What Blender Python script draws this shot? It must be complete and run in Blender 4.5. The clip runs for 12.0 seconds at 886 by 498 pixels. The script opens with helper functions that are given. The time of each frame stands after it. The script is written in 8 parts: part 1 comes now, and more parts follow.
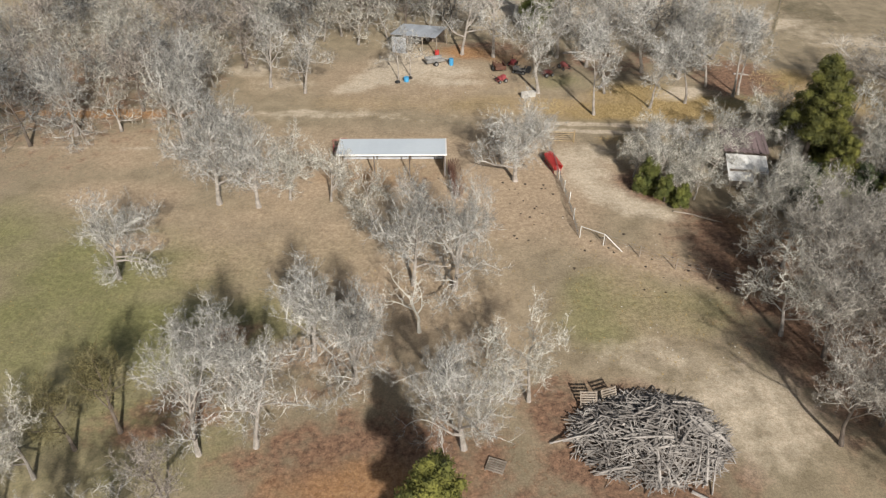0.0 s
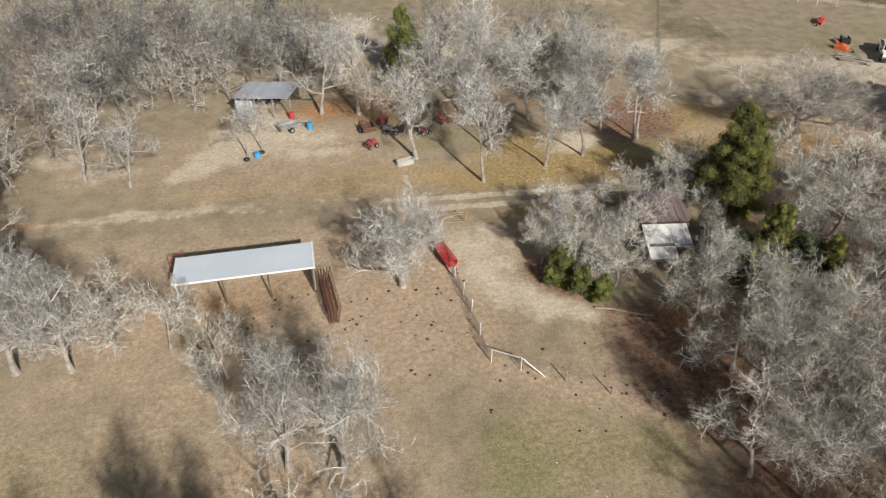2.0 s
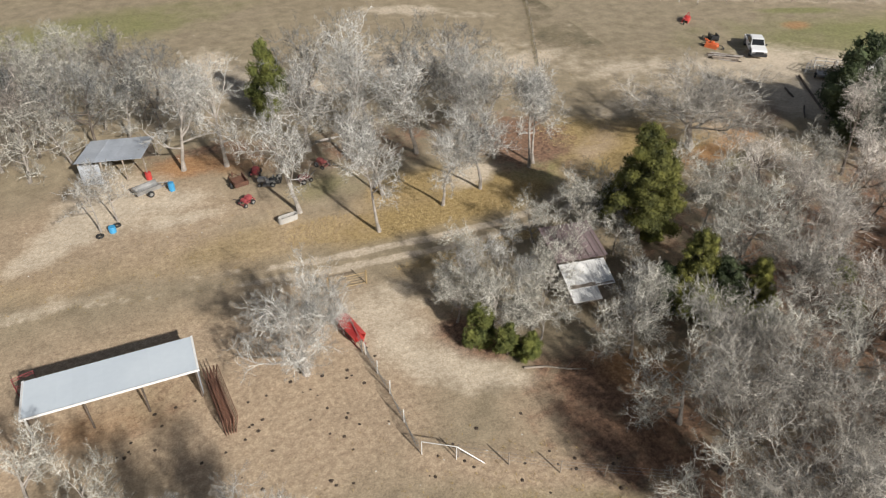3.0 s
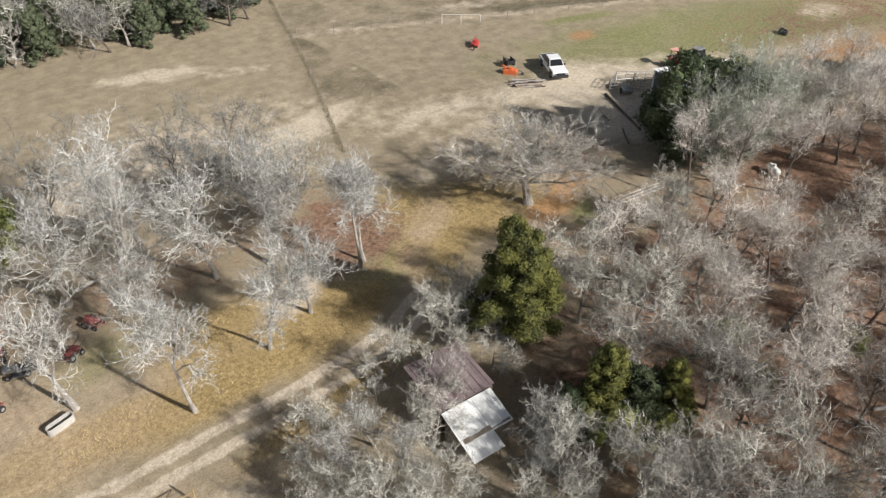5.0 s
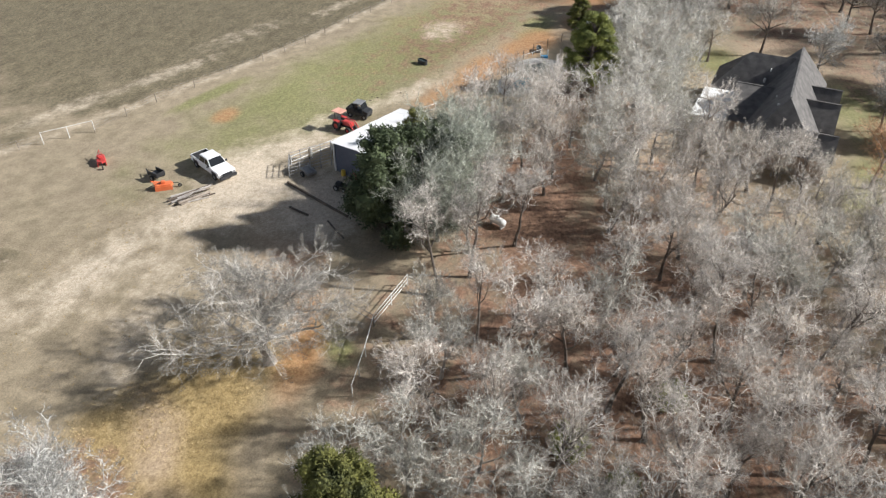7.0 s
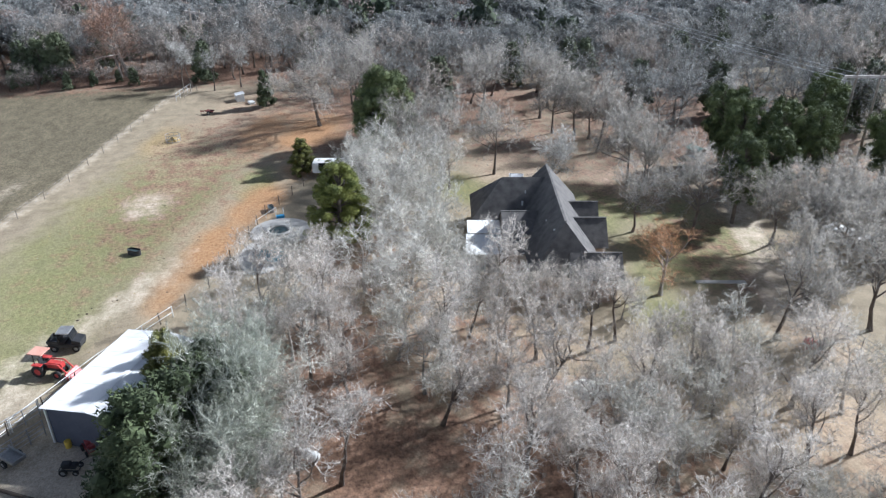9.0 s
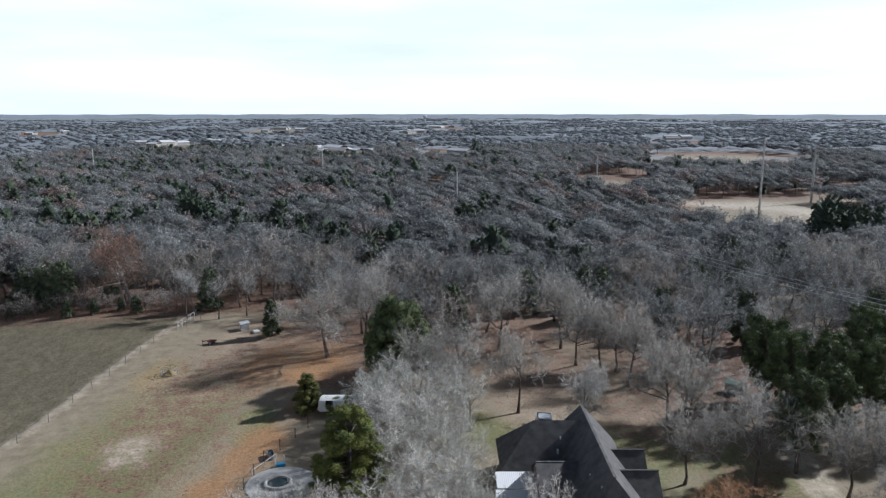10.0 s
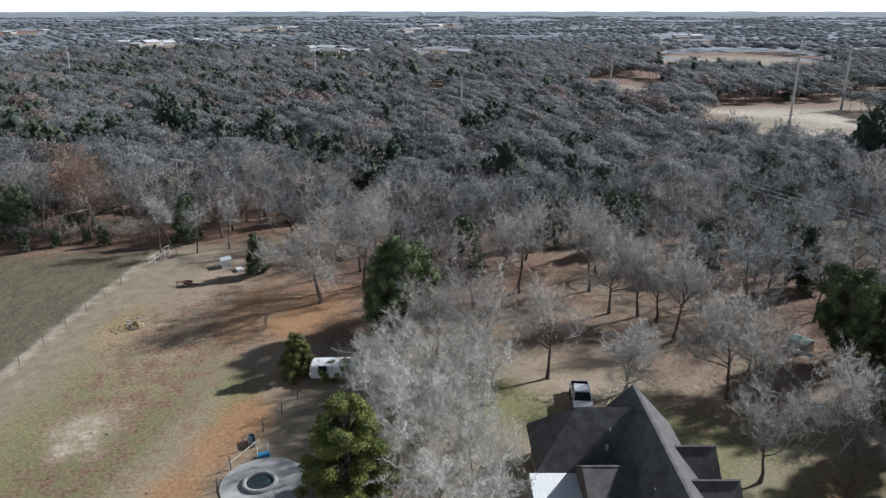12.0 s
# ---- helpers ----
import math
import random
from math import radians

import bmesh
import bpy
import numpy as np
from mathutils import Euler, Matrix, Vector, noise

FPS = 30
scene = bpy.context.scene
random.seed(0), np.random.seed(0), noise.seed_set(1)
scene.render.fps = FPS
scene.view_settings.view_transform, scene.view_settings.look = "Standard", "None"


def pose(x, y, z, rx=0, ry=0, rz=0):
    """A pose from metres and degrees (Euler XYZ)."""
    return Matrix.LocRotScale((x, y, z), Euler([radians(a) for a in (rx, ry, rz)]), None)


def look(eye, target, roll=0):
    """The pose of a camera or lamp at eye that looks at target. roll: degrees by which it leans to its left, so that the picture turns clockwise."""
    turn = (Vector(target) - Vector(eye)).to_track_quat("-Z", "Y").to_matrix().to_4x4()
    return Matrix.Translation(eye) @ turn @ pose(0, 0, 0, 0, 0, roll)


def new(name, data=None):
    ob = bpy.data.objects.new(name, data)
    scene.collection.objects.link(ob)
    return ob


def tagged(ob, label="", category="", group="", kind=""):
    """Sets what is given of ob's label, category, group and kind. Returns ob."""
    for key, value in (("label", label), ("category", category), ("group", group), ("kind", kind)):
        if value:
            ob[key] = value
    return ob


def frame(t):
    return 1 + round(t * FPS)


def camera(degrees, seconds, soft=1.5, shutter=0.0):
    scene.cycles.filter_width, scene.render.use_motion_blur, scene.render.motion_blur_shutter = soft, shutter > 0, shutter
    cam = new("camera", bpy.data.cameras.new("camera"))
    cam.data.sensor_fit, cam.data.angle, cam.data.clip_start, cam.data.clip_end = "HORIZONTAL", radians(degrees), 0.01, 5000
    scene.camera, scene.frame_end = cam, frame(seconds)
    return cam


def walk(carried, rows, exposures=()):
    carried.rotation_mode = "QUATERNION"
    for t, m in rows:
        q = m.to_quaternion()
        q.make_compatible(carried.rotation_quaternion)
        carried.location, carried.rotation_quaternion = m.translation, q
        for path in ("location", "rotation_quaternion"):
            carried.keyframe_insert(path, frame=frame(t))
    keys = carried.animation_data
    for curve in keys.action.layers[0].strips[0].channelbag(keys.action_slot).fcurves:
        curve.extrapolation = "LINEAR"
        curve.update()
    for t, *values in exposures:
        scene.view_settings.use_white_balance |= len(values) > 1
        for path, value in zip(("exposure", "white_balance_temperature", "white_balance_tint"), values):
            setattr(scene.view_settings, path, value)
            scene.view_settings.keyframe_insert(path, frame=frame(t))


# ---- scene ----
LENS = 62.52
cam = camera(LENS, 12.0, soft=1.3)
# seconds, eye, heading and tilt
PATH = [
    (0, 1.24, -2.59, 39.44, 0.01, -37.55),
    (0.5, 1.61, 1.91, 39.40, -0.33, -37.64),
    (1, 1.88, 6.23, 39.28, -1.81, -37.64),
    (1.5, 2.33, 10.44, 39.28, -1.82, -37.69),
    (1.8, 2.74, 12.89, 39.31, -2.90, -37.74),
    (2, 3.02, 14.53, 39.33, -10.99, -37.77),
    (2.1, 3.02, 15.41, 39.26, -15.30, -37.75),
    (2.3, 3.02, 17.17, 39.12, -20.90, -37.69),
    (2.5, 3.02, 18.93, 38.98, -22.06, -37.64),
    (2.7, 3.21, 20.61, 38.90, -22.22, -37.59),
    (4.3, 7.06, 33.44, 39.15, -31.18, -37.71),
    (4.5, 7.62, 35.05, 39.12, -34.44, -37.71),
    (5, 9.31, 39.09, 39.10, -42.42, -37.75),
    (5.5, 11.18, 42.70, 39.15, -49.68, -37.83),
    (6, 13.24, 46.77, 39.51, -57.69, -37.98),
    (6.5, 16.06, 50.48, 39.60, -65.17, -38.06),
    (7, 19.54, 53.79, 39.63, -75.50, -36.56),
    (7.2, 20.96, 55.06, 39.60, -80.08, -34.89),
    (8.8, 33.51, 61.29, 38.65, -101.80, -31.92),
    (9, 35.19, 61.58, 38.67, -101.71, -27.96),
    (9.3, 37.66, 61.87, 38.45, -101.70, -19.20),
    (9.5, 39.30, 62.06, 38.31, -101.69, -13.77),
    (9.6, 40.15, 62.12, 38.22, -101.70, -11.60),
    (10, 43.56, 62.36, 37.83, -101.72, -10.81),
    (10.5, 47.98, 62.29, 37.87, -101.70, -10.79),
    (10.6, 48.85, 62.22, 37.90, -101.71, -10.80),
    (10.7, 49.72, 62.14, 37.94, -101.72, -11.45),
    (10.8, 50.59, 62.07, 37.97, -101.73, -12.50),
    (10.9, 51.46, 62.00, 38.00, -101.74, -13.45),
    (11, 52.33, 61.92, 38.03, -101.75, -13.85),
    (11.5, 56.78, 61.37, 38.01, -101.80, -13.82),
    (11.7, 58.46, 61.08, 37.93, -101.85, -14.30),
    (11.8, 59.31, 60.93, 37.88, -101.87, -15.20),
    (11.9, 60.15, 60.78, 37.84, -101.89, -16.60),
    (12, 60.99, 60.64, 37.80, -101.92, -18.37),
]
EXPOSURES = [
    (0.0, 0.19, 6400, 10), (2.7, 0.22, 6300, 10), (4.5, 0.40, 6200, 10), (7.2, 0.75, 5950, 10),
    (8.8, 0.88, 5500, 10), (9.4, 0.80, 5100, 10), (9.9, 0.14, 5280, 10), (10.5, -0.24, 5480, 10), (11.3, -0.18, 5500, 10), (12.0, 0.2, 5450, 10),
]
walk(cam, [(t, pose(x, y, z, 90 + tilt, 0, heading)) for t, x, y, z, heading, tilt in PATH], EXPOSURES)

# ---- sky and sun ----
SUN_FROM = Vector((0.28, -0.96, 0.0)).normalized()
SUN_HIGH = radians(31)
world = bpy.data.worlds.new("sky")
scene.world = world
world.use_nodes = True
wn, wl = world.node_tree.nodes, world.node_tree.links
wn.clear()
w_out, w_bg = wn.new("ShaderNodeOutputWorld"), wn.new("ShaderNodeBackground")
w_sky = wn.new("ShaderNodeTexSky")
w_sky.sky_type, w_sky.sun_disc = "NISHITA", False
w_sky.sun_elevation, w_sky.sun_rotation = SUN_HIGH, math.atan2(SUN_FROM.x, SUN_FROM.y)
w_sky.air_density, w_sky.dust_density = 1.0, 2.0
w_co, w_map = wn.new("ShaderNodeTexCoord"), wn.new("ShaderNodeMapping")
w_map.inputs["Scale"].default_value = (0.8, 0.8, 6.0)
w_noise = wn.new("ShaderNodeTexNoise")
w_noise.inputs["Scale"].default_value, w_noise.inputs["Detail"].default_value, w_noise.inputs["Roughness"].default_value = 2.2, 6.0, 0.55
w_ramp = wn.new("ShaderNodeValToRGB")
w_ramp.color_ramp.elements[0].position, w_ramp.color_ramp.elements[1].position = 0.36, 0.66
w_ramp.color_ramp.elements[0].color, w_ramp.color_ramp.elements[1].color = (0.88, 0.88, 0.88, 1), (1, 1, 1, 1)
w_mix, w_cloud = wn.new("ShaderNodeMix"), wn.new("ShaderNodeTexNoise")
w_mix.data_type = "RGBA"
w_tone = wn.new("ShaderNodeValToRGB")
w_tone.color_ramp.elements[0].position, w_tone.color_ramp.elements[1].position = 0.30, 0.62
w_tone.color_ramp.elements[0].color, w_tone.color_ramp.elements[1].color = (40.6, 40.9, 41.4, 1), (48.4, 48.2, 47.8, 1)
w_cloud.inputs["Scale"].default_value, w_cloud.inputs["Detail"].default_value = 3.1, 5.0
wl.new(w_co.outputs["Generated"], w_map.inputs["Vector"])
wl.new(w_map.outputs["Vector"], w_noise.inputs["Vector"])
wl.new(w_map.outputs["Vector"], w_cloud.inputs["Vector"])
wl.new(w_noise.outputs["Fac"], w_ramp.inputs["Fac"])
wl.new(w_cloud.outputs["Fac"], w_tone.inputs["Fac"])
# cloud lies thick towards the horizon and breaks up overhead
w_sep, w_high, w_cover = wn.new("ShaderNodeSeparateXYZ"), wn.new("ShaderNodeMapRange"), wn.new("ShaderNodeMath")
w_high.inputs["From Min"].default_value, w_high.inputs["From Max"].default_value = 0.16, 0.35
w_high.inputs["To Min"].default_value, w_high.inputs["To Max"].default_value = 1.0, 0.03
w_cover.operation = "MULTIPLY"
wl.new(w_co.outputs["Generated"], w_sep.inputs["Vector"])
wl.new(w_sep.outputs["Z"], w_high.inputs["Value"])
wl.new(w_ramp.outputs["Color"], w_cover.inputs[0])
wl.new(w_high.outputs["Result"], w_cover.inputs[1])
wl.new(w_cover.outputs[0], w_mix.inputs["Factor"])
wl.new(w_sky.outputs["Color"], w_mix.inputs["A"])
wl.new(w_tone.outputs["Color"], w_mix.inputs["B"])
wl.new(w_mix.outputs["Result"], w_bg.inputs["Color"])
wl.new(w_bg.outputs["Background"], w_out.inputs["Surface"])
w_bg.inputs["Strength"].default_value = 0.0248

sun = new("sun", bpy.data.lights.new("sun", "SUN"))
sun.data.energy, sun.data.angle, sun.data.color = 5.0, radians(1.8), (1.0, 0.93, 0.83)
sun.matrix_world = look((0, 0, 300), Vector((0, 0, 300)) - SUN_FROM * math.cos(SUN_HIGH) * 10 - Vector((0, 0, math.sin(SUN_HIGH) * 10)))

# ---- materials ----
def mat(name, a, b, scale=2.0, rough=0.85, bump=0.3, metal=0.0, fine=9.0, vary=0.12, wave=None, spread=0.5):
    """A surface of two colours mixed by coarse and fine noise, with relief; wave: (axis, ribs a metre, depth)."""
    m = bpy.data.materials.new(name)
    m.use_nodes = True
    n, l = m.node_tree.nodes, m.node_tree.links
    bsdf = n["Principled BSDF"]
    co = n.new("ShaderNodeTexCoord")
    big, small = n.new("ShaderNodeTexNoise"), n.new("ShaderNodeTexNoise")
    big.inputs["Scale"].default_value, big.inputs["Detail"].default_value = scale, 6.0
    small.inputs["Scale"].default_value, small.inputs["Detail"].default_value = scale * fine, 4.0
    for tex in (big, small):
        l.new(co.outputs["Object"], tex.inputs["Vector"])
    add = n.new("ShaderNodeMath")
    add.operation = "MULTIPLY_ADD"
    add.inputs[1].default_value = 0.45
    l.new(small.outputs["Fac"], add.inputs[0])
    l.new(big.outputs["Fac"], add.inputs[2])
    ramp = n.new("ShaderNodeValToRGB")
    ramp.color_ramp.elements[0].position, ramp.color_ramp.elements[1].position = 0.72 - spread / 2.6, 0.72 + spread / 2.6
    ramp.color_ramp.elements[0].color, ramp.color_ramp.elements[1].color = (*a, 1), (*b, 1)
    l.new(add.outputs[0], ramp.inputs["Fac"])
    info, hsv, scale_v = n.new("ShaderNodeObjectInfo"), n.new("ShaderNodeHueSaturation"), n.new("ShaderNodeMapRange")
    scale_v.inputs["To Min"].default_value, scale_v.inputs["To Max"].default_value = 1 - vary, 1 + vary
    l.new(info.outputs["Random"], scale_v.inputs["Value"])
    l.new(scale_v.outputs["Result"], hsv.inputs["Value"])
    l.new(ramp.outputs["Color"], hsv.inputs["Color"])
    l.new(hsv.outputs["Color"], bsdf.inputs["Base Color"])
    bsdf.inputs["Roughness"].default_value, bsdf.inputs["Metallic"].default_value = rough, metal
    if bump or wave:
        bm_node = n.new("ShaderNodeBump")
        bm_node.inputs["Strength"].default_value, bm_node.inputs["Distance"].default_value = max(bump, 0.4 if wave else 0), 0.03
        if wave:
            w = n.new("ShaderNodeTexWave")
            w.bands_direction, w.inputs["Scale"].default_value, w.inputs["Distortion"].default_value = wave[0], wave[1], 0.0
            l.new(co.outputs["Object"], w.inputs["Vector"])
            mixh = n.new("ShaderNodeMath")
            mixh.operation = "MULTIPLY_ADD"
            mixh.inputs[1].default_value = 0.15
            l.new(small.outputs["Fac"], mixh.inputs[0])
            l.new(w.outputs["Fac"], mixh.inputs[2])
            l.new(mixh.outputs[0], bm_node.inputs["Height"])
        else:
            l.new(small.outputs["Fac"], bm_node.inputs["Height"])
        l.new(bm_node.outputs["Normal"], bsdf.inputs["Normal"])
    return m


BARK = mat("grey_bark", (0.19, 0.17, 0.15), (0.40, 0.365, 0.33), 1.5, 0.95, 0.6, fine=12)
TWIG = mat("grey_twigs", (0.34, 0.333, 0.312), (0.61, 0.60, 0.565), 0.5, 0.95, 0.0, vary=0.14)
TWIG_PALE = mat("lichen_twigs", (0.40, 0.388, 0.345), (0.68, 0.66, 0.595), 0.5, 0.95, 0.0, vary=0.1)
TWIG_WARM = mat("brown_twigs", (0.25, 0.225, 0.20), (0.45, 0.405, 0.365), 0.5, 0.95, 0.0, vary=0.14)
TWIG_GROVE = mat("grey_brown_twigs", (0.32, 0.303, 0.272), (0.56, 0.53, 0.48), 0.5, 0.95, 0.0, vary=0.14)
# darkened partly for cloud shade over the woods beyond the pasture
TWIG_DIM = mat("dimmed_grey_twigs", (0.182, 0.184, 0.178), (0.34, 0.343, 0.332), 0.5, 0.95, 0.0, vary=0.14)
TWIG_BEIGE = mat("beige_twigs", (0.445, 0.411, 0.37), (0.715, 0.665, 0.604), 0.5, 0.95, 0.0, vary=0.14)
FAR_GREEN = mat("far_evergreen", (0.036, 0.048, 0.026), (0.10, 0.118, 0.06), 0.07, 0.9, 0.0)
BARK_DARK = mat("dark_bark", (0.07, 0.055, 0.045), (0.17, 0.14, 0.115), 1.5, 0.95, 0.6, fine=12)
RUST_DIM = mat("dull_rusty_leaves", (0.21, 0.135, 0.10), (0.36, 0.24, 0.18), 0.6, 0.9, 0.0)
RUST_LEAF = mat("rusty_leaves", (0.38, 0.225, 0.125), (0.60, 0.385, 0.23), 0.6, 0.9, 0.0)
CEDAR = mat("cedar_green", (0.028, 0.036, 0.008), (0.18, 0.178, 0.034), 0.7, 0.85, 0.0, vary=0.15)
CEDAR_DARK = mat("dark_evergreen", (0.02, 0.032, 0.014), (0.07, 0.09, 0.034), 0.7, 0.85, 0.0, vary=0.15)
YOUNG_GREEN = mat("young_cedar_green", (0.045, 0.06, 0.012), (0.17, 0.18, 0.04), 0.7, 0.85, 0.0, vary=0.15)
PINE = mat("pine_green", (0.038, 0.056, 0.02), (0.135, 0.16, 0.055), 0.7, 0.85, 0.0, vary=0.15)
YAUPON = mat("yaupon_green", (0.07, 0.09, 0.02), (0.235, 0.245, 0.052), 0.7, 0.8, 0.0, vary=0.15)
ROOF_WHITE = mat("pale_sheet_roof", (0.56, 0.63, 0.70), (0.67, 0.74, 0.80), 0.25, 0.45, 0.05, 0.0, spread=1.2, vary=0.015)
METAL_WHITE = mat("white_enamel_sheet", (0.72, 0.73, 0.73), (0.84, 0.84, 0.83), 0.3, 0.45, 0.1, wave=("X", 1.6, 0.02), spread=0.9)
BARN_ROOF = mat("bright_white_sheet_roof", (0.80, 0.80, 0.80), (0.87, 0.87, 0.86), 0.3, 0.5, 0.02, vary=0.01)
ROOF_GALV = mat("weathered_galvanised_sheet", (0.38, 0.42, 0.48), (0.60, 0.64, 0.70), 0.5, 0.55, 0.2, 0.25, wave=("X", 2.2, 0.02), spread=0.8)
ROOF_RUST = mat("rusted_corrugated_sheet", (0.10, 0.074, 0.078), (0.25, 0.19, 0.195), 0.6, 0.8, 0.3, 0.1, wave=("X", 2.2, 0.02), spread=0.9)
WALL_NAVY = mat("slate_blue_sheet_wall", (0.055, 0.065, 0.095), (0.085, 0.095, 0.13), 0.5, 0.6, 0.1, wave=("X", 1.6, 0.02))
PAINT_WHITE = mat("white_paint", (0.68, 0.68, 0.66), (0.82, 0.82, 0.80), 0.6, 0.5, 0.05)
SHINGLE = mat("charcoal_shingles", (0.07, 0.066, 0.065), (0.145, 0.137, 0.13), 1.2, 0.9, 0.5, fine=14)
BRICK_WALL = mat("buff_brick_wall", (0.30, 0.22, 0.17), (0.46, 0.37, 0.30), 2.0, 0.9, 0.4, fine=12)
WOOD_GREY = mat("weathered_timber", (0.17, 0.14, 0.11), (0.36, 0.31, 0.26), 1.2, 0.9, 0.4, fine=14)
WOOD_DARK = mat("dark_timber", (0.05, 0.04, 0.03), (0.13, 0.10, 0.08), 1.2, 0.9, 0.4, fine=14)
PIPE_WHITE = mat("white_painted_pipe", (0.60, 0.60, 0.58), (0.78, 0.78, 0.76), 1.0, 0.5, 0.05)
PIPE_GREY = mat("grey_steel_pipe", (0.20, 0.20, 0.20), (0.36, 0.36, 0.36), 1.0, 0.5, 0.1, 0.4)
PIPE_RUST = mat("rusty_pipe", (0.10, 0.05, 0.035), (0.24, 0.12, 0.08), 1.0, 0.75, 0.2, 0.2)
PIPE_YELLOW = mat("ochre_painted_pipe", (0.27, 0.19, 0.09), (0.40, 0.30, 0.16), 1.0, 0.6, 0.1)
RED = mat("red_paint", (0.36, 0.03, 0.03), (0.55, 0.07, 0.06), 0.8, 0.45, 0.05)
RED_OLD = mat("faded_red_paint", (0.20, 0.03, 0.04), (0.40, 0.09, 0.09), 1.2, 0.7, 0.2)
RED_DARK = mat("rusted_dark_red_paint", (0.13, 0.035, 0.035), (0.26, 0.075, 0.07), 1.2, 0.8, 0.2)
PEACH = mat("faded_peach_plastic", (0.55, 0.27, 0.20), (0.68, 0.38, 0.30), 0.8, 0.6, 0.05)
ORANGE = mat("orange_paint", (0.62, 0.13, 0.04), (0.78, 0.22, 0.09), 0.8, 0.45, 0.05)
BLUE = mat("blue_plastic", (0.04, 0.24, 0.48), (0.07, 0.34, 0.60), 0.8, 0.4, 0.05)
YELLOW = mat("yellow_plastic", (0.60, 0.42, 0.05), (0.72, 0.52, 0.09), 0.8, 0.45, 0.05)
RUBBER = mat("black_rubber", (0.012, 0.012, 0.012), (0.03, 0.03, 0.03), 2.0, 0.8, 0.2)
BLACK = mat("black_plastic", (0.015, 0.016, 0.018), (0.035, 0.036, 0.04), 1.0, 0.5, 0.1)
STEEL = mat("dull_steel", (0.25, 0.25, 0.25), (0.42, 0.42, 0.42), 1.0, 0.45, 0.1, 0.6)
CAR_WHITE = mat("white_car_paint", (0.76, 0.77, 0.78), (0.82, 0.83, 0.84), 0.5, 0.25, 0.0)
GLASS = mat("dark_window_glass", (0.01, 0.012, 0.014), (0.02, 0.022, 0.025), 0.5, 0.08, 0.0)
CONCRETE = mat("pale_concrete", (0.36, 0.35, 0.33), (0.52, 0.50, 0.47), 1.0, 0.9, 0.3)
BRUSH = mat("bleached_dead_wood", (0.19, 0.172, 0.158), (0.47, 0.44, 0.41), 0.8, 0.95, 0.4)
HAY = mat("old_hay", (0.26, 0.18, 0.07), (0.46, 0.35, 0.16), 1.5, 0.95, 0.5)
STRAW = mat("golden_dry_grass", (0.38, 0.285, 0.14), (0.56, 0.44, 0.235), 0.25, 0.95, 0.0)
DUNG = mat("dark_dung", (0.03, 0.02, 0.015), (0.07, 0.05, 0.035), 2.0, 0.9, 0.4)
STONE_PALE = mat("pale_stone", (0.50, 0.48, 0.44), (0.70, 0.68, 0.63), 1.0, 0.9, 0.4)
GREEN_SHEET = mat("faded_green_sheet", (0.20, 0.33, 0.28), (0.30, 0.42, 0.36), 0.6, 0.5, 0.1, wave=("X", 1.6, 0.02))
WIRE = mat("galvanised_wire", (0.30, 0.31, 0.32), (0.42, 0.43, 0.44), 1.0, 0.5, 0.0, 0.6)
WATER = mat("still_pool_water", (0.03, 0.045, 0.045), (0.06, 0.08, 0.08), 0.8, 0.08, 0.05)
POOL_WATER = mat("turquoise_pool_water", (0.06, 0.20, 0.25), (0.12, 0.30, 0.35), 0.8, 0.06, 0.05)
FAR_PALE = mat("far_pale_roofs", (0.62, 0.63, 0.64), (0.78, 0.78, 0.78), 0.05, 0.6, 0.0)
FAR_GREY = mat("far_grey_roofs", (0.22, 0.21, 0.21), (0.36, 0.34, 0.33), 0.05, 0.8, 0.0)
FAR_WALL = mat("far_walls", (0.36, 0.33, 0.29), (0.52, 0.48, 0.43), 0.05, 0.8, 0.0)


LACE = {}


def lacy(m, scale=17.0, lo=0.46, hi=0.60, most=0.5):
    """The same surface as a spray of fine twigs with gaps between them."""
    if m.name not in LACE:
        c = m.copy()
        n, l = c.node_tree.nodes, c.node_tree.links
        bsdf, out = n["Principled BSDF"], n["Material Output"]
        co, tex, gap = n.new("ShaderNodeTexCoord"), n.new("ShaderNodeTexNoise"), n.new("ShaderNodeMapRange")
        tex.inputs["Scale"].default_value, tex.inputs["Detail"].default_value = scale, 3.0
        gap.inputs["From Min"].default_value, gap.inputs["From Max"].default_value, gap.inputs["To Max"].default_value = lo, hi, most
        clear, mx = n.new("ShaderNodeBsdfTransparent"), n.new("ShaderNodeMixShader")
        both, glow = n.new("ShaderNodeMixShader"), n.new("ShaderNodeBsdfTranslucent")
        both.inputs["Fac"].default_value = 0.5
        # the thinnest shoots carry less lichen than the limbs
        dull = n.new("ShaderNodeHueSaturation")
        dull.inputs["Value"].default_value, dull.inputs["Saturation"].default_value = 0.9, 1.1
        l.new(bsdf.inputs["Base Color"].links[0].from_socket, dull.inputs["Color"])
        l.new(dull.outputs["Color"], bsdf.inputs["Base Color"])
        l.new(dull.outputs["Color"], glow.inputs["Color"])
        l.new(bsdf.outputs[0], both.inputs[1])
        l.new(glow.outputs[0], both.inputs[2])
        l.new(co.outputs["Object"], tex.inputs["Vector"])
        l.new(tex.outputs["Fac"], gap.inputs["Value"])
        l.new(gap.outputs["Result"], mx.inputs["Fac"])
        l.new(clear.outputs[0], mx.inputs[1])
        l.new(both.outputs[0], mx.inputs[2])
        l.new(mx.outputs[0], out.inputs["Surface"])
        LACE[m.name] = c
    return LACE[m.name]


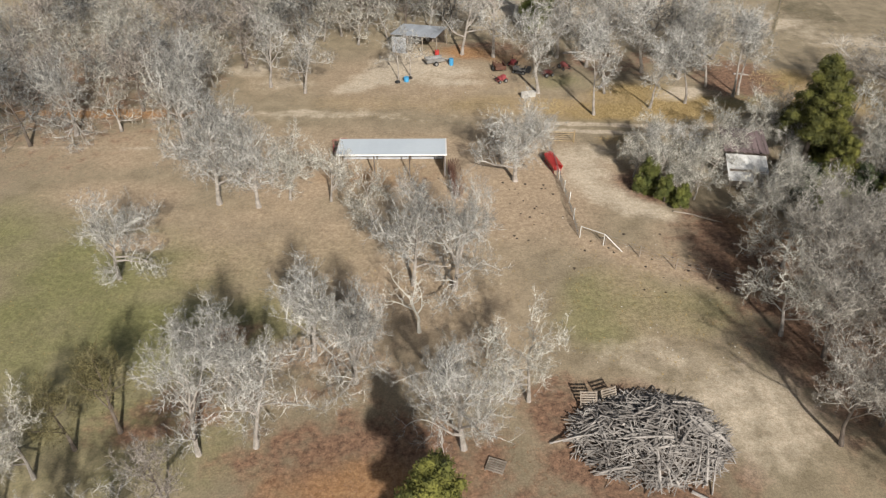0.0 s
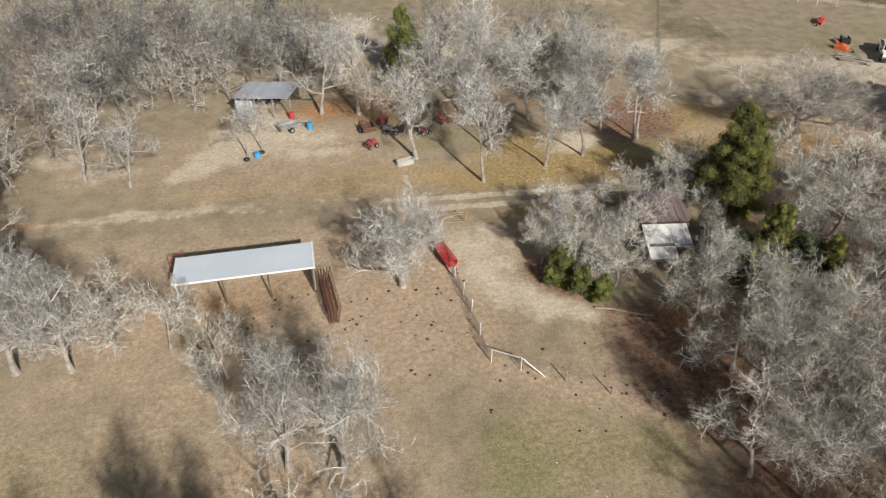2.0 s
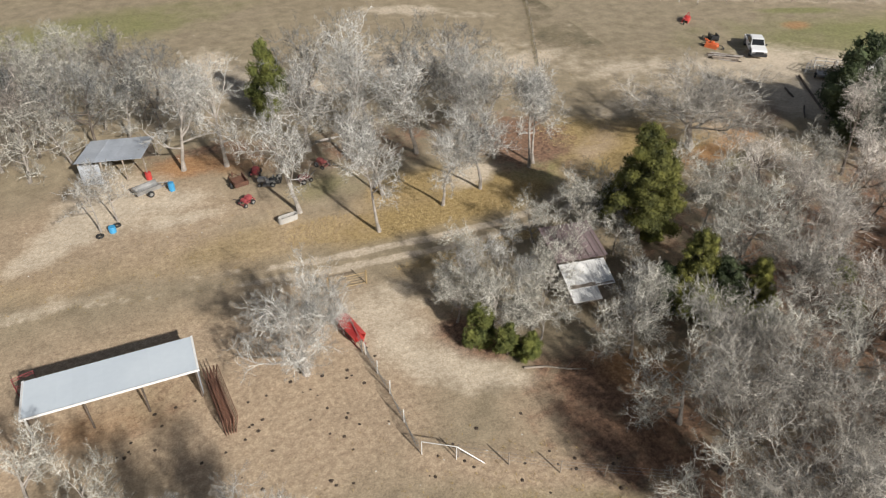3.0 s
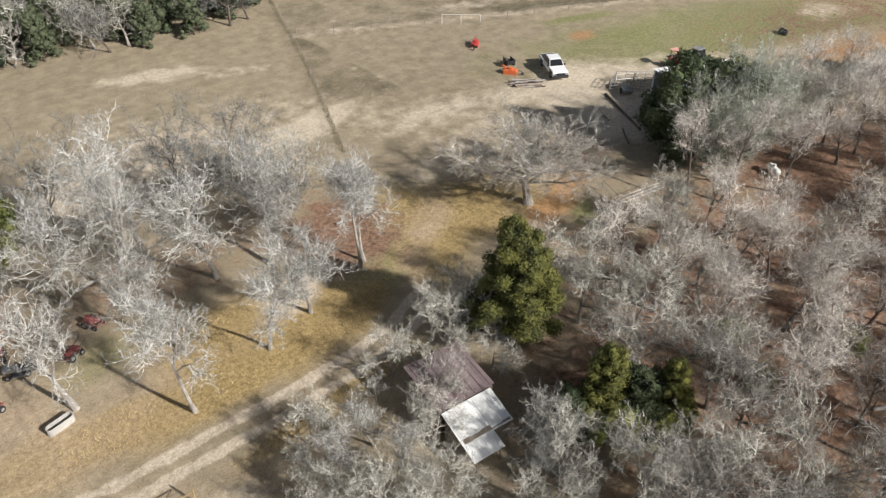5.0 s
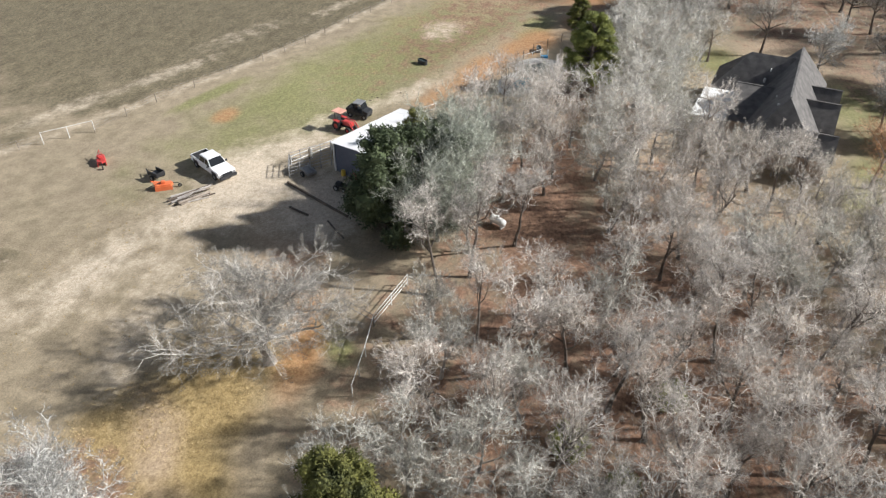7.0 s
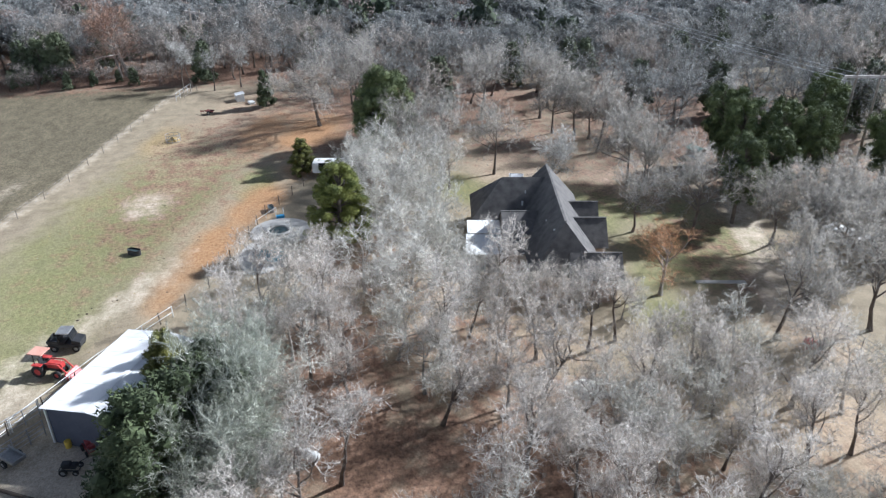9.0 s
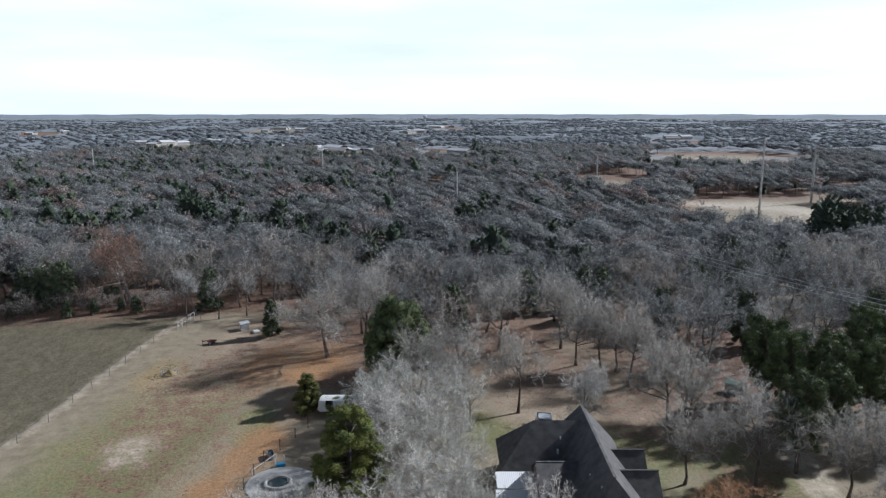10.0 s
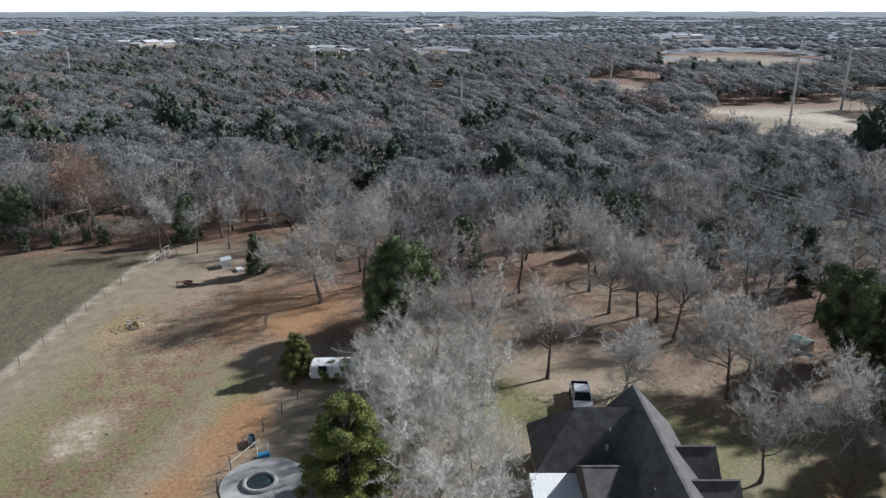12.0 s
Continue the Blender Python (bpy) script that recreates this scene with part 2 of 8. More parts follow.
def canopy(name, tones, scale, stand, lo=0.36, hi=0.56, most=0.9, through_light=0.35, upward=1.1):
    """Distant crowns: a tone for each crown out of several, stands of darker and lighter trees, gaps between the twigs."""
    m = bpy.data.materials.new(name)
    m.use_nodes = True
    n, l = m.node_tree.nodes, m.node_tree.links
    bsdf, out = n["Principled BSDF"], n["Material Output"]
    geo, ramp = n.new("ShaderNodeNewGeometry"), n.new("ShaderNodeValToRGB")
    ramp.color_ramp.elements[0].color, ramp.color_ramp.elements[1].color = (*tones[0], 1), (*tones[-1], 1)
    for i, tone in enumerate(tones[1:-1]):
        ramp.color_ramp.elements.new((i + 1) / (len(tones) - 1)).color = (*tone, 1)
    l.new(geo.outputs["Random Per Island"], ramp.inputs["Fac"])
    wide, fine = n.new("ShaderNodeTexNoise"), n.new("ShaderNodeTexNoise")
    wide.inputs["Scale"].default_value, wide.inputs["Detail"].default_value = stand, 3.0
    fine.inputs["Scale"].default_value, fine.inputs["Detail"].default_value, fine.inputs["Roughness"].default_value = scale, 4.0, 0.65
    value, hsv, shade = n.new("ShaderNodeMapRange"), n.new("ShaderNodeHueSaturation"), n.new("ShaderNodeMath")
    shade.operation = "MULTIPLY_ADD"
    shade.inputs[1].default_value = 0.6
    value.inputs["From Min"].default_value, value.inputs["From Max"].default_value = 0.5, 1.1
    value.inputs["To Min"].default_value, value.inputs["To Max"].default_value = 0.72, 1.28
    for tex in (wide, fine):
        l.new(geo.outputs["Position"], tex.inputs["Vector"])
    l.new(fine.outputs["Fac"], shade.inputs[0])
    l.new(wide.outputs["Fac"], shade.inputs[2])
    l.new(shade.outputs[0], value.inputs["Value"])
    l.new(value.outputs["Result"], hsv.inputs["Value"])
    l.new(ramp.outputs["Color"], hsv.inputs["Color"])
    l.new(hsv.outputs["Color"], bsdf.inputs["Base Color"])
    bsdf.inputs["Roughness"].default_value = 0.95
    # a cloud of twigs takes light from above on all sides
    lift, unit = n.new("ShaderNodeVectorMath"), n.new("ShaderNodeVectorMath")
    lift.operation, unit.operation = "ADD", "NORMALIZE"
    lift.inputs[1].default_value = (0.0, 0.0, upward)
    l.new(geo.outputs["Normal"], lift.inputs[0])
    l.new(lift.outputs[0], unit.inputs[0])
    l.new(unit.outputs[0], bsdf.inputs["Normal"])
    both, glow = n.new("ShaderNodeMixShader"), n.new("ShaderNodeBsdfTranslucent")
    l.new(unit.outputs[0], glow.inputs["Normal"])
    both.inputs["Fac"].default_value = through_light
    l.new(hsv.outputs["Color"], glow.inputs["Color"])
    l.new(bsdf.outputs[0], both.inputs[1])
    l.new(glow.outputs[0], both.inputs[2])
    l.new(both.outputs[0], out.inputs["Surface"])
    if most:
        gap, clear, mx = n.new("ShaderNodeMapRange"), n.new("ShaderNodeBsdfTransparent"), n.new("ShaderNodeMixShader")
        gap.inputs["From Min"].default_value, gap.inputs["From Max"].default_value, gap.inputs["To Max"].default_value = lo, hi, most
        l.new(fine.outputs["Fac"], gap.inputs["Value"])
        l.new(gap.outputs["Result"], mx.inputs["Fac"])
        l.new(clear.outputs[0], mx.inputs[1])
        l.new(both.outputs[0], mx.inputs[2])
        l.new(mx.outputs[0], out.inputs["Surface"])
    return m


# these greys lean blue: a slight distance haze is in the tones
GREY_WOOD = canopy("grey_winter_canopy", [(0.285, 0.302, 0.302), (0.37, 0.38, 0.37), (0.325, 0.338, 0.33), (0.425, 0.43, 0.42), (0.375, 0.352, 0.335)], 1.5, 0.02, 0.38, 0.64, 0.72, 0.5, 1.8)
BROWN_WOOD = canopy("brown_winter_canopy", [(0.29, 0.25, 0.228), (0.33, 0.275, 0.25), (0.31, 0.218, 0.182)], 1.5, 0.02, 0.38, 0.62, 0.85)
CEDAR_WOOD = canopy("cedar_canopy", [(0.034, 0.052, 0.032), (0.052, 0.072, 0.04), (0.08, 0.10, 0.052)], 1.6, 0.02, 0.26, 0.42, 1.0, 0.1)
# distance haze is put into the paler, bluer tones of the next three
DISTANT_WOOD = canopy("hazed_winter_canopy", [(0.37, 0.39, 0.41), (0.42, 0.44, 0.455), (0.33, 0.355, 0.375), (0.40, 0.42, 0.44), (0.45, 0.46, 0.465)], 0.4, 0.006, 0.30, 0.52, 0.9, 0.5, 2.4)
DISTANT_DARK = canopy("hazed_evergreen_canopy", [(0.20, 0.23, 0.235), (0.24, 0.27, 0.275), (0.28, 0.31, 0.315)], 0.4, 0.006, 0.26, 0.46, 0.95, 0.5, 2.4)
HORIZON_WOOD = canopy("hazed_horizon_canopy", [(0.36, 0.395, 0.43), (0.40, 0.435, 0.47)], 0.03, 0.004, most=0, upward=1.6)
# the far woods' floor, greyed to carry the same haze in its colour
HAZED_FLOOR = mat("hazed_woods_floor", (0.19, 0.20, 0.21), (0.28, 0.29, 0.30), 0.03, 0.95, 0.0)


def ground_material():
    m = bpy.data.materials.new("ground_cover")
    m.use_nodes = True
    n, l = m.node_tree.nodes, m.node_tree.links
    bsdf = n["Principled BSDF"]
    geo = n.new("ShaderNodeNewGeometry")

    def tex(scale, detail=6.0, rough=0.6, stretch=None):
        t = n.new("ShaderNodeTexNoise")
        t.inputs["Scale"].default_value, t.inputs["Detail"].default_value, t.inputs["Roughness"].default_value = scale, detail, rough
        if stretch:
            mp = n.new("ShaderNodeMapping")
            mp.inputs["Scale"].default_value = stretch
            l.new(geo.outputs["Position"], mp.inputs["Vector"])
            l.new(mp.outputs["Vector"], t.inputs["Vector"])
        else:
            l.new(geo.outputs["Position"], t.inputs["Vector"])
        return t.outputs["Fac"]

    def two(fac, a, b, lo=0.40, hi=0.60):
        r = n.new("ShaderNodeValToRGB")
        r.color_ramp.elements[0].position, r.color_ramp.elements[1].position = lo, hi
        r.color_ramp.elements[0].color, r.color_ramp.elements[1].color = (*a, 1), (*b, 1)
        l.new(fac, r.inputs["Fac"])
        return r.outputs["Color"]

    def blend(fac, a, b):
        x = n.new("ShaderNodeMix")
        x.data_type = "RGBA"
        l.new(fac, x.inputs["Factor"])
        l.new(a, x.inputs["A"])
        l.new(b, x.inputs["B"])
        return x.outputs["Result"]

    broad, patch, mid, fine, grain = tex(0.035), tex(0.16), tex(0.55), tex(2.4, 7.0, 0.78), tex(7.0, 4.0, 0.75)

    def edge(weight, noise_fac, amount=0.75, lo=0.34, hi=0.66):
        a = n.new("ShaderNodeMath")
        a.operation = "SUBTRACT"
        a.inputs[1].default_value = 0.5
        l.new(noise_fac, a.inputs[0])
        b = n.new("ShaderNodeMath")
        b.operation = "MULTIPLY_ADD"
        b.inputs[1].default_value = amount * 2
        l.new(a.outputs[0], b.inputs[0])
        l.new(weight, b.inputs[2])
        # nothing where the weight is nil, all of it where it is full
        c = n.new("ShaderNodeMapRange")
        c.interpolation_type = "SMOOTHSTEP"
        c.inputs["From Min"].default_value, c.inputs["From Max"].default_value = lo, hi
        l.new(b.outputs[0], c.inputs["Value"])
        d = n.new("ShaderNodeMath")
        d.operation, d.use_clamp = "MULTIPLY", True
        e = n.new("ShaderNodeMath")
        e.operation, e.use_clamp = "MULTIPLY", True
        e.inputs[1].default_value = 4.0
        l.new(weight, e.inputs[0])
        l.new(c.outputs["Result"], d.inputs[0])
        l.new(e.outputs[0], d.inputs[1])
        return d.outputs[0]

    def cover(name):
        at = n.new("ShaderNodeAttribute")
        at.attribute_name = name
        sep = n.new("ShaderNodeSeparateColor")
        l.new(at.outputs["Color"], sep.inputs["Color"])
        return [sep.outputs[k] for k in ("Red", "Green", "Blue")] + [at.outputs["Alpha"]]

    sand, green, litter, gold = cover("cover_one")
    dirt, track, rust, stubble = cover("cover_two")
    col = blend(patch, two(fine, (0.235, 0.187, 0.128), (0.37, 0.302, 0.215), 0.34, 0.66), two(mid, (0.205, 0.172, 0.105), (0.34, 0.285, 0.19), 0.36, 0.64))
    streak_map = n.new("ShaderNodeMapRange")
    streak_map.inputs["From Min"].default_value, streak_map.inputs["From Max"].default_value = 0.38, 0.64
    l.new(tex(0.4, 7.0, 0.75, (0.9, 1.5, 1.0)), streak_map.inputs["Value"])
    streak = streak_map.outputs["Result"]
    col = blend(edge(stubble, patch, 0.4), col, blend(streak, two(fine, (0.07, 0.058, 0.033), (0.135, 0.112, 0.065)), two(fine, (0.115, 0.095, 0.054), (0.23, 0.193, 0.122))))
    col = blend(edge(green, patch, 0.55, 0.1, 0.95), col, two(fine, (0.155, 0.155, 0.062), (0.265, 0.255, 0.112)))
    col = blend(edge(gold, patch, 0.45, 0.1, 0.92), col, two(fine, (0.235, 0.165, 0.066), (0.41, 0.305, 0.138)))
    col = blend(edge(dirt, patch, 0.55, 0.1, 0.95), col, two(fine, (0.315, 0.232, 0.158), (0.50, 0.39, 0.272)))
    col = blend(edge(litter, mid, 0.9, 0.2, 0.85), col, two(fine, (0.10, 0.058, 0.038), (0.30, 0.18, 0.115)))
    col = blend(edge(rust, patch, 0.5, 0.1, 0.95), col, two(fine, (0.30, 0.155, 0.064), (0.45, 0.265, 0.128)))
    col = blend(edge(sand, mid, 0.55, 0.15, 0.95), col, two(fine, (0.45, 0.37, 0.275), (0.62, 0.54, 0.425)))
    col = blend(edge(track, mid, 0.95, 0.35, 0.9), col, two(fine, (0.40, 0.33, 0.245), (0.57, 0.49, 0.385)))
    hsv = n.new("ShaderNodeHueSaturation")
    mr = n.new("ShaderNodeMapRange")
    mr.inputs["To Min"].default_value, mr.inputs["To Max"].default_value = 0.7, 1.3
    mr.inputs["From Min"].default_value, mr.inputs["From Max"].default_value = 0.3, 0.7
    l.new(grain, mr.inputs["Value"])
    l.new(mr.outputs["Result"], hsv.inputs["Value"])
    l.new(col, hsv.inputs["Color"])
    hsv2 = n.new("ShaderNodeHueSaturation")
    mr2 = n.new("ShaderNodeMapRange")
    mr2.inputs["To Min"].default_value, mr2.inputs["To Max"].default_value = 0.87, 1.13
    mr2.inputs["From Min"].default_value, mr2.inputs["From Max"].default_value = 0.36, 0.64
    blotch = n.new("ShaderNodeMath")
    blotch.operation = "MULTIPLY_ADD"
    blotch.inputs[1].default_value = 0.5
    half = n.new("ShaderNodeMath")
    half.operation = "MULTIPLY"
    half.inputs[1].default_value = 0.5
    l.new(broad, half.inputs[0])
    l.new(mid, blotch.inputs[0])
    l.new(half.outputs[0], blotch.inputs[2])
    l.new(blotch.outputs[0], mr2.inputs["Value"])
    l.new(mr2.outputs["Result"], hsv2.inputs["Value"])
    l.new(hsv.outputs["Color"], hsv2.inputs["Color"])
    l.new(hsv2.outputs["Color"], bsdf.inputs["Base Color"])
    bsdf.inputs["Roughness"].default_value = 0.95
    b1 = n.new("ShaderNodeBump")
    b1.inputs["Strength"].default_value, b1.inputs["Distance"].default_value = 0.6, 0.08
    l.new(fine, b1.inputs["Height"])
    l.new(b1.outputs["Normal"], bsdf.inputs["Normal"])
    return m


# ---- building tools ----
class Shape:
    """Gathers boxes, tubes and sheets into one mesh."""

    def __init__(self):
        self.v, self.f = [], []
        self.spray_from = None

    def add(self, verts, faces):
        k = len(self.v)
        self.v += [tuple(p) for p in verts]
        self.f += [tuple(i + k for i in face) for face in faces]
        return self

    def box(self, x0, x1, y0, y1, z0, z1, m=None, bevel=0.0):
        if bevel:
            bm = bmesh.new()
            bmesh.ops.create_cube(bm, size=1)
            for v in bm.verts:
                v.co = Vector(((x0 + x1) / 2 + v.co.x * (x1 - x0), (y0 + y1) / 2 + v.co.y * (y1 - y0), (z0 + z1) / 2 + v.co.z * (z1 - z0)))
            bmesh.ops.bevel(bm, geom=bm.edges[:], offset=bevel, segments=2, affect="EDGES")
            bm.verts.index_update()
            pts, faces = [v.co.copy() for v in bm.verts], [[v.index for v in f.verts] for f in bm.faces]
            bm.free()
        else:
            pts = [Vector((x, y, z)) for z in (z0, z1) for y in (y0, y1) for x in (x0, x1)]
            faces = [(0, 2, 3, 1), (4, 5, 7, 6), (0, 1, 5, 4), (2, 6, 7, 3), (0, 4, 6, 2), (1, 3, 7, 5)]
        return self.add([m @ p for p in pts] if m else pts, faces)

    def tube(self, pts, radii, sides=6, cap=True):
        pts = [Vector(p) for p in pts]
        if not isinstance(radii, (list, tuple)):
            radii = [radii] * len(pts)
        rings, faces = [], []
        for i, p in enumerate(pts):
            d = (pts[min(i + 1, len(pts) - 1)] - pts[max(i - 1, 0)]).normalized()
            a = d.orthogonal().normalized() if i == 0 else (a - d * a.dot(d)).normalized()
            b = d.cross(a)
            rings += [p + (a * math.cos(math.tau * k / sides) + b * math.sin(math.tau * k / sides)) * radii[i] for k in range(sides)]
        for i in range(len(pts) - 1):
            for k in range(sides):
                q = (k + 1) % sides
                faces.append((i * sides + k, i * sides + q, (i + 1) * sides + q, (i + 1) * sides + k))
        if cap:
            faces += [tuple(range(sides))[::-1], tuple(range((len(pts) - 1) * sides, len(pts) * sides))]
        return self.add(rings, faces)

    def cone(self, p, q, r, sides=3):
        p, q = Vector(p), Vector(q)
        d = (q - p).normalized()
        a = d.orthogonal().normalized()
        b = d.cross(a)
        ring = [p + (a * math.cos(math.tau * k / sides) + b * math.sin(math.tau * k / sides)) * r for k in range(sides)]
        return self.add(ring + [q], [(k, (k + 1) % sides, sides) for k in range(sides)])

    def prism(self, outline, depth, m=None):
        """An outline in x and z, pushed along y from 0 to depth."""
        k = len(outline)
        pts = [Vector((x, 0, z)) for x, z in outline] + [Vector((x, depth, z)) for x, z in outline]
        faces = [tuple(range(k)), tuple(range(2 * k - 1, k - 1, -1))] + [(i, i + k, (i + 1) % k + k, (i + 1) % k) for i in range(k)]
        return self.add([m @ p for p in pts] if m else pts, faces)

    def slab(self, corners, thick):
        """A flat sheet through corners, given thickness downwards."""
        k = len(corners)
        top = [Vector(c) for c in corners]
        low = [c - Vector((0, 0, thick)) for c in top]
        return self.add(top + low, [tuple(range(k)), tuple(range(2 * k - 1, k - 1, -1))] + [(i, i + k, (i + 1) % k + k, (i + 1) % k) for i in range(k)])

    def mesh(self, name, material, smooth=False):
        me = bpy.data.meshes.new(name)
        me.from_pydata(self.v, [], self.f)
        me.update()
        bm = bmesh.new()
        bm.from_mesh(me)
        bmesh.ops.recalc_face_normals(bm, faces=bm.faces[:])
        bm.to_mesh(me)
        bm.free()
        me.materials.append(material)
        if smooth:
            me.shade_smooth()
        return me


def part(name, shape, material, parent, label="", smooth=False):
    data = shape if isinstance(shape, bpy.types.Mesh) else shape.mesh(name, material, smooth)
    ob = new(name, data)
    ob.parent = parent
    return tagged(ob, label) if label else ob


def thing(name, m, label, category, group="", kind=""):
    ob = new(name)
    ob.empty_display_size = 0.3
    ob.matrix_world = m
    return tagged(ob, label, category, group, kind)


def solid(name, shape, material, m, label, category, group="", kind="", smooth=False):
    ob = new(name, shape.mesh(name, material, smooth))
    ob.matrix_world = m
    return tagged(ob, label, category, group, kind)


def triangles(name, verts, tris, material, slots=None, smooth=False):
    """A mesh from number arrays, fast."""
    me = bpy.data.meshes.new(name)
    me.vertices.add(len(verts))
    me.vertices.foreach_set("co", np.asarray(verts, np.float32).ravel())
    me.loops.add(len(tris) * 3)
    me.loops.foreach_set("vertex_index", np.asarray(tris, np.int32).ravel())
    me.polygons.add(len(tris))
    me.polygons.foreach_set("loop_start", np.arange(0, len(tris) * 3, 3, dtype=np.int32))
    me.update(calc_edges=True)
    for one in material if isinstance(material, (list, tuple)) else (material,):
        me.materials.append(one)
    if slots is not None:
        me.polygons.foreach_set("material_index", np.asarray(slots, np.int32))
    if smooth:
        me.shade_smooth()
    return me

# ---- ground ----
def spaced(lo, a, b, hi, step):
    """Coordinates that lie close together from a to b and ever wider apart outside."""
    mid = list(np.arange(a, b + step, step))
    out, gap, c = [], step, b
    while c < hi:
        gap *= 1.22
        c += gap
        out.append(c)
    low, gap, c = [], step, a
    while c > lo:
        gap *= 1.22
        c -= gap
        low.append(c)
    return np.array(low[::-1] + mid + out)


def spots(gx, gy, rows):
    """Soft ellipses: x, y, half lengths, turn in degrees, strength."""
    w = np.zeros_like(gx)
    for x, y, rx, ry, turn, s in rows:
        c, k = math.cos(radians(turn)), math.sin(radians(turn))
        u, v = (gx - x) * c + (gy - y) * k, -(gx - x) * k + (gy - y) * c
        w = np.maximum(w, np.clip(1.5 - np.hypot(u / rx, v / ry), 0, 1) * s)
    return w


def strip(gx, gy, pts, half, soft, s=1.0):
    """A soft band along a line of points."""
    best = np.full_like(gx, 1e9)
    for (x0, y0), (x1, y1) in zip(pts[:-1], pts[1:]):
        dx, dy = x1 - x0, y1 - y0
        t = np.clip(((gx - x0) * dx + (gy - y0) * dy) / (dx * dx + dy * dy), 0, 1)
        best = np.minimum(best, np.hypot(gx - x0 - t * dx, gy - y0 - t * dy))
    return np.clip((half + soft - best) / soft, 0, 1) * s


def beside(pts, off):
    """A line of points moved sideways."""
    out = []
    for i, (x, y) in enumerate(pts):
        a, b = pts[max(i - 1, 0)], pts[min(i + 1, len(pts) - 1)]
        d = Vector((b[0] - a[0], b[1] - a[1])).normalized()
        out.append((x - d.y * off, y + d.x * off))
    return out


FIELD_EDGE = [(61, 126.6), (73, 120.6), (85, 114.8), (92.2, 110.7), (107.5, 103.4), (119.4, 99.0), (136, 93.6), (142, 92.4), (163, 87.6), (178, 83.4)]
LANE = [(-60, 70.3), (-41, 71.4), (-22, 73.9), (-8, 75), (2, 73.3), (12, 71.6), (22, 70.9), (29, 70.7), (34, 71.2), (39, 73.2)]
FENCE_LINE = [(47, 96), (57, 118), (67.5, 144.6), (80, 175)]


def far_rise(x, y):
    """The land climbs slightly towards the horizon."""
    return 3.0 * np.clip((np.hypot(x, y) - 1400) / 3000, 0, 1.2) ** 2


# clearings in the far woods: x, y, half lengths, turn
OPEN_LAND = ((270, -102, 56, 31, -40), (318, -135, 14, 46, 0), (325, -196, 26, 24, 0), (378, -4, 34, 7, -8), (545, -262, 120, 62, -30), (395, -100, 62, 22, -24), (480, -165, 40, 12, -24), (640, -62, 90, 30, -10),
             (665, 18, 100, 26, 0), (800, 175, 110, 34, 10), (870, -400, 130, 36, -26), (1350, 90, 210, 60, 0), (1500, -250, 200, 50, -12), (1250, 420, 180, 44, 20), (1180, -120, 130, 30, -8))


def in_open(x, y):
    """How far out of the nearest clearing a place lies; below one it is inside."""
    best = np.full(np.shape(x), 9.0)
    for cx, cy, rx, ry, turn in OPEN_LAND:
        c, k = math.cos(radians(turn)), math.sin(radians(turn))
        best = np.minimum(best, np.hypot(((x - cx) * c + (y - cy) * k) / rx, (-(x - cx) * k + (y - cy) * c) / ry))
    return best
gxs, gys = spaced(-4200, -62, 200, 4700, 0.85), spaced(-4500, 8, 150, 4500, 0.85)
gys = np.unique(np.concatenate([gys[(gys < 67.6) | (gys > 76.6)], np.arange(67.8, 76.5, 0.28)]))
GX, GY = np.meshgrid(gxs, gys)
sand = spots(GX, GY, [(-6, 85.5, 4.5, 3, 35, 1), (-9.5, 82, 3, 1.6, 30, 0.9), (2, 83.4, 4.5, 1.5, 0, 0.75), (-1, 90, 3.5, 3, 0, 0.8), (16, 65, 3.4, 3, 0, 0.65),
                      (19, 55.5, 3.4, 1.6, -35, 0.8), (30.3, 80, 3.2, 1.9, 20, 1), (-14, 74.6, 11, 1.0, 0, 0.6), (-3, 88.8, 5, 4.5, 45, 1), (1.5, 86.6, 4, 2, 0, 0.8), (-23.6, 86.8, 4, 2, 0, 0.7), (15.5, 62.5, 3.2, 5, 5, 0.8), (17.4, 57.6, 3.2, 2.2, -40, 0.85), (20.6, 55.2, 3.2, 1.2, -35, 1), (16.2, 35.6, 5, 2, 0, 0.5), (22.6, 31.3, 4.5, 4, 0, 0.7), (-19, 83, 4, 2, 0, 0.5), (23, 29, 5, 4, 20, 0.6), (18, 34, 4, 2.5, 20, 0.45),
                      (27, 108, 14, 5, 12, 0.8), (9, 111, 10, 6, 0, 0.8), (47, 103, 8, 3, 10, 0.85), (40, 127.5, 7, 2.2, -20, 0.8), (61, 96, 8, 2.2, -10, 0.75), (48, 122, 6, 1.5, -25, 0.5), (77, 90, 8, 5, 20, 0.9), (71, 93, 5, 3, 0, 0.8), (84, 90, 9, 3, -35, 0.7)])
sand = np.maximum(sand, strip(GX, GY, FIELD_EDGE, 0.3, 1.8, 0.46))
sand = np.maximum(sand, spots(GX, GY, [(76.0, 80.5, 6.5, 5.5, 0, 1), (10, 116, 3, 7, 0, 0.9), (104, 79, 9, 2.2, -32, 0.55), (94, 86, 8, 2.2, -32, 0.55), (125.6, 81.3, 5, 3.4, 0, 0.55), (126, 31, 16, 5, -20, 0.25), (116, 26, 8, 4, 0, 0.2),
                                       (283, -118, 32, 13, -10, 1), (250, -98, 20, 6, -20, 0.7), (545, -235, 100, 36, 0, 0.55), (306, -100, 12, 6, 0, 0.9), (440, -18, 24, 5, 70, 0.8), (120, 20, 9, 5, 0, 0.3), (58, 89, 12, 3, 20, 0.5), (88, 119, 8, 2, -22, 0.5), (101, 113, 9, 1.7, -25, 0.5), (116, 110, 10, 3, -25, 0.35), (132, 101, 9, 2, -18, 0.4)]))
